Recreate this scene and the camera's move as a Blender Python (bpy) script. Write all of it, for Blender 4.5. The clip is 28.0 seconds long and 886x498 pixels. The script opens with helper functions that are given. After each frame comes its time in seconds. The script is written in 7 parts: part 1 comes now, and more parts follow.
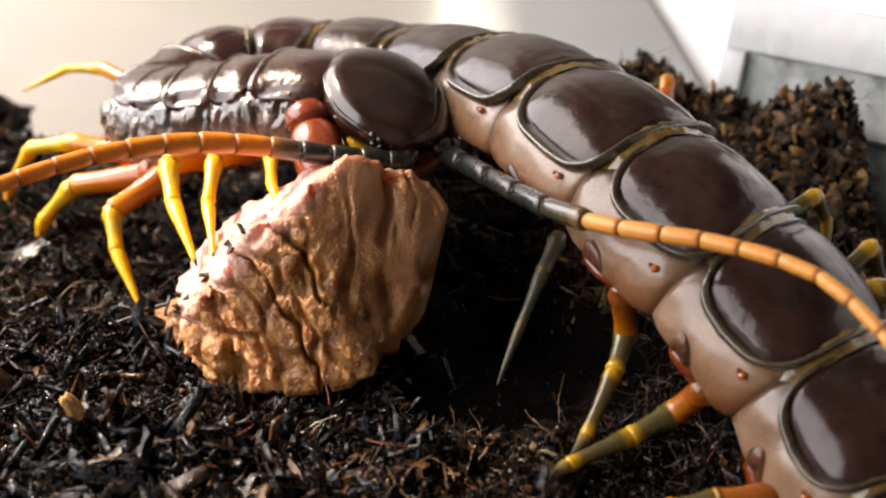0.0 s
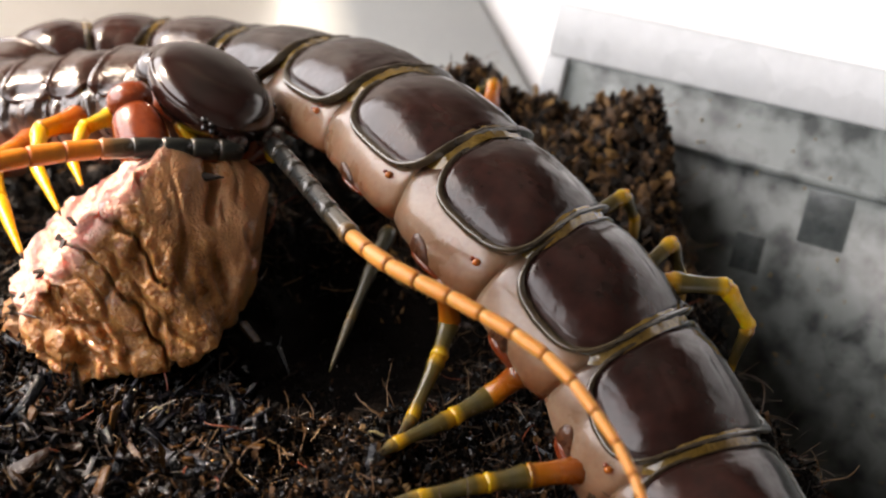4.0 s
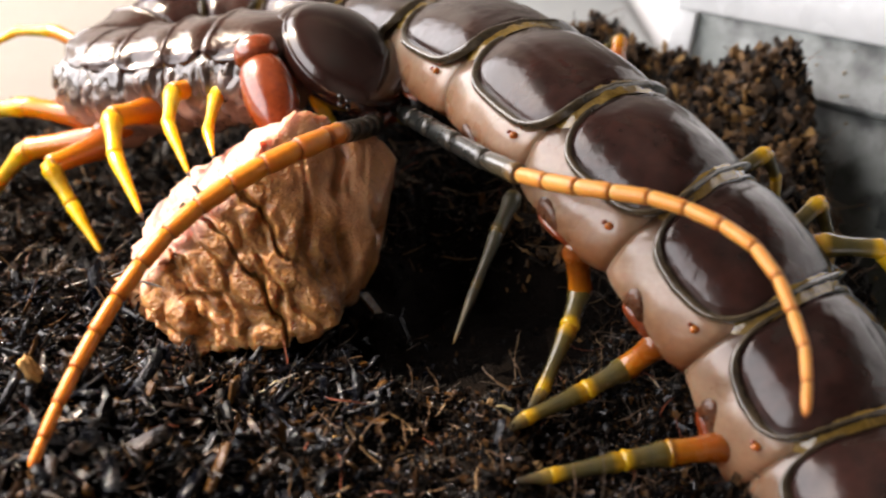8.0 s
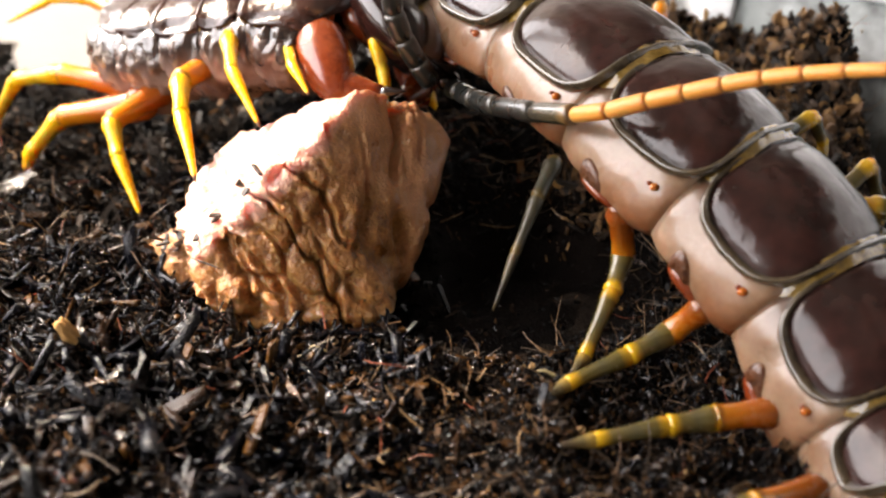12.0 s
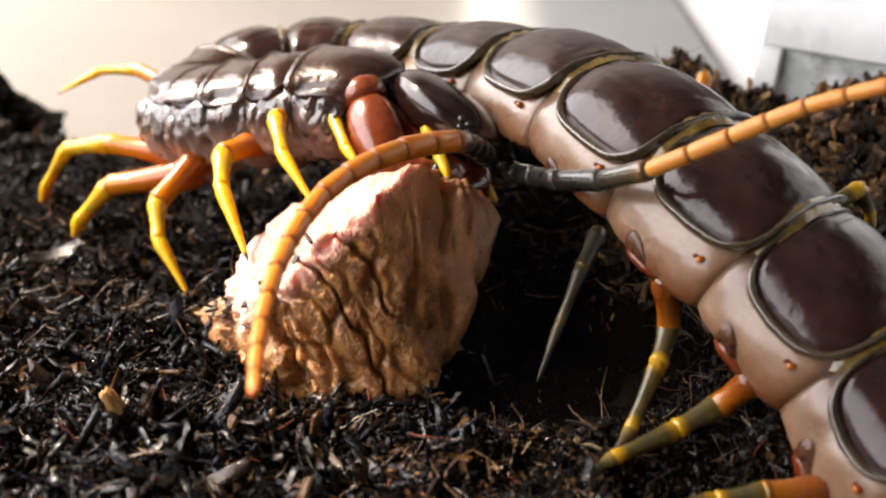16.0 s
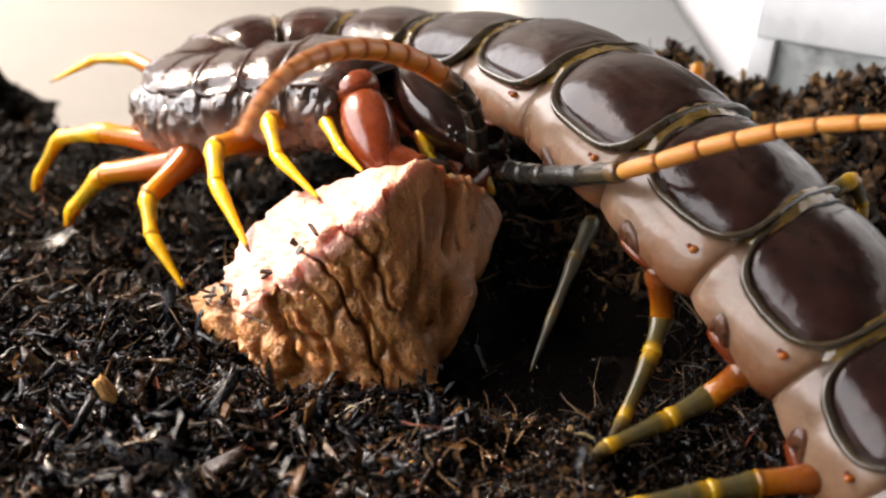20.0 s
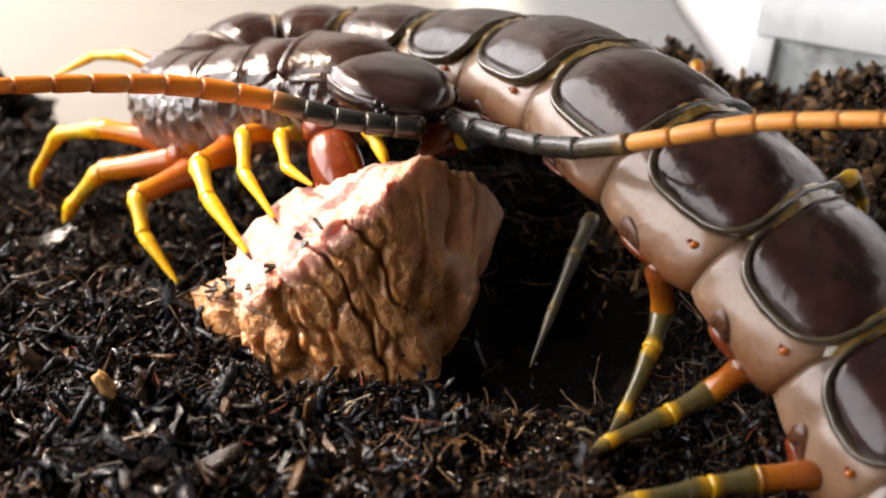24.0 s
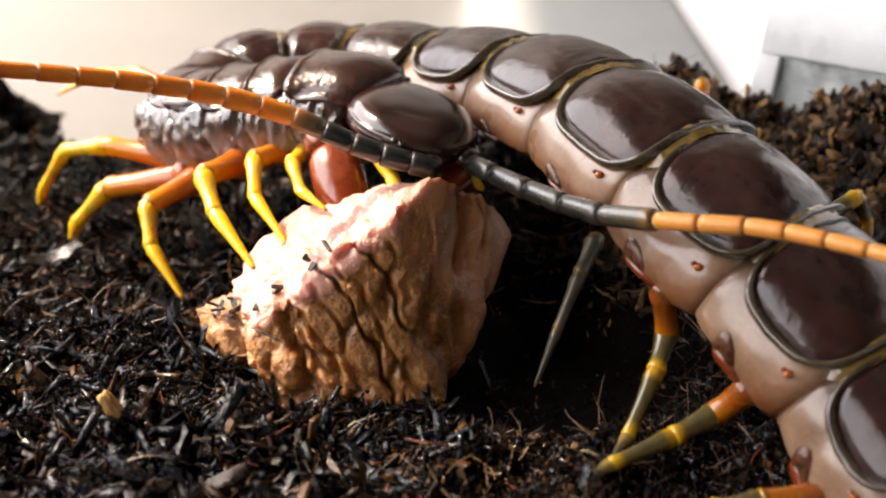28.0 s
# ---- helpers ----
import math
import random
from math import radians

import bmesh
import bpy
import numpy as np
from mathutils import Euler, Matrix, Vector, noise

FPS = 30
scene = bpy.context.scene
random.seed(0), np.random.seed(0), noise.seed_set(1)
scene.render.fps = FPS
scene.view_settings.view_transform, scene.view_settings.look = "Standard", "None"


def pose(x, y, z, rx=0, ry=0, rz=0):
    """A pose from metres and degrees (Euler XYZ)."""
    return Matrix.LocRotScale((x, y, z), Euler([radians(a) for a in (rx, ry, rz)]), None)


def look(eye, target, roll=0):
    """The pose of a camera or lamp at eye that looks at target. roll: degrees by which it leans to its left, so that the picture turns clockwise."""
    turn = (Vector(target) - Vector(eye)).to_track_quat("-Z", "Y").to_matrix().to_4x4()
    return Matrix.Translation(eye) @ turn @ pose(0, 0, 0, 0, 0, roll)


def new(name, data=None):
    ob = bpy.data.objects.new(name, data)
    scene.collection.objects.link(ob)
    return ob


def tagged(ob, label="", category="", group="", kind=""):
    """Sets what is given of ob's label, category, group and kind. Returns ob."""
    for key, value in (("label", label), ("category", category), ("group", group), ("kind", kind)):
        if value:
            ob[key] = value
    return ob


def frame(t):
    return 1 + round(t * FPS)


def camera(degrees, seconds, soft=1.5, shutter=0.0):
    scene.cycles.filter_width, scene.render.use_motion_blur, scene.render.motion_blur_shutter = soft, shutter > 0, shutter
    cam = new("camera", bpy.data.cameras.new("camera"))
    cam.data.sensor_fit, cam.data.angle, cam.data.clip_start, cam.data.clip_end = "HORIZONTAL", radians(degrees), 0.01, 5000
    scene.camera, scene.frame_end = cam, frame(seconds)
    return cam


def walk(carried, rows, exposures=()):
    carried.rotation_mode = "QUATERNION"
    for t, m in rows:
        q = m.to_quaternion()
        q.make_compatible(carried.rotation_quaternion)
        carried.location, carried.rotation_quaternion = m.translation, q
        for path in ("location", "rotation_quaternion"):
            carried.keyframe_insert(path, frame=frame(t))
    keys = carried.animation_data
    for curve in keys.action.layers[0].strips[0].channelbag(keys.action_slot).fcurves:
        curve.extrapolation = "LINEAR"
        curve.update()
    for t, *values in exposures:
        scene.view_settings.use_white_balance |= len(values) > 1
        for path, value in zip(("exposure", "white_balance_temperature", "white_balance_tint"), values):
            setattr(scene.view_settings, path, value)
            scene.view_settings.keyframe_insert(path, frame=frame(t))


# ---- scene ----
EXPOSURES = [(0, 0.70, 7850, 17), (3, 0.70, 7750, 17), (4.5, 0.65, 7750, 17), (7, 0.80, 7750, 17), (8, 0.90, 7750, 17), (10, 1.27, 7750, 17),
             (12, 1.28, 7850, 17), (13, 1.10, 7750, 17), (16, 0.75, 7750, 17), (28, 0.75, 7750, 17)]
cam = camera(39.02, 28.0, soft=2.1, shutter=0.5)
walk(cam, [
    (0, pose(-0.00001, 0.00000, 0.06399, 66.85, -1.29, 0.56)),
    (0.5, pose(0.00022, -0.00006, 0.06382, 66.68, -1.07, 0.60)),
    (1, pose(0.00014, 0.00001, 0.06409, 66.49, -1.18, 0.49)),
    (1.5, pose(0.00017, 0.00004, 0.06442, 66.37, -1.21, 0.45)),
    (2, pose(0.00011, -0.00035, 0.06484, 66.31, -1.56, 0.17)),
    (2.5, pose(0.00020, -0.00029, 0.06470, 66.31, -1.70, -0.15)),
    (3, pose(0.00135, -0.00239, 0.06647, 66.44, -1.85, -0.57)),
    (3.5, pose(0.00120, -0.00683, 0.06839, 67.21, -3.87, -4.52)),
    (4, pose(0.00002, -0.00675, 0.06710, 66.82, -4.59, -6.16)),
    (4.5, pose(0.00046, -0.00636, 0.06665, 66.44, -4.26, -5.90)),
    (6.5, pose(0.00042, -0.00547, 0.06584, 65.88, -3.63, -5.03)),
    (7, pose(0.00054, -0.00497, 0.06555, 65.80, -3.26, -4.69)),
    (7.5, pose(-0.00015, -0.00282, 0.06449, 65.77, -2.42, -3.88)),
    (8, pose(-0.00020, -0.00119, 0.06393, 65.30, -1.65, -1.57)),
    (8.5, pose(-0.00060, -0.00087, 0.06346, 64.56, -1.42, -0.66)),
    (9, pose(-0.00065, -0.00086, 0.06277, 64.26, -1.65, -0.66)),
    (9.5, pose(-0.00101, -0.00112, 0.06227, 63.91, -1.80, -0.56)),
    (10, pose(-0.00104, -0.00101, 0.06190, 63.90, -1.75, -0.61)),
    (10.5, pose(-0.00121, -0.00099, 0.06189, 63.88, -1.75, -0.68)),
    (11, pose(-0.00109, -0.00103, 0.06184, 63.95, -1.66, -0.65)),
    (11.5, pose(-0.00119, -0.00097, 0.06166, 64.04, -1.54, -0.73)),
    (12, pose(-0.00130, -0.00031, 0.06112, 64.66, -1.26, -0.37)),
    (12.5, pose(-0.00146, -0.00036, 0.06116, 65.49, -0.76, 0.51)),
    (13, pose(-0.00169, -0.00043, 0.06143, 65.84, -0.79, 0.79)),
    (13.5, pose(-0.00183, -0.00050, 0.06198, 66.10, -0.91, 0.76)),
    (15.5, pose(-0.00176, 0.00002, 0.06194, 67.20, -0.82, 1.26)),
    (16, pose(-0.00163, 0.00007, 0.06180, 67.50, -0.66, 1.41)),
    (16.5, pose(-0.00172, 0.00002, 0.06180, 67.46, -0.68, 1.40)),
    (17, pose(-0.00180, -0.00005, 0.06179, 67.38, -0.76, 1.37)),
    (17.5, pose(-0.00177, -0.00003, 0.06181, 67.29, -0.73, 1.33)),
    (18, pose(-0.00177, -0.00006, 0.06178, 67.26, -0.75, 1.29)),
    (18.5, pose(-0.00184, -0.00011, 0.06184, 67.22, -0.78, 1.27)),
    (19, pose(-0.00177, -0.00009, 0.06188, 67.19, -0.76, 1.25)),
    (19.5, pose(-0.00175, -0.00013, 0.06159, 67.28, -0.84, 1.16)),
    (20, pose(-0.00186, -0.00016, 0.06161, 67.15, -0.97, 1.11)),
    (20.5, pose(-0.00204, -0.00029, 0.06162, 67.10, -1.02, 1.03)),
    (21, pose(-0.00205, -0.00019, 0.06158, 67.06, -1.00, 1.05)),
    (21.5, pose(-0.00199, -0.00017, 0.06163, 67.07, -0.98, 1.12)),
    (23.5, pose(-0.00204, -0.00018, 0.06151, 67.19, -1.15, 0.96)),
    (24, pose(-0.00211, -0.00021, 0.06092, 67.27, -1.12, 1.03)),
    (24.5, pose(-0.00187, 0.00030, 0.06017, 67.21, -0.98, 1.16)),
    (25, pose(-0.00165, 0.00020, 0.06118, 67.66, -1.15, 1.45)),
    (25.5, pose(-0.00133, 0.00040, 0.06101, 67.93, -1.09, 1.19)),
    (26, pose(-0.00138, 0.00028, 0.06098, 67.93, -1.08, 1.06)),
    (26.5, pose(-0.00130, 0.00046, 0.06086, 67.89, -1.03, 1.02)),
    (27, pose(-0.00129, 0.00041, 0.06096, 67.89, -1.03, 1.26)),
    (27.5, pose(-0.00138, 0.00031, 0.06133, 67.78, -1.00, 1.27)),
    (28, pose(-0.00206, -0.00002, 0.06212, 67.62, -1.15, 1.32)),
], exposures=EXPOSURES)
cam.data.dof.use_dof, cam.data.dof.focus_distance, cam.data.dof.aperture_fstop = True, 0.121, 33.0

# ---- light ----
world = bpy.data.worlds.new("world")
scene.world = world
world.use_nodes = True
sky = world.node_tree.nodes.new("ShaderNodeTexSky")
sky.sky_type, sky.sun_disc = "NISHITA", False
SUN_FROM = Vector((-0.62, 0.25, 0.72)).normalized()
sky.sun_elevation = math.asin(SUN_FROM.z)
sky.sun_rotation = math.atan2(SUN_FROM.x, SUN_FROM.y)
world.node_tree.links.new(sky.outputs[0], world.node_tree.nodes["Background"].inputs[0])
world.node_tree.nodes["Background"].inputs[1].default_value = 0.15
sun = new("sun", bpy.data.lights.new("sun", "SUN"))
sun.data.energy, sun.data.angle, sun.data.color = 5.0, radians(0.4), (1.0, 0.92, 0.80)
sun.matrix_world = look(SUN_FROM * 2, (0, 0, 0))

MM = 0.001


def place(x, y, z, rx=0, ry=0, rz=0):
    """A pose from millimetres and degrees."""
    return pose(x * MM, y * MM, z * MM, rx, ry, rz)


# ---- materials ----
def material(name, color, color2=None, rough=0.5, scale=400.0, detail_scale=2500.0, bump=0.2, depth=0.0003,
             metal=0.0, coat=0.0, subsurface=0.0, radius=(0.004, 0.0015, 0.001), transmission=0.0, stretch=(1, 1, 1),
             rough_spread=0.15, contrast=0.5, specular=0.5):
    m = bpy.data.materials.new(name)
    m.use_nodes = True
    t = m.node_tree
    n, link = t.nodes, t.links.new
    b = n["Principled BSDF"]
    co = n.new("ShaderNodeTexCoord")
    mp = n.new("ShaderNodeMapping")
    mp.inputs["Scale"].default_value = stretch
    link(co.outputs["Object"], mp.inputs[0])
    big, fine = n.new("ShaderNodeTexNoise"), n.new("ShaderNodeTexNoise")
    big.inputs["Scale"].default_value, big.inputs["Detail"].default_value = scale, 4
    fine.inputs["Scale"].default_value, fine.inputs["Detail"].default_value = detail_scale, 5
    link(mp.outputs[0], big.inputs["Vector"])
    link(mp.outputs[0], fine.inputs["Vector"])
    add = n.new("ShaderNodeMath")
    add.operation = "MULTIPLY_ADD"
    add.inputs[1].default_value = 0.45
    link(fine.outputs[0], add.inputs[0])
    half = n.new("ShaderNodeMath")
    half.operation = "MULTIPLY"
    half.inputs[1].default_value = 0.55
    link(big.outputs[0], half.inputs[0])
    link(half.outputs[0], add.inputs[2])
    ramp = n.new("ShaderNodeValToRGB")
    lo, hi = 0.5 - 0.5 * (1 - contrast) * 0.6, 0.5 + 0.5 * (1 - contrast) * 0.6
    ramp.color_ramp.elements[0].position, ramp.color_ramp.elements[1].position = lo, hi
    ramp.color_ramp.elements[0].color = (*color, 1)
    ramp.color_ramp.elements[1].color = (*(color2 or color), 1)
    link(add.outputs[0], ramp.inputs[0])
    link(ramp.outputs[0], b.inputs["Base Color"])
    rr = n.new("ShaderNodeMapRange")
    rr.inputs[3].default_value, rr.inputs[4].default_value = max(0.03, rough - rough_spread), min(1, rough + rough_spread)
    link(big.outputs[0], rr.inputs[0])
    link(rr.outputs[0], b.inputs["Roughness"])
    bp = n.new("ShaderNodeBump")
    bp.inputs["Strength"].default_value, bp.inputs["Distance"].default_value = bump, depth
    link(add.outputs[0], bp.inputs["Height"])
    link(bp.outputs[0], b.inputs["Normal"])
    b.inputs["Metallic"].default_value = metal
    b.inputs["Coat Weight"].default_value = coat
    b.inputs["Coat Roughness"].default_value = 0.08
    b.inputs["Specular IOR Level"].default_value = specular
    b.inputs["Subsurface Weight"].default_value = subsurface
    b.inputs["Subsurface Radius"].default_value = (1, 0.4, 0.25)
    b.inputs["Subsurface Scale"].default_value = radius[0]
    b.inputs["Transmission Weight"].default_value = transmission
    return m


def banded(m, axis, stops):
    """Colours along the length of a piece, by its own box: stops of (place 0..1, colour)."""
    t = m.node_tree
    n, link = t.nodes, t.links.new
    co, sep, ramp = n.new("ShaderNodeTexCoord"), n.new("ShaderNodeSeparateXYZ"), n.new("ShaderNodeValToRGB")
    link(co.outputs["Generated"], sep.inputs[0])
    link(sep.outputs[axis], ramp.inputs[0])
    e = ramp.color_ramp.elements
    while len(e) < len(stops):
        e.new(0.5)
    for k, (p, c) in enumerate(stops):
        e[k].position, e[k].color = p, (*c, 1)
    mix = n.new("ShaderNodeMix")
    mix.data_type, mix.blend_type = "RGBA", "MULTIPLY"
    mix.inputs[0].default_value = 1.0
    link(ramp.outputs[0], mix.inputs[6])
    old = n["Principled BSDF"].inputs["Base Color"].links[0].from_socket
    link(old, mix.inputs[7])
    link(mix.outputs[2], n["Principled BSDF"].inputs["Base Color"])
    return m


SHELL = material("dark_shell", (0.014, 0.007, 0.006), (0.038, 0.014, 0.011), 0.18, 200, 700, 0.30, 0.0007, coat=0.10, rough_spread=0.08, specular=0.36)
HEAD_SHELL = material("head_shell", (0.010, 0.005, 0.004), (0.030, 0.009, 0.007), 0.20, 150, 1500, 0.10, 0.0003, coat=0.5, rough_spread=0.06)
NECK_SHELL = material("neck_shell", (0.016, 0.007, 0.005), (0.042, 0.014, 0.009), 0.24, 420, 1400, 0.4, 0.0006, coat=0.4, rough_spread=0.06)
RIM = material("plate_rim", (0.035, 0.026, 0.016), (0.085, 0.062, 0.036), 0.16, 300, 2000, 0.2, 0.0004, coat=1.0)
MARGIN = material("olive_margin", (0.09, 0.050, 0.009), (0.27, 0.165, 0.035), 0.18, 500, 2500, 0.25, 0.0003, coat=0.5)
# belly end amber, deepened for the shade under the flank; dark back is pigment
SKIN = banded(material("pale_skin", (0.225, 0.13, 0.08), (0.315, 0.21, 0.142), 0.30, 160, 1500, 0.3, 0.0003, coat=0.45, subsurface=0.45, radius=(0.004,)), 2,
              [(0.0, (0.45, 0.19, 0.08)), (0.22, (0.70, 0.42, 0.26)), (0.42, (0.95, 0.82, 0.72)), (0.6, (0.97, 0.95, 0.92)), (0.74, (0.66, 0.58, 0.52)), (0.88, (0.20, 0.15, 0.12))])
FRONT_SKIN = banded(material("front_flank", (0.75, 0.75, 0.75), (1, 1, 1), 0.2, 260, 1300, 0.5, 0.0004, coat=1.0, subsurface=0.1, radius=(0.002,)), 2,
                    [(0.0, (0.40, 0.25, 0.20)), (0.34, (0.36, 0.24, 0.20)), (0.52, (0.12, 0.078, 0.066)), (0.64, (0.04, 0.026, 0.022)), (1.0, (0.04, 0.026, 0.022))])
DARK_SKIN = material("grey_skin", (0.05, 0.036, 0.034), (0.15, 0.11, 0.10), 0.24, 260, 1300, 0.5, 0.0004, coat=0.5, subsurface=0.1, radius=(0.002,))
AMBER = material("amber", (0.28, 0.055, 0.005), (0.52, 0.14, 0.010), 0.22, 300, 1800, 0.1, 0.0002, coat=0.7, subsurface=0.25, radius=(0.002,))
FANG = material("red_brown_fang", (0.13, 0.020, 0.005), (0.24, 0.045, 0.011), 0.26, 250, 1500, 0.12, 0.0003, coat=0.6, subsurface=0.15, radius=(0.002,))
COXA_DARK = material("coxal_pouch", (0.035, 0.011, 0.005), (0.12, 0.04, 0.014), 0.3, 900, 2600, 0.5, 0.0004, coat=0.3, subsurface=0.15, radius=(0.002,), specular=0.3)
FANG_TIP = material("black_fang_tip", (0.01, 0.006, 0.005), (0.02, 0.01, 0.008), 0.2, 300, 1500, 0.1, 0.0002, coat=0.8)
LEG_BASE = banded(material("orange_leg", (0.8, 0.8, 0.8), (1, 1, 1), 0.3, 400, 2200, 0.2, 0.0002, coat=0.25, subsurface=0.4, radius=(0.002,)), 2,
                  [(0.0, (0.24, 0.045, 0.005)), (0.5, (0.50, 0.125, 0.008)), (0.93, (0.74, 0.29, 0.010)), (0.97, (0.22, 0.07, 0.006)), (1.0, (0.80, 0.38, 0.014))])
LEG_MID = banded(material("yellow_leg", (0.8, 0.8, 0.8), (1, 1, 1), 0.28, 400, 2200, 0.2, 0.0002, coat=0.25, subsurface=0.4, radius=(0.002,)), 2,
                 [(0.0, (0.86, 0.43, 0.010)), (0.2, (0.80, 0.46, 0.016)), (0.5, (0.56, 0.40, 0.035)), (0.8, (0.78, 0.48, 0.02)), (1.0, (0.88, 0.52, 0.018))])
LEG_TIP = banded(material("yellow_tip", (0.8, 0.8, 0.8), (1, 1, 1), 0.28, 400, 2200, 0.2, 0.0002, coat=0.25, subsurface=0.4, radius=(0.002,)), 2,
                 [(0.0, (0.90, 0.55, 0.02)), (0.88, (0.84, 0.48, 0.015)), (0.93, (0.05, 0.025, 0.01)), (1.0, (0.02, 0.012, 0.008))])
BODY_LEG_BASE = banded(material("red_brown_leg", (0.8, 0.8, 0.8), (1, 1, 1), 0.26, 400, 2200, 0.2, 0.0002, coat=0.4, subsurface=0.35, radius=(0.002,)), 2,
                       [(0.0, (0.16, 0.038, 0.006)), (0.5, (0.34, 0.085, 0.008)), (0.84, (0.50, 0.16, 0.010)), (0.93, (0.16, 0.05, 0.006)), (1.0, (0.66, 0.32, 0.014))])
OLIVE_LEG = banded(material("olive_leg", (0.8, 0.8, 0.8), (1, 1, 1), 0.25, 400, 2200, 0.2, 0.0002, coat=0.6, subsurface=0.15, radius=(0.002,)), 2,
                   [(0.0, (0.66, 0.30, 0.012)), (0.13, (0.58, 0.31, 0.015)), (0.24, (0.12, 0.085, 0.018)), (0.5, (0.085, 0.072, 0.03)), (0.78, (0.15, 0.11, 0.03)), (0.9, (0.64, 0.36, 0.015)), (1.0, (0.72, 0.42, 0.02))])
# olive leg darkened: the shade beside the meat is put into its colour
SHADED_LEG = banded(material("shaded_leg", (0.8, 0.8, 0.8), (1, 1, 1), 0.4, 400, 2200, 0.2, 0.0002, coat=0.15, subsurface=0.15, radius=(0.002,)), 2,
                 [(0.0, (0.28, 0.16, 0.03)), (0.12, (0.07, 0.06, 0.035)), (0.8, (0.06, 0.055, 0.035)), (1.0, (0.14, 0.09, 0.02))])
CLAW_TIP = banded(material("claw_tip", (0.8, 0.8, 0.8), (1, 1, 1), 0.25, 400, 2200, 0.2, 0.0002, coat=0.6, subsurface=0.15, radius=(0.002,)), 2,
                  [(0.0, (0.55, 0.32, 0.04)), (0.22, (0.40, 0.25, 0.05)), (0.45, (0.13, 0.10, 0.04)), (0.8, (0.05, 0.035, 0.02)), (1.0, (0.015, 0.01, 0.008))])
ANTENNA_DARK = banded(material("dark_antenna", (0.7, 0.7, 0.7), (1, 1, 1), 0.3, 350, 2500, 0.25, 0.0002, coat=0.4), 2,
                      [(0.0, (0.012, 0.014, 0.013)), (0.85, (0.018, 0.02, 0.018)), (1.0, (0.05, 0.042, 0.03))])
ANTENNA_MIX = banded(material("turning_antenna", (0.8, 0.8, 0.8), (1, 1, 1), 0.3, 350, 2500, 0.25, 0.0002, coat=0.4), 2,
                     [(0.0, (0.045, 0.04, 0.03)), (0.6, (0.12, 0.07, 0.03)), (1.0, (0.42, 0.16, 0.05))])
ANTENNA_LAST = banded(material("last_dark_article", (0.8, 0.8, 0.8), (1, 1, 1), 0.25, 350, 2500, 0.25, 0.0002, coat=0.5), 2,
                      [(0.0, (0.03, 0.03, 0.025)), (0.75, (0.07, 0.055, 0.03)), (0.93, (0.20, 0.11, 0.04)), (1.0, (0.10, 0.05, 0.02))])
ANTENNA_RUST = banded(material("rust_antenna", (0.82, 0.82, 0.82), (1, 1, 1), 0.38, 350, 2500, 0.3, 0.0002, coat=0.12, subsurface=0.3, radius=(0.001,)), 2,
                      [(0.0, (0.74, 0.255, 0.022)), (0.75, (0.70, 0.215, 0.016)), (0.93, (0.60, 0.165, 0.012)), (1.0, (0.36, 0.085, 0.012))])
# far antenna's rust made paler, with the back light put into it
ANTENNA_BACKLIT = banded(material("backlit_antenna", (0.82, 0.82, 0.82), (1, 1, 1), 0.42, 350, 2500, 0.3, 0.0002, coat=0.08, subsurface=0.3, radius=(0.001,)), 2,
                      [(0.0, (0.86, 0.42, 0.10)), (0.12, (0.80, 0.34, 0.07)), (0.85, (0.78, 0.31, 0.06)), (0.95, (0.55, 0.18, 0.03)), (1.0, (0.30, 0.09, 0.02))])
EYE = material("eye", (0.006, 0.006, 0.006), (0.012, 0.01, 0.01), 0.05, 500, 1500, 0.0, coat=1.0)
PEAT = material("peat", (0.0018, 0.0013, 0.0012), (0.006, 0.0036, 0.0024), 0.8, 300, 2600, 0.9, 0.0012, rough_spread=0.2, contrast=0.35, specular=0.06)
PEAT_CHIP = material("peat_flake", (0.010, 0.008, 0.007), (0.04, 0.027, 0.018), 0.34, 500, 3200, 0.6, 0.0005, rough_spread=0.2)
TUB_PLASTIC = material("white_plastic", (0.86, 0.86, 0.86), (0.91, 0.91, 0.91), 0.35, 20, 300, 0.05, 0.0003, rough_spread=0.08)
PLASTER = material("plaster", (0.42, 0.39, 0.36), (0.50, 0.47, 0.44), 0.8, 3, 40, 0.2, 0.002)
SHADE_GREY = material("shade_sheet", (0.40, 0.42, 0.42), (0.47, 0.49, 0.48), 0.5, 25, 400, 0.08, 0.0003)


def speckled(name, base, dirt, amount, rough):
    """Hazy plastic with smears and dirt specks."""
    m = material(name, base, tuple(min(1, c * 1.25) for c in base), rough, 45, 420, 0.15, 0.0004)
    t = m.node_tree
    n, link = t.nodes, t.links.new
    co, v, ramp, mix = n.new("ShaderNodeTexCoord"), n.new("ShaderNodeTexNoise"), n.new("ShaderNodeValToRGB"), n.new("ShaderNodeMix")
    v.inputs["Scale"].default_value, v.inputs["Detail"].default_value = 230, 6
    link(co.outputs["Object"], v.inputs["Vector"])
    ramp.color_ramp.elements[0].position, ramp.color_ramp.elements[1].position = amount, amount + 0.22
    link(v.outputs[0], ramp.inputs[0])
    mix.data_type = "RGBA"
    link(ramp.outputs[0], mix.inputs[0])
    old = n["Principled BSDF"].inputs["Base Color"].links[0].from_socket
    link(old, mix.inputs[6])
    mix.inputs[7].default_value = (*dirt, 1)
    link(mix.outputs[2], n["Principled BSDF"].inputs["Base Color"])
    return m


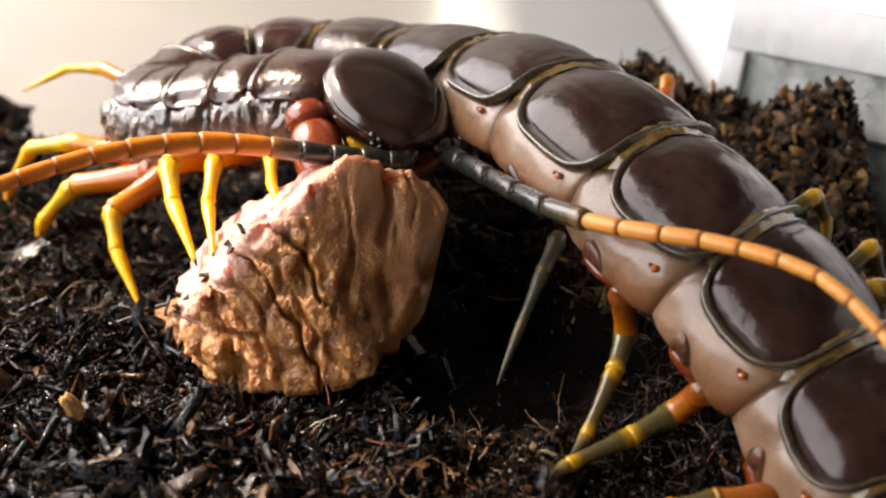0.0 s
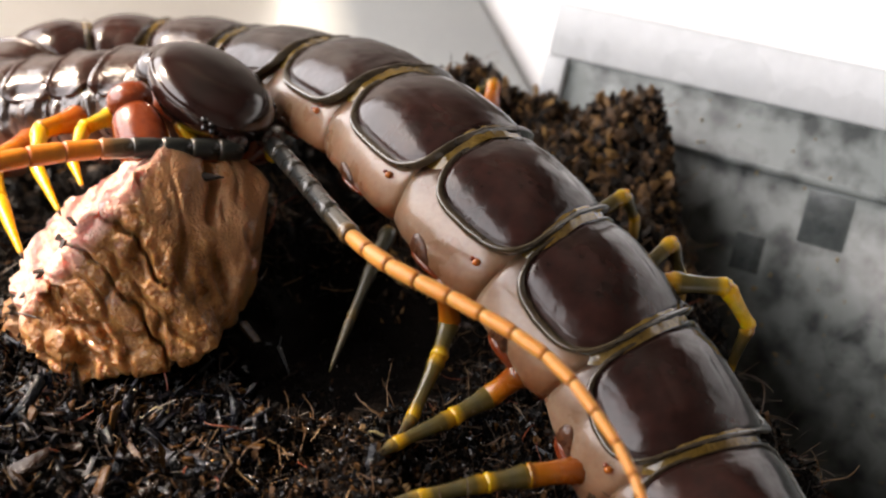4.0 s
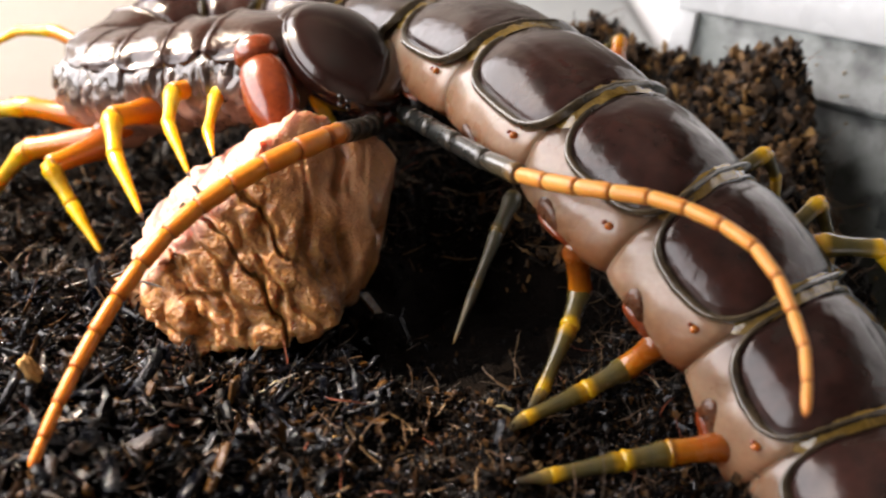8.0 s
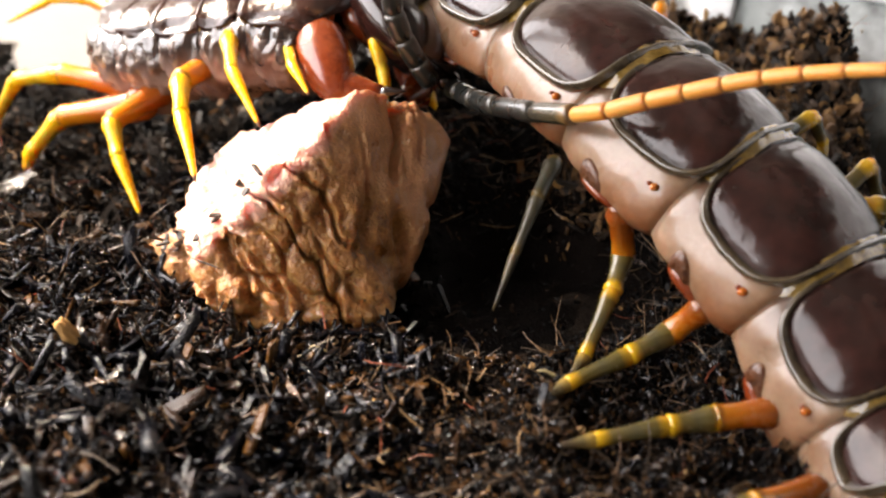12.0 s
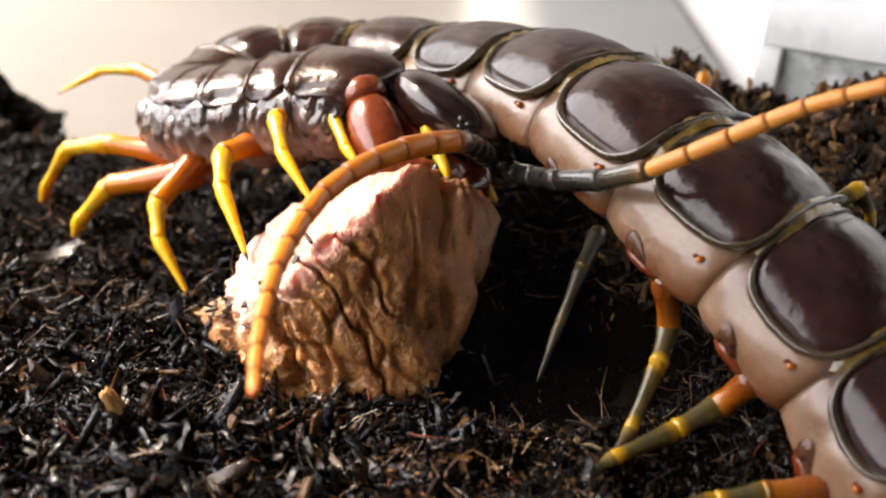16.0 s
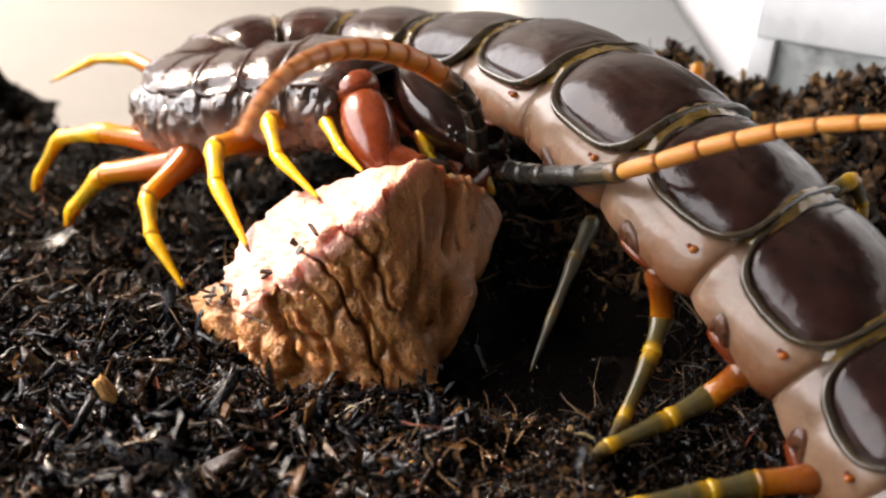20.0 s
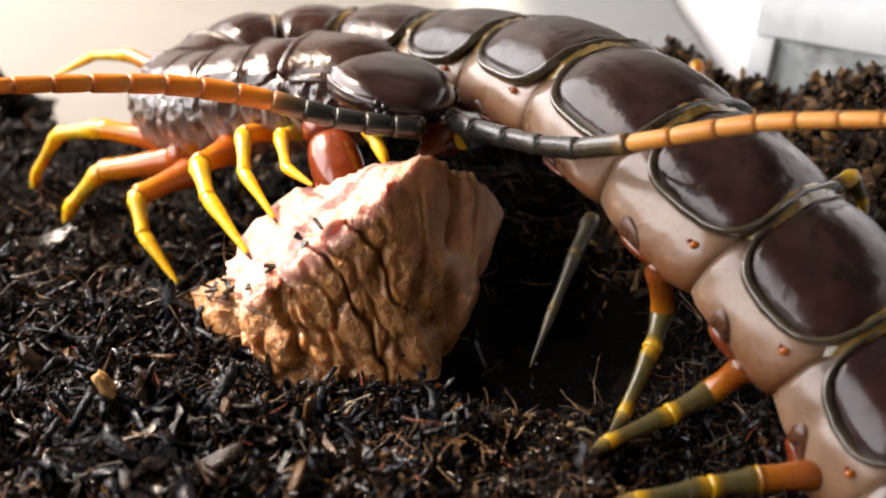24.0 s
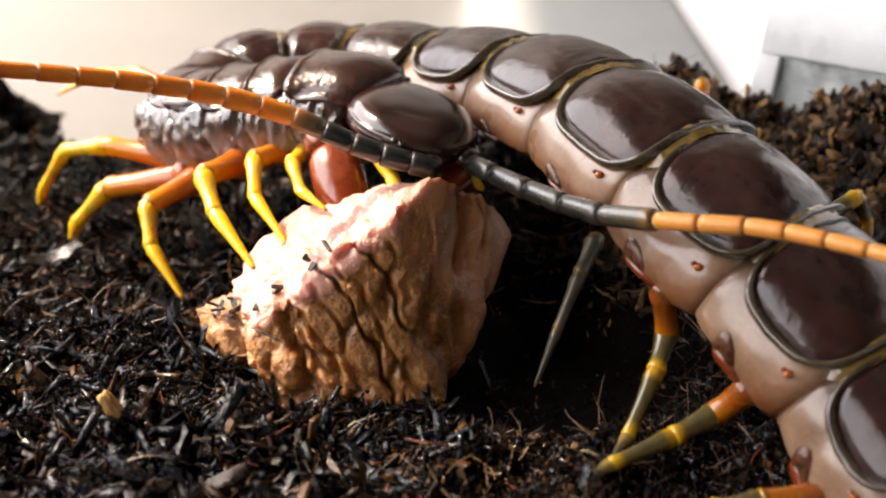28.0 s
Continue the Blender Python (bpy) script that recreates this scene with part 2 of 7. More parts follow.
TUB_GREY = speckled("hazy_plastic", (0.165, 0.185, 0.18), (0.045, 0.052, 0.052), 0.44, 0.3)
OUTLINE_DARK = material("outline_grey", (0.05, 0.06, 0.06), (0.13, 0.15, 0.15), 0.3, 160, 900, 0.3, 0.0003)
BLACK_PRINT = material("black_print", (0.02, 0.02, 0.02), (0.03, 0.03, 0.03), 0.5, 100, 800, 0.05, 0.0001)
SPECK = material("tan_speck", (0.16, 0.10, 0.04), (0.40, 0.28, 0.12), 0.6, 150, 900, 0.3, 0.0002)
TUB_RIM = material("rim_plastic", (0.52, 0.54, 0.55), (0.60, 0.62, 0.63), 0.3, 60, 500, 0.05, 0.0003)


# ---- mesh helpers ----
def part(name, bm, mat, parent=None, label="", smooth=True):
    """Links a bmesh as one mesh object; coordinates in millimetres."""
    me = bpy.data.meshes.new(name)
    bmesh.ops.scale(bm, vec=(MM, MM, MM), verts=bm.verts)
    bmesh.ops.recalc_face_normals(bm, faces=bm.faces[:])
    bm.normal_update()
    bm.to_mesh(me)
    bm.free()
    for m in mat if isinstance(mat, (list, tuple)) else [mat]:
        me.materials.append(m)
    if smooth:
        me.polygons.foreach_set("use_smooth", [True] * len(me.polygons))
    ob = new(name, me)
    ob.parent = parent
    return tagged(ob, label) if label else ob


def grid_faces(bm, rows, wrap=False, flip=False):
    for a, b in zip(rows, rows[1:]):
        n = len(a)
        for k in range(n if wrap else n - 1):
            q = (a[k], a[(k + 1) % n], b[(k + 1) % n], b[k])
            bm.faces.new(q[::-1] if flip else q)


def lathe(profile, sides=14, squash=1.0, bend=0.0):
    """A turned piece along +z from (z, radius) pairs, with closed ends."""
    bm = bmesh.new()
    rows = []
    for z, r in profile:
        rows.append([bm.verts.new((r * math.cos(2 * math.pi * k / sides) + bend * z * z, squash * r * math.sin(2 * math.pi * k / sides), z))
                     for k in range(sides)])
    grid_faces(bm, rows, wrap=True)
    bm.faces.new(rows[0][::-1])
    bm.faces.new(rows[-1])
    return bm


def block(x0, x1, y0, y1, z0, z1, bevel=0.0):
    bm = bmesh.new()
    bmesh.ops.create_cube(bm, size=1)
    bmesh.ops.scale(bm, vec=(x1 - x0, y1 - y0, z1 - z0), verts=bm.verts)
    bmesh.ops.translate(bm, vec=((x0 + x1) / 2, (y0 + y1) / 2, (z0 + z1) / 2), verts=bm.verts)
    if bevel:
        bmesh.ops.bevel(bm, geom=bm.edges[:], offset=bevel, segments=2, affect="EDGES", profile=0.6)
    return bm


def aim(a, b, spin=0.0):
    """The pose (in metres) of a piece at a (mm) whose +z axis points to b (mm)."""
    way = Vector(b) - Vector(a)
    return Matrix.Translation(Vector(a) * MM) @ way.to_track_quat("Z", "Y").to_matrix().to_4x4() @ pose(0, 0, 0, 0, 0, spin)


# ---- setting ----
def smooth_step(a, b, v):
    v = max(0.0, min(1.0, (v - a) / (b - a)))
    return v * v * (3 - 2 * v)


def ground_height(x, y):
    """The surface of the peat, in millimetres."""
    h = 2.2 + 2.4 * noise.noise((x / 17, y / 17, 0.3)) + 2.5 * noise.noise((x / 6, y / 6, 4.1)) + 1.2 * noise.noise((x / 2.8, y / 2.8, 2.6))
    h += 1.6 * smooth_step(106, 93, y) - 1.4 * math.exp(-((x - 20) / 9) ** 2 - ((y - 84) / 9) ** 2)
    away = 1 - 0.92 * smooth_step(46, 60, x)
    h += 7.5 * smooth_step(112, 150, y) * smooth_step(-32, -8, x) * away
    heap = 1.0 * math.exp(-((x - 25) / 12) ** 2 - ((y - 162) / 9) ** 2) + 0.85 * math.exp(-((x - 49) / 7) ** 2 - ((y - 151) / 8) ** 2)
    h += 8.5 * heap + 5 * heap * noise.noise((x / 3, y / 3, 9.0)) + 4 * away * math.exp(-((x - 38) / 24) ** 2 - ((y - 150) / 20) ** 2)
    h -= 3.0 * smooth_step(48, 62, x) + 2.6 * math.exp(-((x + 17) / 11) ** 2 - ((y - 108) / 8) ** 2) + 4.5 * math.exp(-((x - 5) / 10) ** 2 - ((y - 113) / 11) ** 2) + 5.0 * math.exp(-((x - 9) / 9) ** 2 - ((y - 123) / 10) ** 2)
    left = smooth_step(196, 184, y)
    back = smooth_step(180, 168, y + 0.55 * max(0, x - 40)) if x > -10 else left
    lump = 9.0 * math.exp(-((x + 84) / 9) ** 2 - ((y - 206) / 8) ** 2)
    h = max(h, -0.9)
    slope = 44.0 * smooth_step(48, 80, x) * smooth_step(176, 156, y)
    return h * min(left, back) - 3.0 * (1 - min(left, back)) + lump - slope


def peat_ground():
    nx, ny = 250, 230
    xs, ys = np.linspace(-150, 160, nx), np.linspace(20, 240, ny)
    bm = bmesh.new()
    rows = []
    for y in ys:
        rows.append([bm.verts.new((x, y, ground_height(x, y) + 0.8 * noise.noise((x / 2.2, y / 2.2, 7.7)) + 0.5 * noise.noise((x, y, 1.7))))
                     for x in xs])
    grid_faces(bm, rows)
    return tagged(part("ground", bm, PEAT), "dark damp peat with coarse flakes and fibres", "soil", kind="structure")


ground = peat_ground()
table = tagged(part("floor", block(-690, 34, -500, 900, -6, -1.5), TUB_PLASTIC), "white plastic table top under the tub", "floor", kind="structure")
part("table_leaf", block(34, 700, 198, 900, -6, -1.5), TUB_PLASTIC, table)
part("tub_bottom", block(34, 700, -500, 198, -52, -48), TUB_PLASTIC, table)

# the unseen room, added: plaster walls, a ceiling and one large window whose light falls from the left
X0, X1, Y0, Y1, Z0, Z1 = -720, 1500, -1500, 1300, -800, 1900
# window head set low so the unseen lintel keeps sun off the body
WINDOW = (-700, 1250, 150, 967)
tagged(part("wall_east", block(X1, X1 + 100, Y0, Y1, Z0, Z1), PLASTER), "unseen plain plaster room wall", "wall", kind="structure")
tagged(part("wall_south", block(X0, X1, Y0 - 100, Y0, Z0, Z1), PLASTER), "unseen plain plaster room wall", "wall", kind="structure")
tagged(part("wall_north", block(X0, X1, Y1, Y1 + 100, Z0, Z1), PLASTER), "unseen plain plaster room wall", "wall", kind="structure")
west = tagged(part("wall_west", block(X0 - 100, X0, Y0, WINDOW[0], Z0, Z1), PLASTER), "unseen plaster room wall whose window head shades the body", "wall", kind="structure")
part("wall_piece", block(X0 - 100, X0, WINDOW[1], Y1, Z0, Z1), PLASTER, west)
part("wall_piece", block(X0 - 100, X0, WINDOW[0], WINDOW[1], Z0, WINDOW[2]), PLASTER, west)
part("wall_piece", block(X0 - 100, X0, WINDOW[0], WINDOW[1], WINDOW[3], Z1), PLASTER, west)
tagged(part("ceiling", block(X0 - 100, X1 + 100, Y0 - 100, Y1 + 100, Z1, Z1 + 100), PLASTER), "unseen plain plaster ceiling", "ceiling", kind="structure")
tagged(part("room_floor", block(X0 - 100, X1 + 100, Y0 - 100, Y1 + 100, Z0 - 100, Z0), PLASTER), "unseen plain room floor", "floor", kind="structure")
# area lamp that stands in for the sky through the unseen window
window_light = new("window_light", bpy.data.lights.new("window_light", "AREA"))
window_light.data.shape, window_light.data.size, window_light.data.size_y = "RECTANGLE", 1.95, 0.8
window_light.data.energy, window_light.data.color = 16.5, (0.86, 0.92, 1.0)
window_light.matrix_world = look((X0 * MM - 0.08, 0.275, 0.56), (0.5, 0.275, 0.56))

# the hazy side wall of the tub
wall = tagged(part("wall_right", block(0, 190, 0, 2.0, -50, 24.5), TUB_GREY), "hazy grey plastic side wall of the tub, smeared with dirt", "wall", kind="structure")
wall.matrix_world = place(37.5, 162.5, -1.0, -12, 0, -39)
part("rim", block(-3.5, 190, -0.25, 3.2, 24.5, 32, 0.4), TUB_RIM, wall, "pale plastic rim")
part("corner_post", block(-3.5, 0, -0.8, 3.2, -50, 24.5, 0.4), TUB_RIM, wall, "pale plastic corner")
# patches laid on for reflections and outlines seen through the plastic
for x0, x1, z0, z1 in ((38, 44, 8, 15), (56, 68, 7.5, 11.5), (52, 53, 3, 15), (30, 34, 2, 7), (70, 84, 1, 6.5), (90, 110, 3, 9)):
    part("outside_shape", block(x0, x1, -0.12, 0.0, z0, z1, 0.05), OUTLINE_DARK, wall, "dark outline of things beyond the plastic, laid on as a patch")
specks = bmesh.new()
speck_rng = random.Random(21)
for _ in range(330):
    x, z, r = speck_rng.uniform(8, 110), 24 - 62 * speck_rng.random() ** 0.8, speck_rng.uniform(0.08, 0.32)
    q = bmesh.ops.create_icosphere(specks, subdivisions=1, radius=r)["verts"]
    bmesh.ops.scale(specks, vec=(speck_rng.uniform(0.5, 1.6), 0.5, speck_rng.uniform(0.5, 1.6)), verts=q)
    bmesh.ops.translate(specks, vec=(x, -0.02, z), verts=q)
part("dirt_specks", specks, SPECK, wall, "tan specks of dirt stuck on the plastic")
part("moulded_line", block(6, 190, -0.5, 0, 15.6, 16.5, 0.15), TUB_GREY, wall)

# a grey sheet added on the table behind the tub, standing in for shade there
board = tagged(part("shade_sheet", block(0, 50, 0, 330, 0, 3, 0.6), SHADE_GREY), "flat grey sheet added for the shade on the white table", "board")
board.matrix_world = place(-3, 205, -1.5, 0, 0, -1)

# a white box beside the tub, sunlit, with a printed line
box = tagged(part("white_box", block(0, 260, 0, 90, -1.5, 150, 2.0), TUB_PLASTIC), "plain white plastic box standing behind the tub", "box")
box.matrix_world = place(112, 268, 0, 0, 0, -60)
for k, (x0, x1) in enumerate(((20, 26), (28, 35), (37, 40), (43, 52))):
    part("printed_mark", block(x0, x1, -0.15, 0.0, 52, 55.5), BLACK_PRINT, box, "dark printed mark", False)

# ---- centipede ----
centipede = tagged(new("centipede"), "glossy dark brown giant centipede with yellow legs feeding on meat", "centipede")

# plate centres from the tail end to the neck: x, y, z, half width
STATIONS = [(43.5, 56.1, 0.7, 8.5), (39.5, 68.6, 0.2, 8.8), (38.3, 80.8, 1.6, 9.1), (34.3, 91.1, 7.4, 9.5), (28.1, 99.7, 14.1, 9.7), (21.8, 107.4, 19.0, 9.7),
            (15.6, 118.2, 22.3, 9.4), (8.8, 133.2, 22.8, 9.1), (0.2, 146.8, 20.9, 8.8), (-11, 157.5, 19.2, 8.5), (-21.5, 161.5, 18.2, 8.3),
            (-29.5, 160, 17.6, 8.0), (-34.6, 153.5, 16.8, 7.4), (-34.4, 147.5, 17.2, 7.2), (-30.5, 143.8, 18.6, 7.2), (-25.6, 141.2, 20.0, 7.2),
            (-20.8, 139, 21.4, 7.3), (-14.5, 136, 22.6, 7.4), (-9, 133, 22.6, 6.8)]
FIRST, LAST = 1, 17


def spine(u):
    k = max(1, min(len(STATIONS) - 3, int(math.floor(u))))
    f = u - k
    p = [Vector(s) for s in STATIONS[k - 1:k + 3]]
    return 0.5 * (2 * p[1] + (p[2] - p[0]) * f + (2 * p[0] - 5 * p[1] + 4 * p[2] - p[3]) * f * f + (3 * p[1] - p[0] - 3 * p[2] + p[3]) * f ** 3)


def lean(u):
    """How far the back turns towards the animal's left, in radians."""
    return 0.02 - 0.08 * smooth_step(6, 12, u) - 0.30 * smooth_step(11.5, 14.5, u)


def on_body(u, a, off=0.0, wide=1.0):
    """A point on the skin: u along the body, a round it from the back (to the right is plus), off millimetres above it."""
    s = spine(u)
    c, r = Vector(s[:3]), s[3] * wide
    ahead = (Vector(spine(u + 0.05)[:3]) - Vector(spine(u - 0.05)[:3])).normalized()
    side = ahead.cross(Vector((0, 0, 1))).normalized()
    up = side.cross(ahead)
    a = a - lean(u)
    tall = 0.905 - 0.105 * smooth_step(10, 13, u)
    if math.cos(a) < 0:
        tall *= 1 - (0.52 * smooth_step(2.0, 3.6, u) + 0.10 * smooth_step(4.4, 6.0, u)) * smooth_step(10.5, 9.0, u)
    if math.cos(a) < 0:
        r *= 1 + 0.22 * math.cos(a) * smooth_step(2.0, 3.6, u) * smooth_step(10.5, 9.0, u)
    return c + side * math.sin(a) * (r + off) + up * math.cos(a) * (r * tall + off)


def trunk_segment(k):
    front = k >= 12
    bm = bmesh.new()
    rows = []
    steps, sides = (24, 72) if front else (16, 48)
    for i in range(steps + 1):
        f = i / steps
        u = k - 0.5 + f
        bow = abs(2 * f - 1) ** 4
        row = []
        for j in range(sides):
            a = 2 * math.pi * j / sides
            pinch = 1 - bow * (0.05 + 0.09 * smooth_step(0.9, 2.2, abs(math.remainder(a, 2 * math.pi))))
            p = on_body(u, a, 0, pinch)
            q = 0.22 * noise.noise((p.x / 2.4, p.y / 2.4, p.z / 2.4)) + 0.10 * noise.noise((p.x / 0.9, p.y / 0.9, p.z / 0.9))
            if not front and k < 10:
                t = (u + 0.3 + 0.5) % 1.0 - 0.5
                q += 0.35 * math.exp(-((math.remainder(a, 2 * math.pi) + 1.9) / 0.42) ** 2 - (t / 0.28) ** 2)
            if front:
                q += (1.1 * abs(noise.noise((p.x / 1.7, p.y / 1.7, p.z / 2.2))) + 0.5 * abs(noise.noise((p.x / 0.75, p.y / 0.75, p.z / 1.0 + 3)))) * smooth_step(0.55, 0.85, abs(math.remainder(a, 2 * math.pi)))
            row.append(bm.verts.new(on_body(u, a, q, pinch)))
        rows.append(row)
    grid_faces(bm, rows, wrap=True, flip=True)
    bm.faces.new(rows[0])
    bm.faces.new(rows[-1][::-1])
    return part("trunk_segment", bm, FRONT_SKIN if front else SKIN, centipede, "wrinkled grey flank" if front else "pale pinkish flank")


# the plates behind the head are long and short by turns
FRONT_LENGTH = {17: 0.66, 16: 0.42, 15: 0.64, 14: 0.44, 13: 0.62, 12: 0.48}
FRONT_SHIFT = {17: 0.05, 16: -0.06, 15: 0.0, 14: -0.04, 13: 0.0}


def left_reach(k):
    return 1.08 - 0.10 * math.exp(-((k - 5) / 0.8) ** 2)


def skew(k):
    """How far the left border of a plate trails behind, where the body bends."""
    return 0.12 * smooth_step(3.4, 5.2, k) * smooth_step(10.5, 8.5, k)


def shield(k, e0, e1, rings, height, front):
    """A piece of a back plate between two outlines e0 and e1 (0 the middle, 1 the border)."""
    bm = bmesh.new()
    n = 72
    rows = []
    for i in range(rings + 1):
        e = e0 + (e1 - e0) * i / rings
        row = []
        for j in range(n):
            a = 2 * math.pi * j / n
            c, s = math.cos(a), math.sin(a)
            power = 0.30 if front else 0.38
            u0 = math.copysign(abs(c) ** power, c) * max(e, 0.02)
            v0 = math.copysign(abs(s) ** power, s) * max(e, 0.02)
            u1 = u0 * math.sqrt(1 - (0.25 if front else (0.10 if u0 > 0 else 0.38)) * abs(v0) ** 6)
            v1 = v0 * math.sqrt(1 - (0.08 if front else (0.10 if u0 > 0 else 0.24)) * u0 * u0)
            row.append(bm.verts.new(on_body(k - 0.03 + FRONT_SHIFT.get(k, 0) + FRONT_LENGTH.get(k, 0.53 if front else 0.488) * u1 + skew(k) * min(0, v1), ((0.80 if v1 > 0 else 0.98) if front else (1.20 if v1 > 0 else left_reach(k))) * v1, height(e, u0, v0), 1.0)))
        rows.append(row)
    grid_faces(bm, rows, wrap=True)
    if e0 < 0.05:
        bm.faces.new(rows[0])
    return bm


def tergite(k, parent):
    """The dark shield on the back of a segment: a smooth middle, a thin bright ridge and a flat olive rim."""
    front = k >= 12

    def middle(e, u, v):
        if front:
            h = 0.35 + 0.75 * max(0, -u) ** 2 * (1 - abs(v) ** 8) - 0.5 * smooth_step(0.94, 1.0, e) - 0.45 * max(0, u) ** 3 + 0.35 * (1 - e ** 2)
            h += 0.16 * math.exp(-((u + 0.82) / 0.06) ** 2) * (1 - v ** 6)
            return h + 0.55 * noise.noise((u * 1.6 + 3 * v, v * 3.5, k)) * smooth_step(0.40, 0.8, abs(v))
        h = 0.40 + 0.85 * (1 - (e / 0.87) ** 2 if e < 0.87 else 0) + 0.26 * max(0, -u) ** 3
        h -= 0.25 * smooth_step(0.85, 0.90, e)
        return h - 0.10 * math.exp(-((abs(v) - 0.27) / 0.035) ** 2)

    def rim(e, u, v):
        return 0.12 + 0.26 * max(0, -u) ** 3 - 0.45 * smooth_step(0.6, 0.95, u) + (0.35 + 0.50 * smooth_step(0.1, 0.5, abs(v))) * math.sin(math.pi * max(0.0, min(1.0, (e - 0.885) / 0.125))) ** 0.7

    t = part("tergite", shield(k, 0.0, 1.0 if front else 0.91, 26, middle, front), NECK_SHELL if front else SHELL, parent, "dark maroon back plate")
    if not front:
        part("plate_rim", shield(k, 0.885, 1.01, 12, rim, front), RIM, parent, "flat olive brown plate rim")
    # the olive skin fold between this shield and the one behind
    bm = bmesh.new()
    rows = []
    for i in range(7):
        row = []
        for j in range(73):
            g = 2 * j / 72 - 1
            a = g * (1.02 if front or g > 0 else 0.96 * left_reach(k))
            f = i / 6
            thin = 1 - smooth_step(0.45, 1.0, abs(g))
            crimp = 0.10 * noise.noise((a * 14, k * 3.1, f)) + 0.05 * math.sin(31 * a)
            row.append(bm.verts.new(on_body(k - 0.55 + skew(k) * min(0, g) - 0.03 + 0.19 * (0.5 + (f - 0.5) * (0.35 + 0.65 * thin)), a,
                                            (0.0 if k >= 12 else 0.30) * thin - 0.1 * (1 - thin) + (0.26 * thin + crimp * thin) * math.sin(math.pi * f), 0.99 - 0.07 * (1 - thin))))
        rows.append(row)
    grid_faces(bm, rows, flip=True)
    part("hind_margin", bm, MARGIN, parent, "olive translucent hind margin")
    return t


def lump(at, size, mat, name, parent, label="", sides=10):
    bm = bmesh.new()
    bmesh.ops.create_uvsphere(bm, u_segments=sides, v_segments=max(6, sides - 2), radius=1)
    bmesh.ops.scale(bm, vec=size if isinstance(size, tuple) else (size,) * 3, verts=bm.verts)
    bmesh.ops.translate(bm, vec=at, verts=bm.verts)
    return part(name, bm, mat, parent, label)


def coxal_pocket(k, parent):
    """The dark glossy pouch over a leg's root with its amber ridge, low on the flank."""
    small = 1.25 - 0.6 * smooth_step(4, 7, k)
    for name, mat, label, du, a0, long_, wide_, tall_ in (
            ("coxa", FANG, "red-brown leg root", 0.0, -1.74, 0.17, 0.24, 0.45),
            ("coxal_spot", COXA_DARK, "dark glossy pouch over the leg root", 0.06, -1.55, 0.13, 0.22, 0.10)):
        bm = bmesh.new()
        rows = []
        for i in range(9):
            f = i / 8
            rows.append([bm.verts.new(on_body(k + du + small * long_ * f * math.cos(t) + 0.06 * f * math.sin(t), a0 + small * wide_ * f * math.sin(t),
                                              tall_ * (1 - f * f) ** 0.8 + 0.25 - 0.75 * f ** 6 + 0.05 * noise.noise((3 * f * math.cos(t), 3 * f * math.sin(t), k))))
                         for t in [2 * math.pi * j / 20 for j in range(20)]])
        grid_faces(bm, rows[1:], wrap=True)
        centre = bm.verts.new(on_body(k + du, a0, tall_ + 0.25))
        for j in range(20):
            bm.faces.new((centre, rows[1][j], rows[1][(j + 1) % 20]))
        for v in rows[0]:
            bm.verts.remove(v)
        part(name, bm, mat, parent, label)


for k in range(FIRST, LAST + 1):
    s = trunk_segment(k)
    tergite(k, s)
    if k < 9:
        coxal_pocket(k, s)
        lump(on_body(k - 0.34, -1.12, 0.02), (0.42, 0.36, 0.36), AMBER, "spiracle", s, "small amber breathing pore")
        lump(on_body(k - 0.30, -1.12, 0.14), (0.26, 0.22, 0.2), FANG, "spiracle_lip", s, "dark lip of the breathing pore")
    if k >= 12:
        rng = random.Random(k)
        for f, a, r in ((-0.2, 1.12, 1.1), (0.2, 1.18, 0.95), (0.02, 1.4, 0.8)):
            at = on_body(k + f + rng.uniform(-0.12, 0.12), a + rng.uniform(-0.12, 0.12), -0.7)
            r *= rng.uniform(0.75, 1.35)
            way = (on_body(k + 0.3, a, 0) - on_body(k - 0.3, a, 0)).normalized()
            m = way.to_track_quat("X", "Z").to_matrix()
            bm = bmesh.new()
            bmesh.ops.create_uvsphere(bm, u_segments=12, v_segments=9, radius=1)
            for v in bm.verts:
                q = Vector((v.co.x * r * 0.9, v.co.y * r * 1.1, v.co.z * r * 1.35))
                q *= 1 + 0.25 * noise.noise(q * 0.9 + at)
                v.co = at + m @ q
            part("side_plate", bm, DARK_SKIN, s, "shiny dark side plate")

# ---- legs: each a first article that carries the others ----
LEG_PROFILE = ((0.0, 0.80), (0.06, 1.0), (0.14, 1.06), (0.30, 0.92), (0.6, 0.86), (0.84, 0.93), (0.92, 1.05), (0.97, 1.0), (1.0, 0.72))


def article(name, length, r0, r1, mat, parent, label="", sides=14, tip=False):
    prof = [(z * length, (r0 + (r1 - r0) * z) * (w if not tip else 1.0)) for z, w in LEG_PROFILE]
    if tip:
        prof = [(0, r0 * 0.9), (0.08 * length, r0 * 1.05), (0.2 * length, r0 * 0.95), (0.5 * length, r0 * 0.66), (0.82 * length, r1 * 0.75),
                (0.93 * length, r1 * 0.45), (length, 0.04)]
    prof = [(-0.55, r0 * 0.6), (-0.35, r0 * 0.85)] + prof
    return part(name, lathe(prof, sides), mat, parent, label)


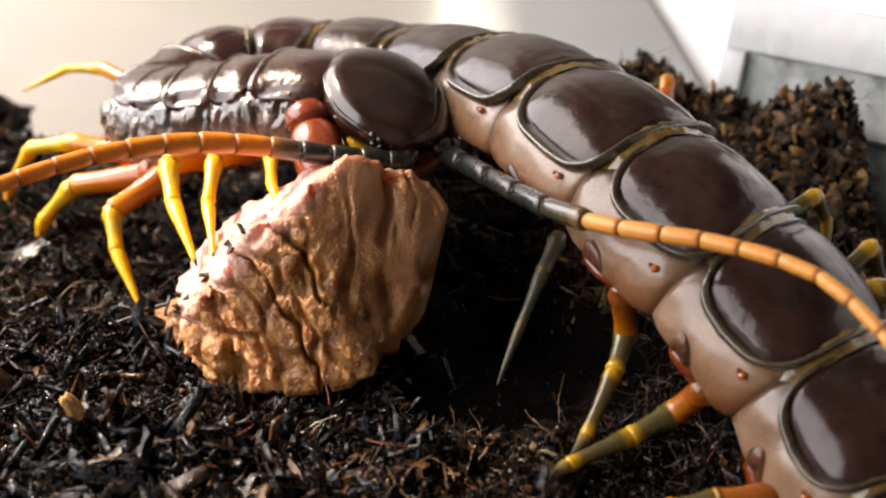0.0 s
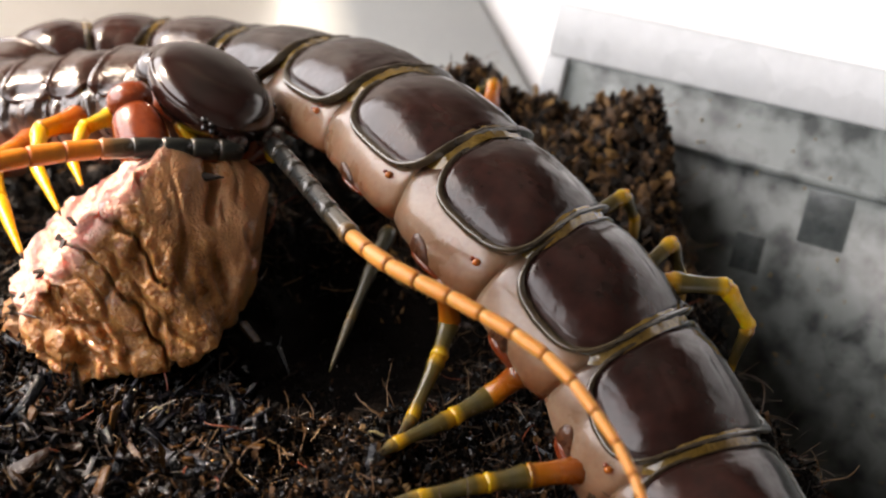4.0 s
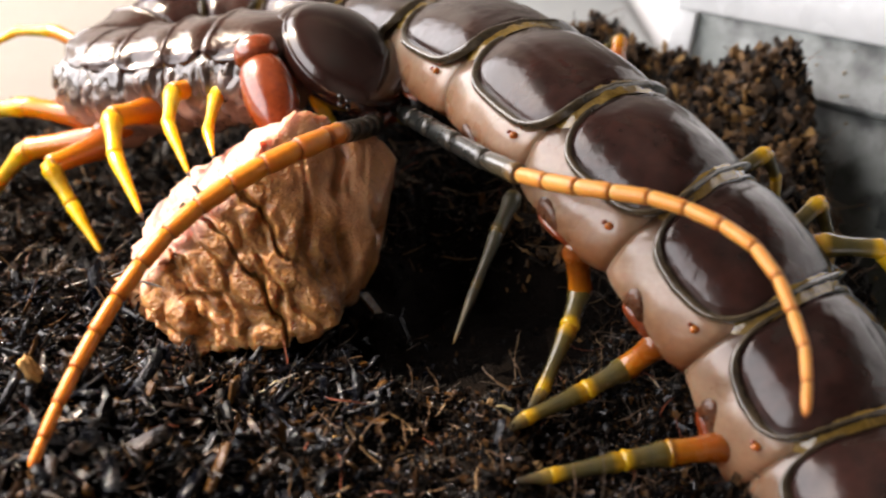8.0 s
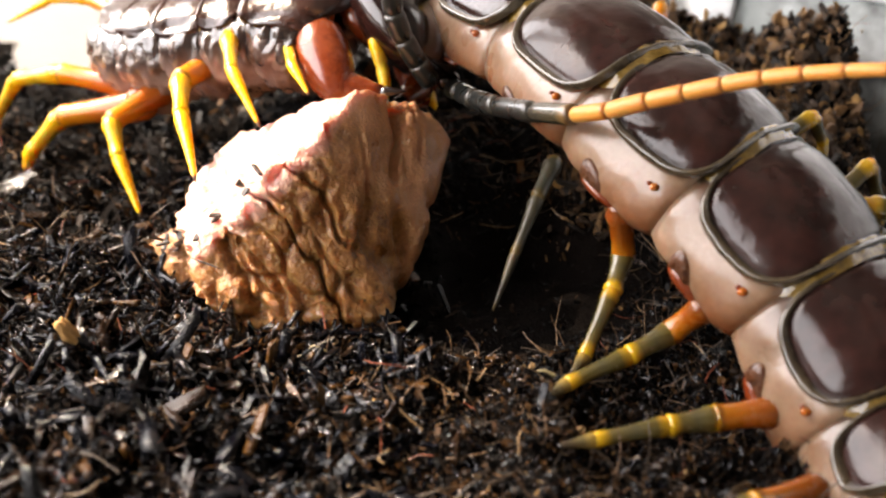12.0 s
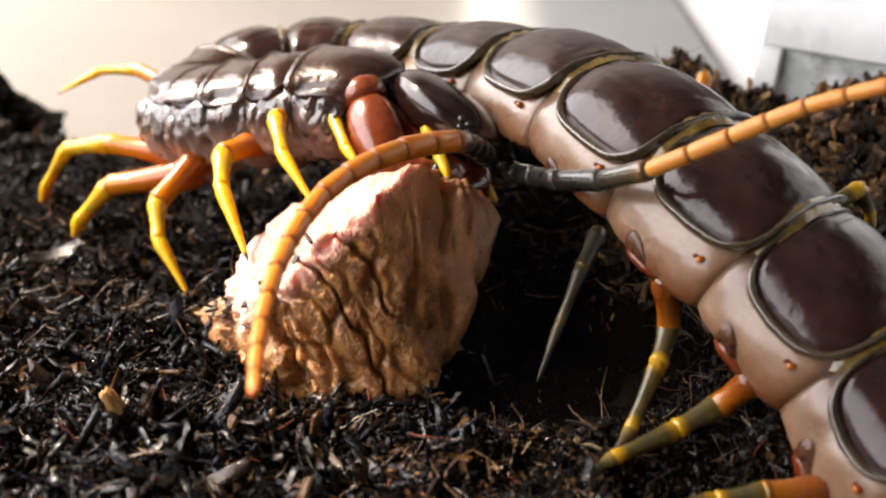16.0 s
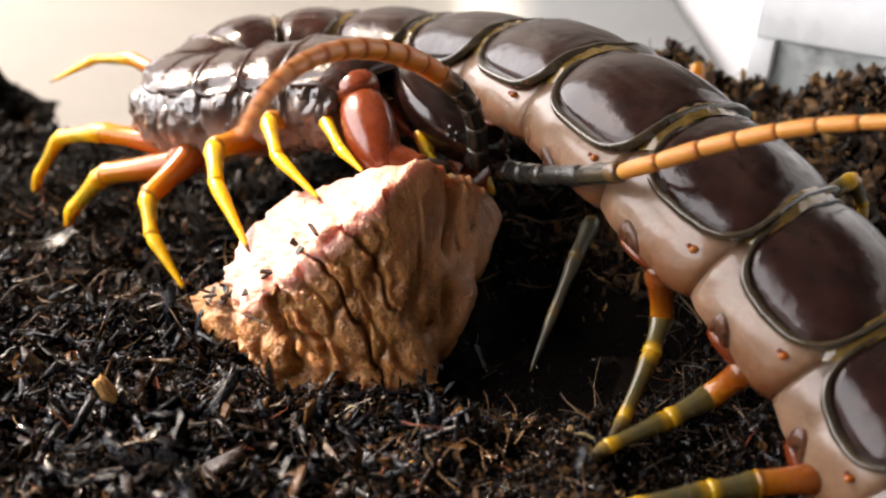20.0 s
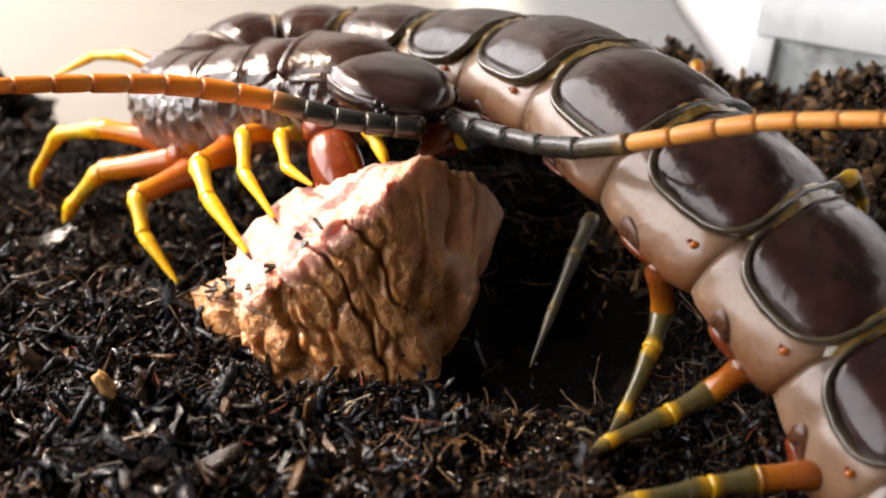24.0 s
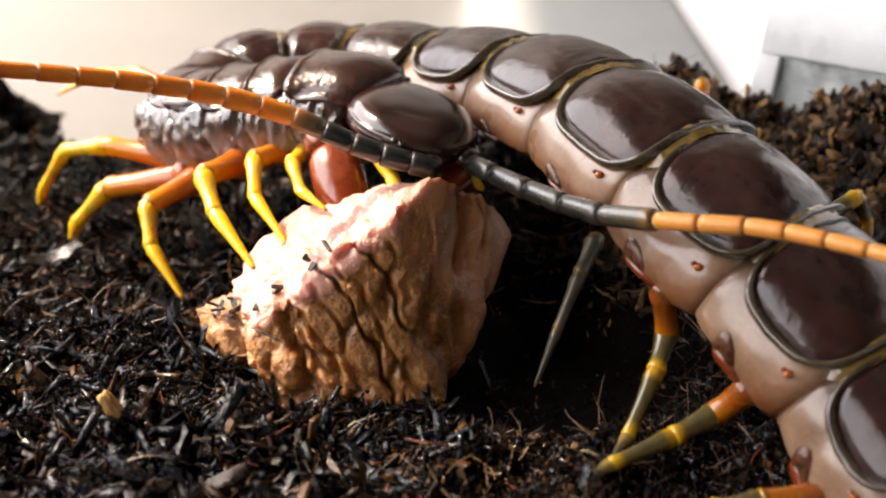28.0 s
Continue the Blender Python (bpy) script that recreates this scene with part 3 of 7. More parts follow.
def make_leg(points, mats, r, ends=0.30, joint=False):
    """A leg through joints (mm). Returns its articles, the first of which is the leg."""
    made = []
    n = len(points) - 1
    for i, (a, b) in enumerate(zip(points, points[1:])):
        length = (Vector(b) - Vector(a)).length * (1.03 if i < n - 1 else 1.0)
        r0, r1 = r * (1 - (1 - ends) * i / n), r * (1 - (1 - ends) * (i + 1) / n)
        if i == 0 and mats[0] is LEG_BASE:
            r0 *= 1.25
        name = "leg" if i == 0 else ("tarsus" if i == n - 1 else ("femur" if i == 1 else "tibia"))
        ob = article(name, length, r0, r1, mats[min(i, len(mats) - 1)], made[0] if made else centipede,
                     "orange base of the leg" if i == 0 else "", tip=i == n - 1)
        m = aim(a, b)
        if made:
            ob.matrix_basis = made[0].matrix_basis.inverted() @ m
        else:
            ob.matrix_basis = m
        made.append(ob)
    if joint and points[0][0] < 0:
        a = Vector(points[0])
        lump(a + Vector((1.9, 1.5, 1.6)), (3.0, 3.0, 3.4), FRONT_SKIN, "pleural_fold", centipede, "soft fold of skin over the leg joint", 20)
        lump(a + Vector((-0.3, -0.5, 0.4)), (r * 1.2, r * 1.1, r * 1.35), AMBER, "coxa", centipede, "amber leg joint", 16)
        lump(a + Vector((-0.5, -0.6, 1.7)), (0.8, 0.7, 0.9), COXA_DARK, "coxal_spot", centipede, "dark spot over the leg joint", 14)
    return made


F4, O4 = [LEG_BASE, LEG_MID, LEG_MID, LEG_TIP], [BODY_LEG_BASE, OLIVE_LEG, OLIVE_LEG, CLAW_TIP]
make_leg([(-36.5, 144.5, 13.5), (-46.1, 147.7, 14.0), (-52.6, 150.6, 12.2), (-56.4, 152.0, 6.5), (-58.4, 154.1, 1.5)], F4, 1.5, joint=True)
make_leg([(-34.5, 141.0, 12.5), (-45.2, 143.0, 10.1), (-49.7, 143.7, 5.1), (-51.4, 145.4, 1.3)], [LEG_BASE, LEG_MID, LEG_TIP], 1.7, joint=True)
make_leg([(16.0, 101.0, 17.4), (16.9, 102.2, 12.2), (15.6, 98.8, 10.3), (12.9, 94.4, 6.1), (11.2, 91.5, 5.3)], O4, 1.35, joint=True)
make_leg([(22.8, 93.0, 12.2), (20.2, 94.3, 8.7), (16.4, 92.3, 7.5), (11.0, 90.0, 6.0), (8.8, 88.2, 5.4)], O4, 1.4, joint=True)
make_leg([(27.6, 85.6, 6.4), (22.4, 85.0, 6.0), (18.5, 84.0, 5.9), (12.5, 82.7, 5.3), (9.4, 81.7, 5.3)], O4, 1.4, joint=True)
make_leg([(29.8, 79.2, 3.4), (23.6, 75.8, 4.3), (19.2, 75.0, 4.0), (14.0, 73.9, 3.0)], [BODY_LEG_BASE, OLIVE_LEG, CLAW_TIP], 1.4)
make_leg([(12.0, 120.6, 14.0), (10.2, 117.2, 11.5), (7.9, 113.4, 6.9), (5.7, 110.0, 2.2)], [SHADED_LEG, SHADED_LEG, SHADED_LEG], 1.0, joint=True)
make_leg([(-38.5, 154.5, 19.0), (-45.0, 159.6, 20.3), (-51.0, 163.3, 19.2), (-58.4, 166.2, 15.0)], [LEG_BASE, LEG_MID, LEG_TIP], 1.15)
make_leg([(27.0, 150.5, 19.0), (28.0, 154.6, 22.0), (26.6, 157.5, 20.0), (26.5, 158.3, 15.4)], [LEG_BASE, OLIVE_LEG, LEG_TIP], 1.2)
make_leg([(32.0, 117.0, 17.0), (37.6, 119.0, 20.0), (39.4, 119.8, 17.0), (40.2, 120.5, 9.2)], [OLIVE_LEG, OLIVE_LEG, CLAW_TIP], 1.15)
make_leg([(35.0, 104.5, 16.0), (39.6, 106.9, 19.6), (41.6, 107.9, 15.4), (43.0, 108.5, 6.5)], [OLIVE_LEG, OLIVE_LEG, CLAW_TIP], 1.1)
make_leg([(37.4, 99.6, 18.5), (43.3, 99.6, 18.2), (46.1, 99.0, 14.3), (45.0, 99.4, 9.0), (43.0, 100.0, 3.0)], [OLIVE_LEG, LEG_MID, OLIVE_LEG, CLAW_TIP], 1.15)

# the four front legs that shift their grip
front_legs = {
    "fourth": make_leg([(-34.0, 140.0, 13.5), (-37.4, 134.0, 9.6), (-37.0, 130.0, 6.5), (-31.8, 125.2, 2.8)], [LEG_BASE, LEG_MID, LEG_TIP], 1.55),
    "third": make_leg([(-24.0, 136.0, 15.0), (-27.6, 129.0, 13.2), (-27.0, 124.0, 10.3), (-22.6, 115.5, 7.6)], [LEG_BASE, LEG_MID, LEG_TIP], 1.6),
    "second": make_leg([(-18.6, 133.0, 17.0), (-21.6, 128.0, 16.0), (-19.8, 123.0, 12.6), (-14.6, 116.5, 11.0)], [LEG_BASE, LEG_MID, LEG_TIP], 1.35),
    "first": make_leg([(-15.8, 131.0, 17.8), (-14.6, 127.0, 16.6), (-12.6, 122.0, 13.6), (-9.4, 118.5, 12.9)], [LEG_MID, LEG_MID, LEG_TIP], 1.12),
}


for x, y, z, r in ((-32.6, 139.6, 15.0, 1.7), (-25.0, 137.4, 18.0, 1.6), (-20.0, 136.4, 20.6, 1.4), (-17.6, 135.2, 22.2, 1.15)):
    lump((x, y, z), (r, r, r * 1.15), AMBER, "coxa", centipede, "amber root of a front leg", 16)
    lump((x + 0.5, y - 0.2, z + 1.5 * r), (r * 0.75, r * 0.6, r * 0.8), COXA_DARK, "coxal_spot", centipede, "glossy red-brown knob over the leg root", 14)

# ---- head ----
def make_head():
    """Local axes: x to its right, y ahead, z out of its back; millimetres."""
    bm = bmesh.new()
    rows = []
    n = 56
    for f in (0.12, 0.25, 0.4, 0.55, 0.7, 0.82, 0.9, 0.945, 0.965, 0.985, 1.0):
        row = []
        for k in range(n):
            a = 2 * math.pi * k / n
            x, y = math.cos(a), math.sin(a)
            w = 6.6 * (1 - 0.16 * max(0, y) ** 2)
            z = 2.9 * math.sqrt(max(0, 1 - (f * 0.985) ** 2.6)) - 0.30 * math.exp(-((f - 0.955) / 0.02) ** 2) * (1 - 0.8 * max(0, y))
            z += 0.07 * noise.noise((3 * f * x, 3 * f * y, 2.0))
            row.append(bm.verts.new((w * f * x, 8.3 * f * y - 0.5 * f * max(0, y) ** 8, z)))
        rows.append(row)
    for dz, q in ((-0.35, 1.012), (-0.8, 1.0), (-1.4, 0.95), (-2.3, 0.86), (-3.2, 0.70)):
        rows.append([bm.verts.new((6.6 * (1 - 0.16 * max(0, math.sin(2 * math.pi * k / n)) ** 2) * q * math.cos(2 * math.pi * k / n),
                                   8.3 * q * math.sin(2 * math.pi * k / n) - 0.5 * q * max(0, math.sin(2 * math.pi * k / n)) ** 8, dz)) for k in range(n)])
    grid_faces(bm, rows, wrap=True)
    top = bm.verts.new((0, 0, 2.9))
    for k in range(n):
        bm.faces.new((top, rows[0][k], rows[0][(k + 1) % n]))
    bm.faces.new(rows[-1][::-1])
    h = part("head", bm, HEAD_SHELL, centipede, "glossy dark oval head shield")
    for sx in (-1, 1):
        for x, y, z, r in ((5.05, 4.6, 0.55, 0.42), (4.65, 5.4, 0.45, 0.38), (5.2, 5.1, -0.2, 0.36), (4.7, 5.8, -0.2, 0.34)):
            lump((sx * x, y, z), r, EYE, "eye", h, "tiny shiny black eye")
        lump((sx * 2.3, 7.7, -1.0), (1.5, 1.2, 1.2), HEAD_SHELL, "antenna_socket", h, "dark ring that holds the antenna", 18)
        p = part("palp", lathe([(0, 0.75), (0.8, 1.0), (2.6, 0.92), (3.1, 0.78), (3.5, 0.92), (5.0, 0.8), (6.2, 0.5), (6.6, 0.1)], 14, 0.8, sx * -0.05), LEG_MID, h, "yellow feeding palp")
        p.matrix_basis = aim((sx * 4.9, 1.2, -2.4), (sx * 3.2, 6.6, -5.0))
    lump((0, -3.0, -3.2), (5.0, 4.6, 2.2), FANG, "fang_base", h, "red-brown base plate of the fangs", 24)
    return h


def make_fang(parent, at, keeper=None):
    """A swollen red-brown venom fang along +z with a curved dark tip, which hangs on the keeper."""
    f = part("forcipule", lathe([(-0.8, 1.5), (-0.3, 2.1), (0.6, 2.55), (2.2, 2.85), (4.0, 2.9), (5.6, 2.75), (7.2, 2.25), (8.4, 1.55), (9.2, 0.9)], 26, 0.84), FANG, parent, "glossy red-brown venom fang")
    tip = part("fang_claw", lathe([(-0.6, 1.5), (0.2, 1.95), (1.2, 1.85), (2.6, 1.45), (4.0, 1.0), (5.0, 0.72)], 18, 0.8, -0.03), FANG, f, "red-brown fang claw")
    point = part("fang_tip", lathe([(4.9, 0.73), (5.6, 0.6), (6.6, 0.36), (7.5, 0.04)], 12, 0.8, -0.03), FANG_TIP, tip, "black fang tip")
    part("fang_root", lathe([(-3.2, 1.6), (-2.8, 2.2), (-2.0, 2.5), (-1.2, 2.5), (-0.7, 2.3), (-0.4, 1.9)], 24, 0.86), FANG, f, "red-brown root of the fang")
    lump((-1.7, 0.9, 7.3), (0.5, 0.5, 0.32), FANG_TIP, "fang_joint", f, "dark joint between fang and claw")
    f.matrix_basis = at
    tip.matrix_basis = place(-0.2, 0.2, 6.9, 0, -48, 0)
    if keeper:
        tip.parent = keeper
        tip.matrix_basis = at @ tip.matrix_basis
    return f


head = make_head()
near_fang = make_fang(centipede, Matrix())
make_fang(head, aim((-5.6, -2.0, -2.6), (-4.4, 6.0, -5.4)), head)
neck = lump((0, -6.3, -1.9), (5.0, 3.6, 3.2), HEAD_SHELL, "neck", head, "dark wrinkled neck", 18)

# ---- antennae: eighteen articles, six dark and twelve rust ----
NEAR_ARTICLES = [2.6, 3.0, 3.1, 3.2, 3.3] + [3.6] * 9 + [3.4, 3.2, 3.0, 2.6]
FAR_ARTICLES = [4.4, 6.4, 6.7, 6.7, 6.5, 4.1, 3.8] + [3.3] * 6 + [3.1, 3.0, 2.8, 2.5]


def make_antenna(lengths):
    made = []
    for i, length in enumerate(lengths):
        r0 = 1.18 - 0.12 * (i / 6) if i < 6 else 1.1 - 0.055 * (i - 6)
        if lengths is FAR_ARTICLES:
            r0 *= 0.92 if i < 5 else 0.72
        r1 = r0 - 0.05
        prof = [(-0.12, r0 * 0.7), (0.05 * length, r0 * 0.92), (0.25 * length, r0 * 0.98), (0.7 * length, r1 * 1.04), (0.9 * length, r1 * 1.06), (0.985 * length, r1 * 0.98), (length, r1 * 0.72)]
        if i == len(lengths) - 1:
            prof[-3:] = [(0.85 * length, r1 * 0.8), (0.97 * length, r1 * 0.4), (length, 0.03)]
        mat = ANTENNA_DARK if i < 4 else (ANTENNA_MIX if i == 4 and lengths is NEAR_ARTICLES else ANTENNA_LAST if i == 4 else ANTENNA_RUST if lengths is NEAR_ARTICLES else ANTENNA_BACKLIT)
        ob = part("antenna" if i == 0 else "antenna_article", lathe(prof, 14), mat, made[0] if made else centipede,
                  "jointed antenna, dark at the base and rust beyond" if i == 0 else "")
        made.append(ob)
    return made


near_antenna, far_antenna = make_antenna(NEAR_ARTICLES), make_antenna(FAR_ARTICLES)
near_path, far_path = [], []


# ---- meat ----
def torn(bm, cuts, rough):
    """Splits the surface and works fibres, clefts, nodules and crumbs into it."""
    bmesh.ops.triangulate(bm, faces=bm.faces[:])
    bmesh.ops.subdivide_edges(bm, edges=bm.edges[:], cuts=3, use_grid_fill=True)
    bmesh.ops.smooth_vert(bm, verts=bm.verts[:], factor=0.12, use_axis_x=True, use_axis_y=True, use_axis_z=True)
    bmesh.ops.subdivide_edges(bm, edges=bm.edges[:], cuts=cuts, use_grid_fill=True)
    bm.normal_update()
    moves = []
    for v in bm.verts:
        p, nrm = v.co, v.normal
        bent = p.x + 1.5 * noise.noise((p.x / 6, p.y / 6, p.z / 6))
        right = smooth_step(-3.5, 5.0, bent + 0.45 * p.z)
        up = smooth_step(0.5, 0.85, nrm.z)
        # the brown side: long nodules and slanting clefts
        along, across = 0.60 * bent - 0.80 * p.z, 0.80 * bent + 0.60 * p.z
        near, _ = noise.voronoi((across / 3.3 + 0.35 * noise.noise(p / 2.6), along / 5.2 + 0.25 * noise.noise(p / 2.2), p.y / 5.0))
        nodule = smooth_step(0.0, 0.30, near[1] - near[0])
        small, _ = noise.voronoi((across / 1.1, along / 1.6, p.y / 1.3))
        gash = math.exp(-(noise.noise((across / 4.6 + 2.2 + 0.2 * noise.noise(p / 2), along / 16.0, p.y / 14.0)) / 0.055) ** 2)
        brown = 0.70 * (nodule - 0.5) + 0.20 * min(0.6, small[1] - small[0]) - 1.7 * gash
        # the tan side: smooth strands parted by a few long narrow clefts
        bowed = bent + 1.3 * noise.noise((p.x / 4 + 9, p.y / 4, p.z / 4))
        along2, across2 = -0.24 * bowed - 0.97 * p.z, 0.97 * bowed - 0.24 * p.z
        strand = noise.noise((across2 / 2.3, along2 / 11.0, p.y / 6.0))
        split = math.exp(-(noise.noise(((across2 + 0.5 * p.y) / 2.6 + 7.1, along2 / 18.0, 3.3)) / 0.12) ** 2) * smooth_step(-0.25, 0.25, noise.noise((across2 / 3.0, along2 / 5.0, p.y / 5.0 + 4)))
        tan = 0.40 * strand - 2.1 * split + 0.25 + 0.08 * noise.noise((across2 / 0.5, along2 / 2.2, p.y / 1.0))
        fine = noise.noise((p.x / 0.5, p.y / 0.5, p.z / 0.7)) + 0.6 * abs(noise.noise((p.x / 0.9, p.y / 0.9, p.z / 0.9 + 5)))
        d = (brown * (1 - right) + tan * right) * (1 - 0.8 * up) + (0.12 - 0.06 * right + 0.03 * up) * fine
        d += 0.75 * up * noise.noise((p.x / 2.3 + 3, p.y / 2.3, p.z / 2.3)) + 0.30 * up * noise.noise((p.x / 0.9, p.y / 0.9, p.z / 0.9))
        moves.append(nrm * d * rough)
    for v, m in zip(bm.verts, moves):
        v.co += m
    return bm


def hull(corners):
    bm = bmesh.new()
    bmesh.ops.convex_hull(bm, input=[bm.verts.new(c) for c in corners])
    return bm


def make_meat():
    """A hand-torn wedge of cooked meat about 30 mm wide, round its own middle."""
    thing = tagged(new("meat_chunk"), "chunk of cooked meat, brown outside and pink on the cut side", "meat")
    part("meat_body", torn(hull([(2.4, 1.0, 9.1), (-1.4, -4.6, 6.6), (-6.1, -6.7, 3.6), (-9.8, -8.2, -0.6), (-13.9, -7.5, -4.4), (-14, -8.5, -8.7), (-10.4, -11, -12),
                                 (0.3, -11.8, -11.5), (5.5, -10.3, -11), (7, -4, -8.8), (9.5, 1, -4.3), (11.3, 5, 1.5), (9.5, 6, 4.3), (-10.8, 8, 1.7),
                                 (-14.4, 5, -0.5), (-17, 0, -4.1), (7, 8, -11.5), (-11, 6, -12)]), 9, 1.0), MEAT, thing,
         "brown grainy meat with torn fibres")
    part("torn_flap", torn(hull([(-13.6, -6, -5), (-21.4, 2, -8.2), (-20, -0.5, -10), (-15.2, -5, -11.2), (-12, 0, -11), (-14, 4, -5), (-18.5, 3.5, -9)]), 5, 0.8), FLAP, thing, "small torn flap of meat")
    rng = random.Random(5)
    for _ in range(7):
        # bits of peat stuck along the upper edge
        f = rng.random()
        p = Vector((-14.0, -7.0, -3.9)).lerp(Vector((-5.6, -6.2, 4.4)), f) + Vector((rng.uniform(-0.6, 0.2), rng.uniform(-0.6, 2.0), rng.uniform(-0.1, 0.3)))
        bm = block(-0.9, 0.9, -0.3, 0.3, -0.12, 0.12, 0.05)
        bmesh.ops.scale(bm, vec=(rng.uniform(0.4, 1.0), rng.uniform(0.7, 1.3), 1), verts=bm.verts)
        c = part("peat_crumb", bm, PEAT_CHIP, thing, "", False)
        c.matrix_basis = place(*p, rng.uniform(-30, 30), rng.uniform(-50, 10), rng.uniform(0, 180))
    for _ in range(12):
        # a tuft of peat caught on the flap
        p = Vector((-17.5, -1.5, -6.2)) + Vector((rng.uniform(-2.4, 1.8), rng.uniform(-1.5, 1.5), rng.uniform(-1.6, 0.9)))
        bm = block(-1.0, 1.0, -0.22, 0.22, -0.1, 0.1, 0.04)
        bmesh.ops.scale(bm, vec=(rng.uniform(0.5, 1.3), rng.uniform(0.6, 1.6), 1), verts=bm.verts)
        c = part("peat_crumb", bm, PEAT_CHIP, thing, "", False)
        c.matrix_basis = place(*p, rng.uniform(-50, 50), rng.uniform(-70, 30), rng.uniform(0, 180))
    c = part("peat_splinter", lathe([(-1.8, 0.03), (-0.5, 0.12), (0.8, 0.1), (1.9, 0.02)], 6), PEAT_CHIP, thing, "thin dark splinter")
    c.matrix_basis = aim((-12.4, -10.2, -4.2), (-9.6, -11.6, -4.7))
    return thing


def meat_material():
    m = material("cooked_meat", (0.18, 0.060, 0.010), (0.54, 0.245, 0.068), 0.34, 620, 3000, 1.0, 0.0008, coat=0.4, subsurface=0.35, radius=(0.0025,), rough_spread=0.2)
    t = m.node_tree
    n, link = t.nodes, t.links.new
    co, sep, ramp, mix, wob = (n.new("ShaderNodeTexCoord"), n.new("ShaderNodeSeparateXYZ"), n.new("ShaderNodeValToRGB"), n.new("ShaderNodeMix"), n.new("ShaderNodeTexNoise"))
    dot = n.new("ShaderNodeVectorMath")
    dot.operation = "DOT_PRODUCT"
    dot.inputs[1].default_value = (34, 6, 20)
    link(co.outputs["Object"], dot.inputs[0])
    wob.inputs["Scale"].default_value = 170
    link(co.outputs["Object"], wob.inputs["Vector"])
    add = n.new("ShaderNodeMath")
    add.operation = "ADD"
    link(dot.outputs["Value"], add.inputs[0])
    link(wob.outputs[0], add.inputs[1])
    ramp.color_ramp.elements[0].position, ramp.color_ramp.elements[0].color = 0.48, (0, 0, 0, 1)
    ramp.color_ramp.elements[1].position, ramp.color_ramp.elements[1].color = 0.80, (1, 1, 1, 1)
    link(add.outputs[0], ramp.inputs[0])
    mix.data_type = "RGBA"
    link(ramp.outputs[0], mix.inputs[0])
    link(n["Principled BSDF"].inputs["Base Color"].links[0].from_socket, mix.inputs[6])
    mix.inputs[7].default_value = (0.54, 0.255, 0.115, 1)
    # the cut upper side is raw-pink, made paler for the sun that bleaches it
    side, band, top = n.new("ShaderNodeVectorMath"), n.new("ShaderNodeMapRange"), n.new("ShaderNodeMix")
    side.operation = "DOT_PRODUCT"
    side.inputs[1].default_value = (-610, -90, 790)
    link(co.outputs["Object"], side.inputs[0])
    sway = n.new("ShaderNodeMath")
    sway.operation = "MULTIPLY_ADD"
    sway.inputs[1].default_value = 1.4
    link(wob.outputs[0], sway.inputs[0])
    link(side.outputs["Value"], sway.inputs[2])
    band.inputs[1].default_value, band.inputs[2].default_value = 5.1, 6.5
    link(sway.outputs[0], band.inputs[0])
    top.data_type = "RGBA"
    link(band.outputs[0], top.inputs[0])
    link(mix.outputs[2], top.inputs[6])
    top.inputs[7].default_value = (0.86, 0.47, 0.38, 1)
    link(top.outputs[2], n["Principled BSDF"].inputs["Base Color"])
    return m


MEAT = meat_material()
FLAP = material("brown_flap", (0.20, 0.065, 0.016), (0.52, 0.25, 0.09), 0.38, 420, 2300, 1.0, 0.0009, coat=0.5, subsurface=0.2, radius=(0.002,))
meat = make_meat()


# ---- peat flakes and fibres ----
def island_tint(m, stops):
    """Gives every loose piece of a mesh its own shade."""
    t = m.node_tree
    n, link = t.nodes, t.links.new
    geo, ramp, mix = n.new("ShaderNodeNewGeometry"), n.new("ShaderNodeValToRGB"), n.new("ShaderNodeMix")
    link(geo.outputs["Random Per Island"], ramp.inputs[0])
    ramp.color_ramp.interpolation = "CONSTANT"
    e = ramp.color_ramp.elements
    while len(e) < len(stops):
        e.new(0.5)
    for k, (p, c) in enumerate(stops):
        e[k].position, e[k].color = p, (*c, 1)
    mix.data_type, mix.blend_type = "RGBA", "MULTIPLY"
    mix.inputs[0].default_value = 1.0
    link(ramp.outputs[0], mix.inputs[6])
    link(n["Principled BSDF"].inputs["Base Color"].links[0].from_socket, mix.inputs[7])
    link(mix.outputs[2], n["Principled BSDF"].inputs["Base Color"])
    return m


FLAKES = island_tint(material("peat_flakes", (0.6, 0.6, 0.6), (1, 1, 1), 0.5, 600, 3600, 0.6, 0.0004, rough_spread=0.25, specular=0.12),
                     [(0.0, (0.002, 0.0018, 0.0018)), (0.5, (0.004, 0.003, 0.0024)), (0.78, (0.018, 0.009, 0.004)), (0.89, (0.05, 0.022, 0.007)),
                      (0.965, (0.12, 0.055, 0.017)), (0.993, (0.26, 0.15, 0.06))])
# the bluest shades carry the sky's glint on black flakes in their colour
GLOSSY = island_tint(material("glossy_flakes", (0.6, 0.6, 0.6), (1, 1, 1), 0.17, 600, 2600, 0.9, 0.0005, rough_spread=0.09, specular=0.32),
                     [(0.0, (0.002, 0.0025, 0.005)), (0.5, (0.004, 0.0042, 0.005)), (0.72, (0.020, 0.010, 0.005)), (0.90, (0.08, 0.036, 0.010))])
CRUMBLY = island_tint(material("crumbly_peat", (0.6, 0.6, 0.6), (1, 1, 1), 0.25, 600, 2600, 0.8, 0.0004, rough_spread=0.15, specular=0.6),
                      [(0.0, (0.006, 0.005, 0.005)), (0.35, (0.022, 0.012, 0.007)), (0.6, (0.06, 0.028, 0.011)), (0.85, (0.13, 0.065, 0.025)), (0.96, (0.32, 0.20, 0.09))])
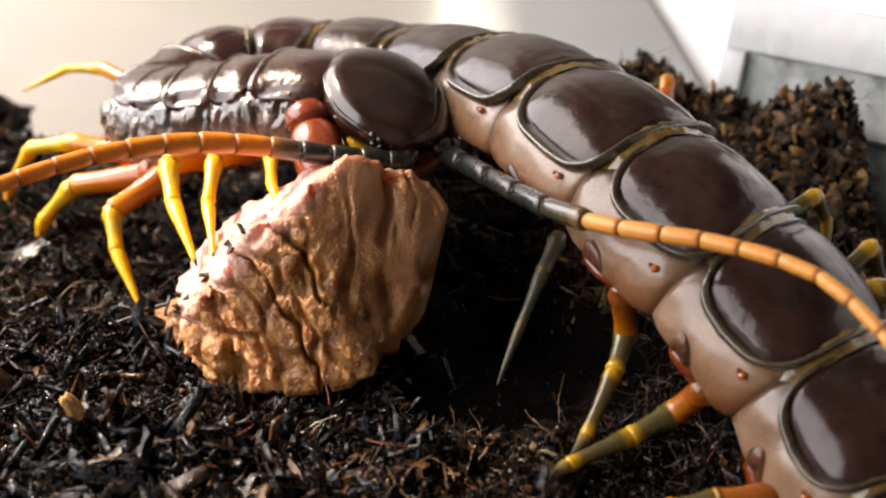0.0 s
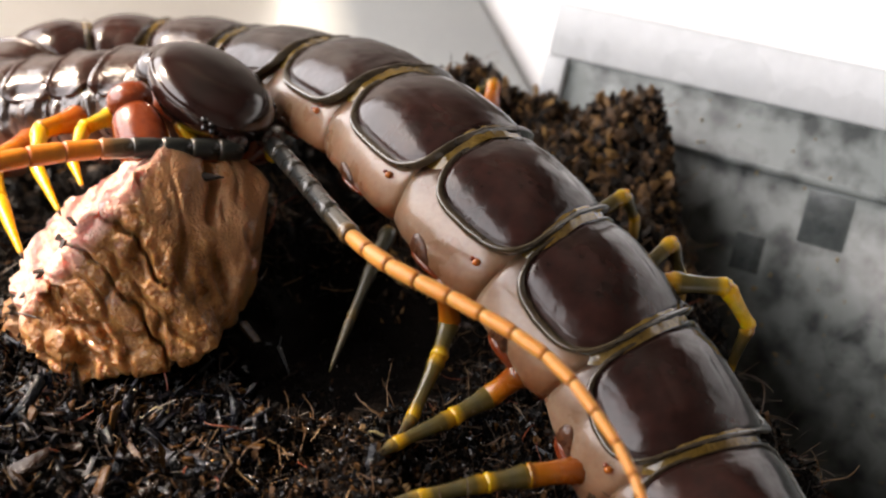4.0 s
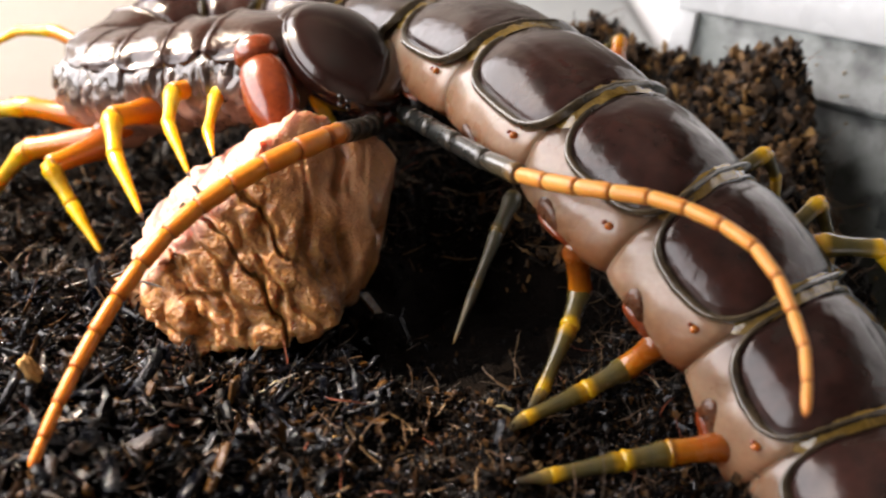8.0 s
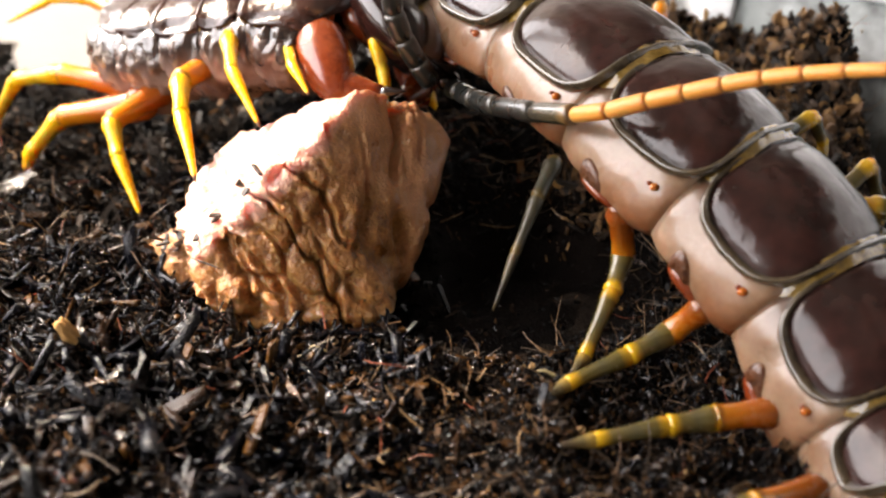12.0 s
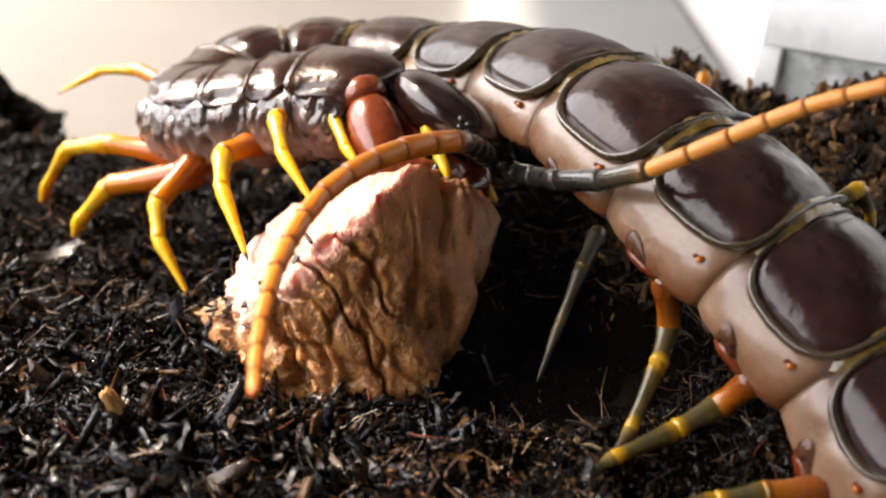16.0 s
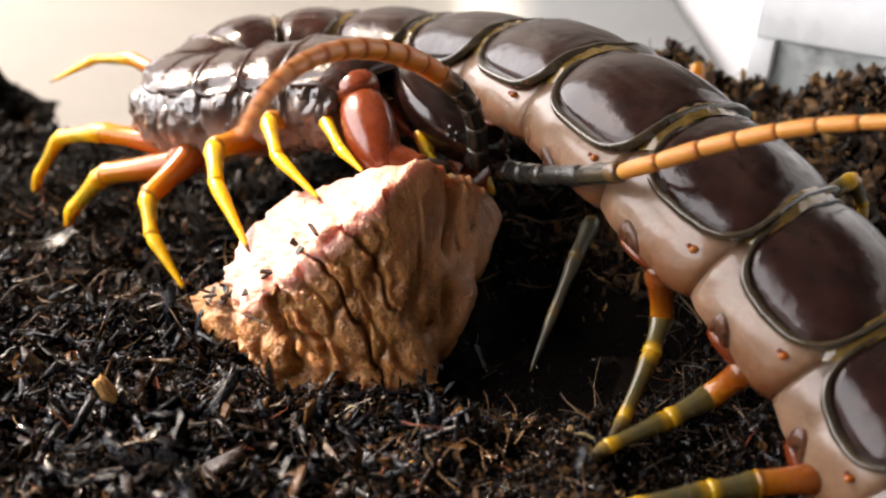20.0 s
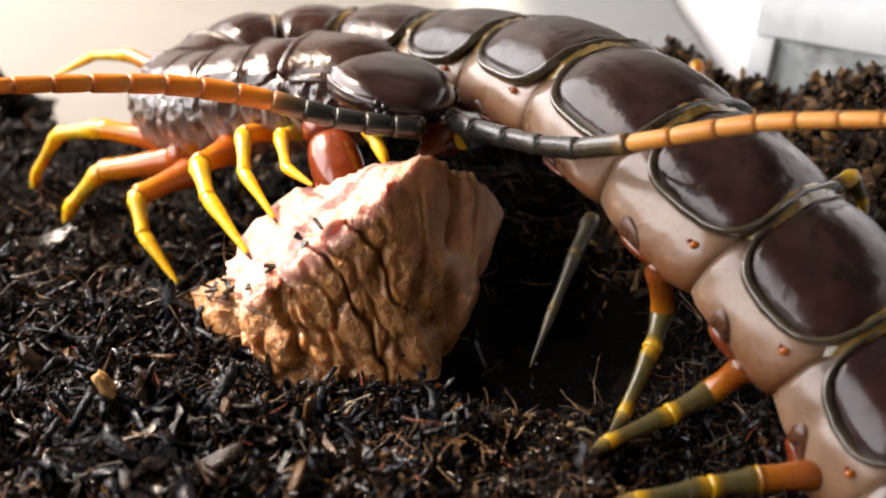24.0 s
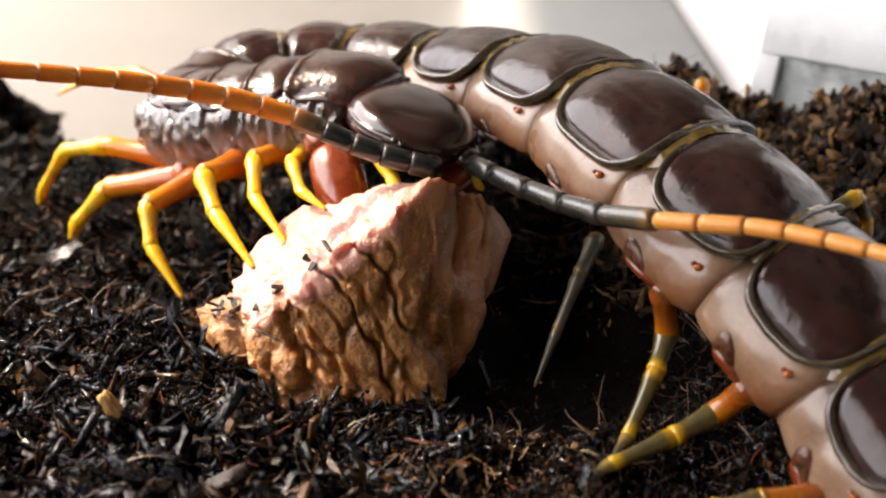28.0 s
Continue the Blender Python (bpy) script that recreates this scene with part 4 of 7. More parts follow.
LUMPS = island_tint(material("peat_lumps", (0.6, 0.6, 0.6), (1, 1, 1), 0.6, 600, 3600, 0.9, 0.0006, rough_spread=0.2),
                    [(0.0, (0.012, 0.007, 0.004)), (0.25, (0.05, 0.025, 0.010)), (0.5, (0.12, 0.058, 0.020)), (0.8, (0.25, 0.125, 0.040)), (0.95, (0.40, 0.22, 0.07))])
FIBRES = island_tint(material("peat_fibres", (0.6, 0.6, 0.6), (1, 1, 1), 0.45, 600, 3600, 0.3, 0.0003),
                     [(0.0, (0.05, 0.03, 0.016)), (0.5, (0.12, 0.06, 0.025)), (0.8, (0.25, 0.15, 0.07)), (0.93, (0.22, 0.05, 0.02))])


def surface(x, y):
    return ground_height(x, y) + 0.8 * noise.noise((x / 2.2, y / 2.2, 7.7)) + 0.5 * noise.noise((x, y, 1.7))


def flakes(name, count, x0, x1, y0, y1, size, label, lift=0.0, flat=0.6, seed=3, mat=None, wide=(0.16, 0.5), thick=(0.04, 0.13), on_table=False):
    """Many loose flakes lying on the peat, as one mesh."""
    rng = np.random.default_rng(seed)
    box = np.array([(-1, -1, -1), (1, -1, -1), (1, 1, -1), (-1, 1, -1), (-1, -1, 1), (1, -1, 1), (1, 1, 1), (-1, 1, 1)], float)
    quads = np.array([(0, 3, 2, 1), (4, 5, 6, 7), (0, 1, 5, 4), (1, 2, 6, 5), (2, 3, 7, 6), (3, 0, 4, 7)])
    if thick[0] > 0.2:
        g = 1.618
        box = np.array([(-1, g, 0), (1, g, 0), (-1, -g, 0), (1, -g, 0), (0, -1, g), (0, 1, g), (0, -1, -g), (0, 1, -g), (g, 0, -1), (g, 0, 1), (-g, 0, -1), (-g, 0, 1)]) / 1.75
        quads = np.array([(0, 11, 5), (0, 5, 1), (0, 1, 7), (0, 7, 10), (0, 10, 11), (1, 5, 9), (5, 11, 4), (11, 10, 2), (10, 7, 6), (7, 1, 8),
                          (3, 9, 4), (3, 4, 2), (3, 2, 6), (3, 6, 8), (3, 8, 9), (4, 9, 5), (2, 4, 11), (6, 2, 10), (8, 6, 7), (9, 8, 1)])
    corners, spread = len(box), 0.6 if thick[0] > 0.2 else 0.35
    verts, faces = [], []
    for _ in range(count):
        x, y = rng.uniform(x0, x1), rng.uniform(y0, y1)
        z = surface(x, y)
        if z < -1.0:
            if not on_table:
                continue
            z = -1.2
        # most flakes left out beside the meat so its shade stays black
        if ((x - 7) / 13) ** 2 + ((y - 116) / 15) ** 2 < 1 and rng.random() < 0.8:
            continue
        l = size * min(2.4, math.exp(rng.normal(0, 0.5)))
        w, th = l * rng.uniform(*wide), l * rng.uniform(*thick)
        b = box * (1 + rng.uniform(-spread, spread, (corners, 3)))
        b = b * (l, w, th)
        b[:, 2] += rng.uniform(-0.2, 0.2) * b[:, 0] ** 2 / max(l, 0.1)
        tilt = rng.normal(0, flat)
        e = np.array(Euler((rng.normal(0, flat), tilt, rng.uniform(0, 6.28))).to_matrix())
        b = b @ e.T + (x, y, z + lift + 0.4 * l * abs(math.sin(tilt)) + rng.uniform(-0.1, 0.5) * size)
        k = len(verts) * corners
        verts.append(b)
        faces.append(quads + k)
    me = bpy.data.meshes.new(name)
    me.from_pydata((np.concatenate(verts) * MM).tolist(), [], np.concatenate(faces).tolist())
    me.materials.append(mat or FLAKES)
    if mat is GLOSSY and size > 0.8:
        me.polygons.foreach_set("use_smooth", [True] * len(me.polygons))
    return tagged(new(name, me), label, "peat", kind="stuff")


def fibres(name, count, x0, x1, y0, y1, label, seed=8):
    rng = np.random.default_rng(seed)
    verts, faces = [], []
    k = 0
    for _ in range(count):
        x, y = rng.uniform(x0, x1), rng.uniform(y0, y1)
        z = surface(x, y)
        if z < -1.0:
            continue
        # no fibres in the same hollow, to keep the shade there dark
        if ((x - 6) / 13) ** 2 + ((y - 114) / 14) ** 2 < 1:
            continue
        p = np.array((x, y, z + rng.uniform(0, 0.5)))
        way = np.array((rng.normal(), rng.normal(), rng.normal() * 0.45))
        way /= np.linalg.norm(way)
        turn = rng.normal(0, 0.35, 3)
        step_length, r = rng.uniform(0.25, 0.75), rng.uniform(0.035, 0.11)
        n = 8
        for i in range(n):
            side = np.cross(way, (0.3, 0.2, 0.9))
            side /= np.linalg.norm(side)
            up = np.cross(side, way)
            rr = r * (1 - 0.6 * i / n)
            verts += [p + side * rr, p - side * rr * 0.5 + up * rr * 0.87, p - side * rr * 0.5 - up * rr * 0.87]
            if i:
                a, b = k + 3 * (i - 1), k + 3 * i
                faces += [(a, a + 1, b + 1, b), (a + 1, a + 2, b + 2, b + 1), (a + 2, a, b, b + 2)]
            way = way + turn * 0.25 + rng.normal(0, 0.12, 3)
            way /= np.linalg.norm(way)
            p = p + way * step_length
        k += 3 * n
    me = bpy.data.meshes.new(name)
    me.from_pydata((np.array(verts) * MM).tolist(), [], faces)
    me.materials.append(FIBRES)
    return tagged(new(name, me), label, "fibre", kind="stuff")


SHRED, CHUNK = dict(wide=(0.06, 0.2), thick=(0.03, 0.08)), dict(wide=(0.5, 1.0), thick=(0.3, 0.8))
flakes("peat_flakes", 19000, -58, 58, 68, 132, 0.28, "small black and brown peat flakes covering the ground", 0, 0.75)
flakes("peat_crumbs", 16000, -58, 40, 70, 118, 0.13, "fine black and brown crumbs of peat", 0.25, 1.2, 19, None, wide=(0.4, 0.9), thick=(0.12, 0.19))
flakes("peat_crumbs", 9000, -60, 34, 66, 112, 0.16, "glossy black specks of peat among the flakes", 0.3, 1.0, 27, GLOSSY, wide=(0.3, 0.8), thick=(0.1, 0.19))
flakes("peat_flakes", 9000, 50, 100, 68, 170, 0.4, "black peat flakes along the tub wall", 0, 0.75, 31)
flakes("peat_flakes", 3000, -58, -2, 66, 140, 0.55, "longer glossy black peat flakes lying on the ground", 0.1, 0.6, 11, GLOSSY)
flakes("peat_crumbs", 3200, -6, 32, 74, 97, 0.2, "curled brown and black crumbs of peat beside the legs", 0.35, 1.2, 33, CRUMBLY, wide=(0.15, 0.6), thick=(0.08, 0.19))
flakes("peat_flakes", 220, -2, 50, 66, 100, 0.5, "glossy black peat flakes beside the legs", 0.1, 0.6, 14, GLOSSY)
flakes("peat_flakes", 1100, -62, -10, 70, 122, 0.85, "large black curled shreds of peat", 0.3, 0.6, 15, GLOSSY, wide=(0.14, 0.32), thick=(0.05, 0.1))
flakes("peat_flakes", 480, -60, 0, 66, 118, 1.15, "large fibrous black flakes of peat tumbled over each other", 0.35, 0.55, 16, GLOSSY, wide=(0.12, 0.34), thick=(0.05, 0.10))
flakes("peat_flakes", 2000, -60, 3, 70, 120, 0.75, "long black shreds of peat standing up from the ground", 0.25, 0.7, 12, GLOSSY, **SHRED)
flakes("peat_crumbs", 2400, -30, 45, 70, 112, 0.24, "brown peat crumbs strewn over the ground", 0.15, 0.9, 13, FLAKES, **CHUNK)
flakes("peat_flakes", 12000, -90, 60, 130, 190, 0.45, "peat flakes on the far ground", 0.1, 0.8, 17)
flakes("peat_flakes", 4000, 12, 60, 124, 170, 0.6, "loose brown peat heaped in the corner of the tub", 0.3, 1.2, 23, LUMPS)
flakes("peat_crumbs", 2600, 14, 56, 134, 170, 0.42, "coarse brown peat lumps on the heap", 0.5, 1.4, 24, LUMPS, **CHUNK)
fibres("peat_fibres", 900, 12, 56, 132, 172, "brown fibres bristling from the heap", 9)
fibres("peat_fibres", 4600, -60, 60, 66, 150, "thin brown and straw coloured fibres in the peat")
clods = 0
for x, y, r in ((-84, 200, 3.6), (-80, 196, 2.6), (-88, 192, 3.0), (-76, 203, 1.8), (-91, 203, 3.2), (-72, 200, 1.2)):
    flakes("peat_clod", 260, x - r, x + r, y - r, y + r, 0.32 * r, "dark clod of peat far off on the white floor", 0.35 * r, 1.4, 40 + clods, None, on_table=True, **CHUNK)
    clods += 1


# ---- single bits that lie on the peat ----
def chip(name, at, size, mat, label, category, turn=(0, 0, 0), curl=0.0):
    """A ragged bit with uneven edges, slightly curled."""
    bm = bmesh.new()
    rows = []
    rng = random.Random(name + str(at))
    for side in (1, -1):
        for i in range(13):
            f = i / 12 * 2 - 1
            row = []
            for j in range(9):
                g = j / 8 * 2 - 1
                edge = 1 + 0.30 * noise.noise((f * 2.1 + at[0], g * 5.3, side * 0.3))
                x, y = f * size[0] * edge, g * size[1] * edge * (1 - 0.45 * f * f)
                z = curl * f * f * size[0] + side * size[2] * (1 - 0.6 * max(abs(f), abs(g)) ** 4) + 0.5 * size[2] * noise.noise((f * 2, g * 6, at[1]))
                row.append(bm.verts.new((x, y, z)))
            rows.append(row)
    grid_faces(bm, rows[:13])
    grid_faces(bm, rows[13:], flip=True)
    a, b = rows[:13], rows[13:]
    ring_a = a[0] + [r[-1] for r in a[1:]] + a[-1][-2::-1] + [r[0] for r in a[-2:0:-1]]
    ring_b = b[0] + [r[-1] for r in b[1:]] + b[-1][-2::-1] + [r[0] for r in b[-2:0:-1]]
    for i in range(len(ring_a)):
        j = (i + 1) % len(ring_a)
        bm.faces.new((ring_a[i], ring_b[i], ring_b[j], ring_a[j]))
    ob = tagged(part(name, bm, mat), label, category)
    ob.matrix_world = place(*at, *turn)
    return ob


def strand(name, points, r, mat, label, category):
    """A thin stalk through points, as a tapering tube."""
    bm = bmesh.new()
    rows = []
    pts = [Vector(q) for q in points]
    for i, q in enumerate(pts):
        way = (pts[min(i + 1, len(pts) - 1)] - pts[max(i - 1, 0)]).normalized()
        a = way.cross(Vector((0.2, 0.3, 0.9))).normalized()
        b = a.cross(way)
        w = r * (1 - 0.5 * i / len(pts)) * (0.25 if i in (0, len(pts) - 1) else 1)
        rows.append([bm.verts.new(q + w * (a * math.cos(t) + b * math.sin(t))) for t in (0, 1.05, 2.1, 3.14, 4.19, 5.24)])
    grid_faces(bm, rows, wrap=True)
    bm.faces.new(rows[0][::-1])
    bm.faces.new(rows[-1])
    return tagged(part(name, bm, mat), label, category)


TAN = material("tan_wood", (0.30, 0.14, 0.04), (0.66, 0.38, 0.13), 0.6, 900, 3000, 1.0, 0.0006, stretch=(0.25, 1.6, 1))
STRAW = material("straw", (0.30, 0.24, 0.11), (0.48, 0.40, 0.22), 0.4, 500, 3000, 0.4, 0.0002)
RED = material("red_fibre", (0.20, 0.03, 0.015), (0.30, 0.06, 0.03), 0.4, 500, 3000, 0.3, 0.0002)
BLACK_FLAKE = material("black_flake", (0.006, 0.005, 0.005), (0.02, 0.014, 0.010), 0.25, 400, 2500, 0.7, 0.0004)


def ground_at(x, y):
    return surface(x, y) + 0.35


chip("wood_chip", (-32.6, 96.6, ground_at(-32.6, 96.6) + 1.2), (1.5, 0.75, 0.5), TAN, "small tan wood chip lying on black peat", "wood chip", (25, 60, 10))
chip("bark_flake", (-5.5, 87.7, ground_at(-5.5, 87.7) + 0.2), (0.8, 0.45, 0.15), TAN, "tan flake of bark on the peat", "flake", (30, -15, 40))
chip("peat_clod", (10.0, 103.0, ground_at(10.0, 103.0) + 0.3), (2.2, 1.6, 0.9), BLACK_FLAKE, "dark clod of peat beside the meat", "clod", (10, 8, 30))
chip("peat_curl", (-50.8, 137, ground_at(-50.8, 137) + 0.9), (3.4, 1.3, 0.25), BLACK_FLAKE, "curled black flake of peat", "flake", (20, -10, 25), 0.35)
chip("peat_curl", (-43.0, 112, ground_at(-43, 112) + 0.6), (2.4, 0.8, 0.2), BLACK_FLAKE, "curled black flake of peat", "flake", (-15, 20, -35), 0.3)
chip("peat_curl", (-26.0, 86, ground_at(-26, 86) + 0.5), (1.8, 0.6, 0.16), BLACK_FLAKE, "curled black flake of peat", "flake", (25, 15, 70), 0.3)


def lying(x, y, dx, dy, n=8, arch=0.6):
    return [(x + dx * i / (n - 1), y + dy * i / (n - 1) + 0.25 * math.sin(1.7 * i), ground_at(x + dx * i / (n - 1), y + dy * i / (n - 1)) + arch * math.sin(math.pi * i / (n - 1)))
            for i in range(n)]


strand("twig", lying(8.6, 92.2, 3.6, 0.6, 6, 0.15), 0.24, STRAW, "short pale twig lying among peat crumbs", "twig")
strand("straw", lying(-13.8, 99.2, 4.4, 0.8, 8, 1.2), 0.14, STRAW, "thin straw blade on the peat", "straw")
strand("red_fibre", lying(-42.5, 110.4, 4.2, 1.0, 8, 0.9), 0.14, RED, "thin red fibre on black peat", "fibre")
strand("twig", lying(-38.0, 104.0, 3.2, -2.4, 8, 0.4), 0.2, BLACK_FLAKE, "dark twig half sunk in peat", "twig")
strand("twig", lying(-20.0, 90.0, -3.0, 2.4, 8, 0.7), 0.2, BLACK_FLAKE, "dark twig half sunk in peat", "twig")


# ---- movement ----
def bend(path, t, *points):
    path.append((t, [Vector(p) for p in points]))


def at_time(path, t):
    """The curve of an antenna at t, gliding between the given ones."""
    times = [row[0] for row in path]
    k = max(0, min(len(path) - 2, sum(1 for q in times if q <= t) - 1))
    f = (t - times[k]) / (times[k + 1] - times[k])
    f = f * f * (3 - 2 * f) * 0.5 + f * 0.5
    return [a.lerp(b, f) for a, b in zip(path[k][1], path[k + 1][1])]


def along(points, s):
    """The place s millimetres along a curve through points of even spacing, and straight on past its end."""
    n = len(points)
    if s > 60:
        h = 60.0 / (n - 1)
        turn = (points[-1] - 2 * points[-2] + points[-3]) / h ** 2
        return points[-1] + ((points[-1] - points[-2]) / h + 0.5 * h * turn) * (s - 60) + 0.5 * turn * (s - 60) ** 2
    u = max(0.0, min(n - 1.001, s / 60.0 * (n - 1)))
    k = int(u)
    f = u - k
    p = [points[max(0, min(n - 1, k + d))] for d in (-1, 0, 1, 2)]
    return 0.5 * (2 * p[1] + (p[2] - p[0]) * f + (2 * p[0] - 5 * p[1] + 4 * p[2] - p[3]) * f * f + (3 * p[1] - p[0] - 3 * p[2] + p[3]) * f ** 3)


def sweep(articles, path, lengths):
    rows = [[] for _ in articles]
    for step_no in range(281):
        t = step_no * 0.1
        curve = at_time(path, t)
        here, s, base = along(curve, 0), 0.0, None
        for i, length in enumerate(lengths):
            s += 0.6 * length
            while (along(curve, s) - here).length < length and s < 90:
                s += 0.05 * length
            there = here + (along(curve, s) - here).normalized() * length
            m = aim(here, there)
            here = there
            if i == 0:
                base = m.inverted()
            rows[i].append((t, m if i == 0 else base @ m))
    for ob, r in zip(articles, rows):
        walk(ob, r)


def step(leg, t, *joints):
    leg_rows.setdefault(leg[0].name, (leg, []))[1].append((t, joints))


leg_rows = {}


def motions():
    walk(head, [
        (0, place(-6.47, 130.90, 25.36, -25.0, 4.5, -142.0)),
        (0.6, place(-6.20, 130.70, 25.01, -25.5, 2.2, -146.1)),
        (1, place(-5.52, 130.63, 24.96, -23.2, 2.8, -148.3)),
        (1.2, place(-6.52, 131.23, 27.36, -16.2, -7.4, -140.1)),
        (1.8, place(-7.69, 130.81, 25.86, -24.1, -2.5, -143.3)),
        (2, place(-7.52, 130.75, 25.81, -21.5, 3.7, -135.3)),
        (2.4, place(-7.02, 131.44, 24.71, -21.9, 7.4, -133.9)),
        (3, place(-7.42, 128.90, 25.64, -17.3, -15.4, -138.8)),
        (3.3, place(-7.19, 125.75, 26.16, -29.1, -4.5, -158.5)),
        (3.6, place(-7.38, 126.07, 26.49, -13.7, 2.0, -147.4)),
        (4, place(-7.76, 129.01, 26.68, -23.5, -2.7, -135.1)),
        (4.5, place(-8.01, 127.91, 26.13, -17.7, -2.1, -136.1)),
        (6.5, place(-5.12, 128.59, 24.38, -20.7, 3.7, -136.5)),
        (7, place(-5.33, 130.15, 25.49, -22.7, -4.3, -129.1)),
        (7.5, place(-6.67, 131.50, 25.59, -33.1, 2.6, -133.2)),
        (8, place(-6.13, 132.64, 25.21, -31.8, 3.7, -133.1)),
        (8.5, place(-5.37, 132.96, 23.91, -26.0, -4.0, -135.7)),
        (9, place(-4.87, 132.75, 25.32, -28.8, -13.6, -118.1)),
        (9.5, place(-4.30, 132.76, 23.92, -25.1, -18.7, -120.8)),
        (10, place(-3.65, 132.66, 23.25, -21.0, -19.2, -123.9)),
        (11, place(-2.77, 134.07, 23.77, -35.1, -31.7, -121.0)),
        (12, place(-3.69, 134.28, 24.88, -36.4, -22.0, -122.5)),
        (12.5, place(-2.85, 133.89, 24.32, -16.2, -24.8, -125.3)),
        (13, place(-2.52, 133.13, 23.69, -18.8, -18.9, -127.5)),
        (13.5, place(-2.00, 132.16, 23.07, -17.2, -30.1, -126.5)),
        (16, place(-3.28, 131.83, 22.90, -19.5, -30.7, -124.8)),
        (17, place(-3.58, 131.36, 22.43, -11.6, -47.0, -135.9)),
        (18, place(-2.92, 131.38, 23.07, -17.7, -48.9, -131.7)),
        (19, place(-3.78, 133.69, 21.96, -45.5, -10.5, -123.2)),
        (20, place(-2.86, 133.44, 21.81, -25.4, -19.9, -129.3)),
        (20.6, place(-2.63, 131.30, 22.34, -22.5, -27.5, -125.5)),
        (21, place(-3.18, 131.39, 22.86, -26.6, -13.9, -116.8)),
        (21.5, place(-4.87, 131.85, 24.11, -17.0, -22.8, -130.2)),
        (23.5, place(-9.02, 129.54, 25.60, -18.9, 6.2, -142.9)),
        (24, place(-9.36, 130.62, 24.90, -7.3, -1.3, -141.5)),
        (25, place(-8.88, 130.08, 23.77, -17.4, 8.0, -145.9)),
        (25.5, place(-9.18, 130.19, 24.28, -28.6, 8.1, -144.7)),
        (26, place(-9.04, 130.36, 24.12, -28.2, 8.2, -144.9)),
        (27, place(-8.38, 130.32, 23.60, -22.3, 5.1, -142.6)),
        (28, place(-7.58, 128.72, 23.65, -9.7, -2.6, -145.0)),
    ])
    walk(near_fang, [
        (0, place(-14.44, 128.3, 22.65, -131.07, 18.64, -170.86)),
        (1, place(-14.21, 128.19, 22.33, -131.07, 18.64, -170.86)),
        (2, place(-16.56, 128.24, 23.61, -131.07, 18.64, -170.86)),
        (3, place(-16.63, 126.27, 24.8, -131.07, 18.64, -170.86)),
        (4, place(-15.87, 124.65, 25.23, -131.07, 18.64, -170.86)),
        (4.5, place(-16.26, 125, 24.76, -131.07, 18.64, -170.86)),
        (6.5, place(-13.94, 125.29, 24.34, -131.07, 18.64, -170.86)),
        (7, place(-13.8, 125.73, 24.42, -131.07, 18.64, -170.86)),
        (8, place(-15.1, 129.27, 25.19, -131.07, 18.64, -170.86)),
        (8.5, place(-14.61, 129, 23.66, -131.07, 18.64, -170.86)),
        (9, place(-14.69, 129.34, 23.4, -131.07, 18.64, -170.86)),
        (10, place(-13.59, 130.02, 24.05, -131.07, 18.64, -170.86)),
        (10.5, place(-12.9, 130.38, 24.71, -131.07, 18.64, -170.86)),
        (11, place(-12.61, 130.25, 24.58, -131.07, 18.64, -170.86)),
        (12, place(-13.32, 130.98, 24.67, -131.07, 18.64, -170.86)),
        (13, place(-12.06, 130.01, 24.58, -131.07, 18.64, -170.86)),
        (13.5, place(-11.78, 129.27, 23.77, -131.07, 18.64, -170.86)),
        (15.5, place(-12.29, 129.6, 24.09, -131.07, 18.64, -170.86)),
        (16, place(-12.49, 129.76, 24.47, -131.07, 18.64, -170.86)),
        (17, place(-13, 129.93, 25.07, -131.07, 18.64, -170.86)),
        (18, place(-12.56, 129.85, 24.8, -131.07, 18.64, -170.86)),
        (19, place(-12.62, 129.48, 24.02, -131.07, 18.64, -170.86)),
        (20, place(-12.55, 129.54, 23.96, -131.07, 18.64, -170.86)),
        (21, place(-12.91, 128.68, 21.89, -131.07, 18.64, -170.86)),
        (21.5, place(-13.42, 128.53, 21.6, -131.07, 18.64, -170.86)),
        (23.5, place(-15.65, 127.94, 20.1, -131.07, 18.64, -170.86)),
        (24, place(-15.89, 127.89, 19.54, -131.07, 18.64, -170.86)),
        (25, place(-16.83, 128.56, 20.81, -131.07, 18.64, -170.86)),
        (26, place(-15.36, 128.88, 21.09, -131.07, 18.64, -170.86)),
        (27, place(-15.66, 128.57, 20.11, -131.07, 18.64, -170.86)),
        (28, place(-16.25, 127.76, 20.23, -131.07, 18.64, -170.86)),
    ])
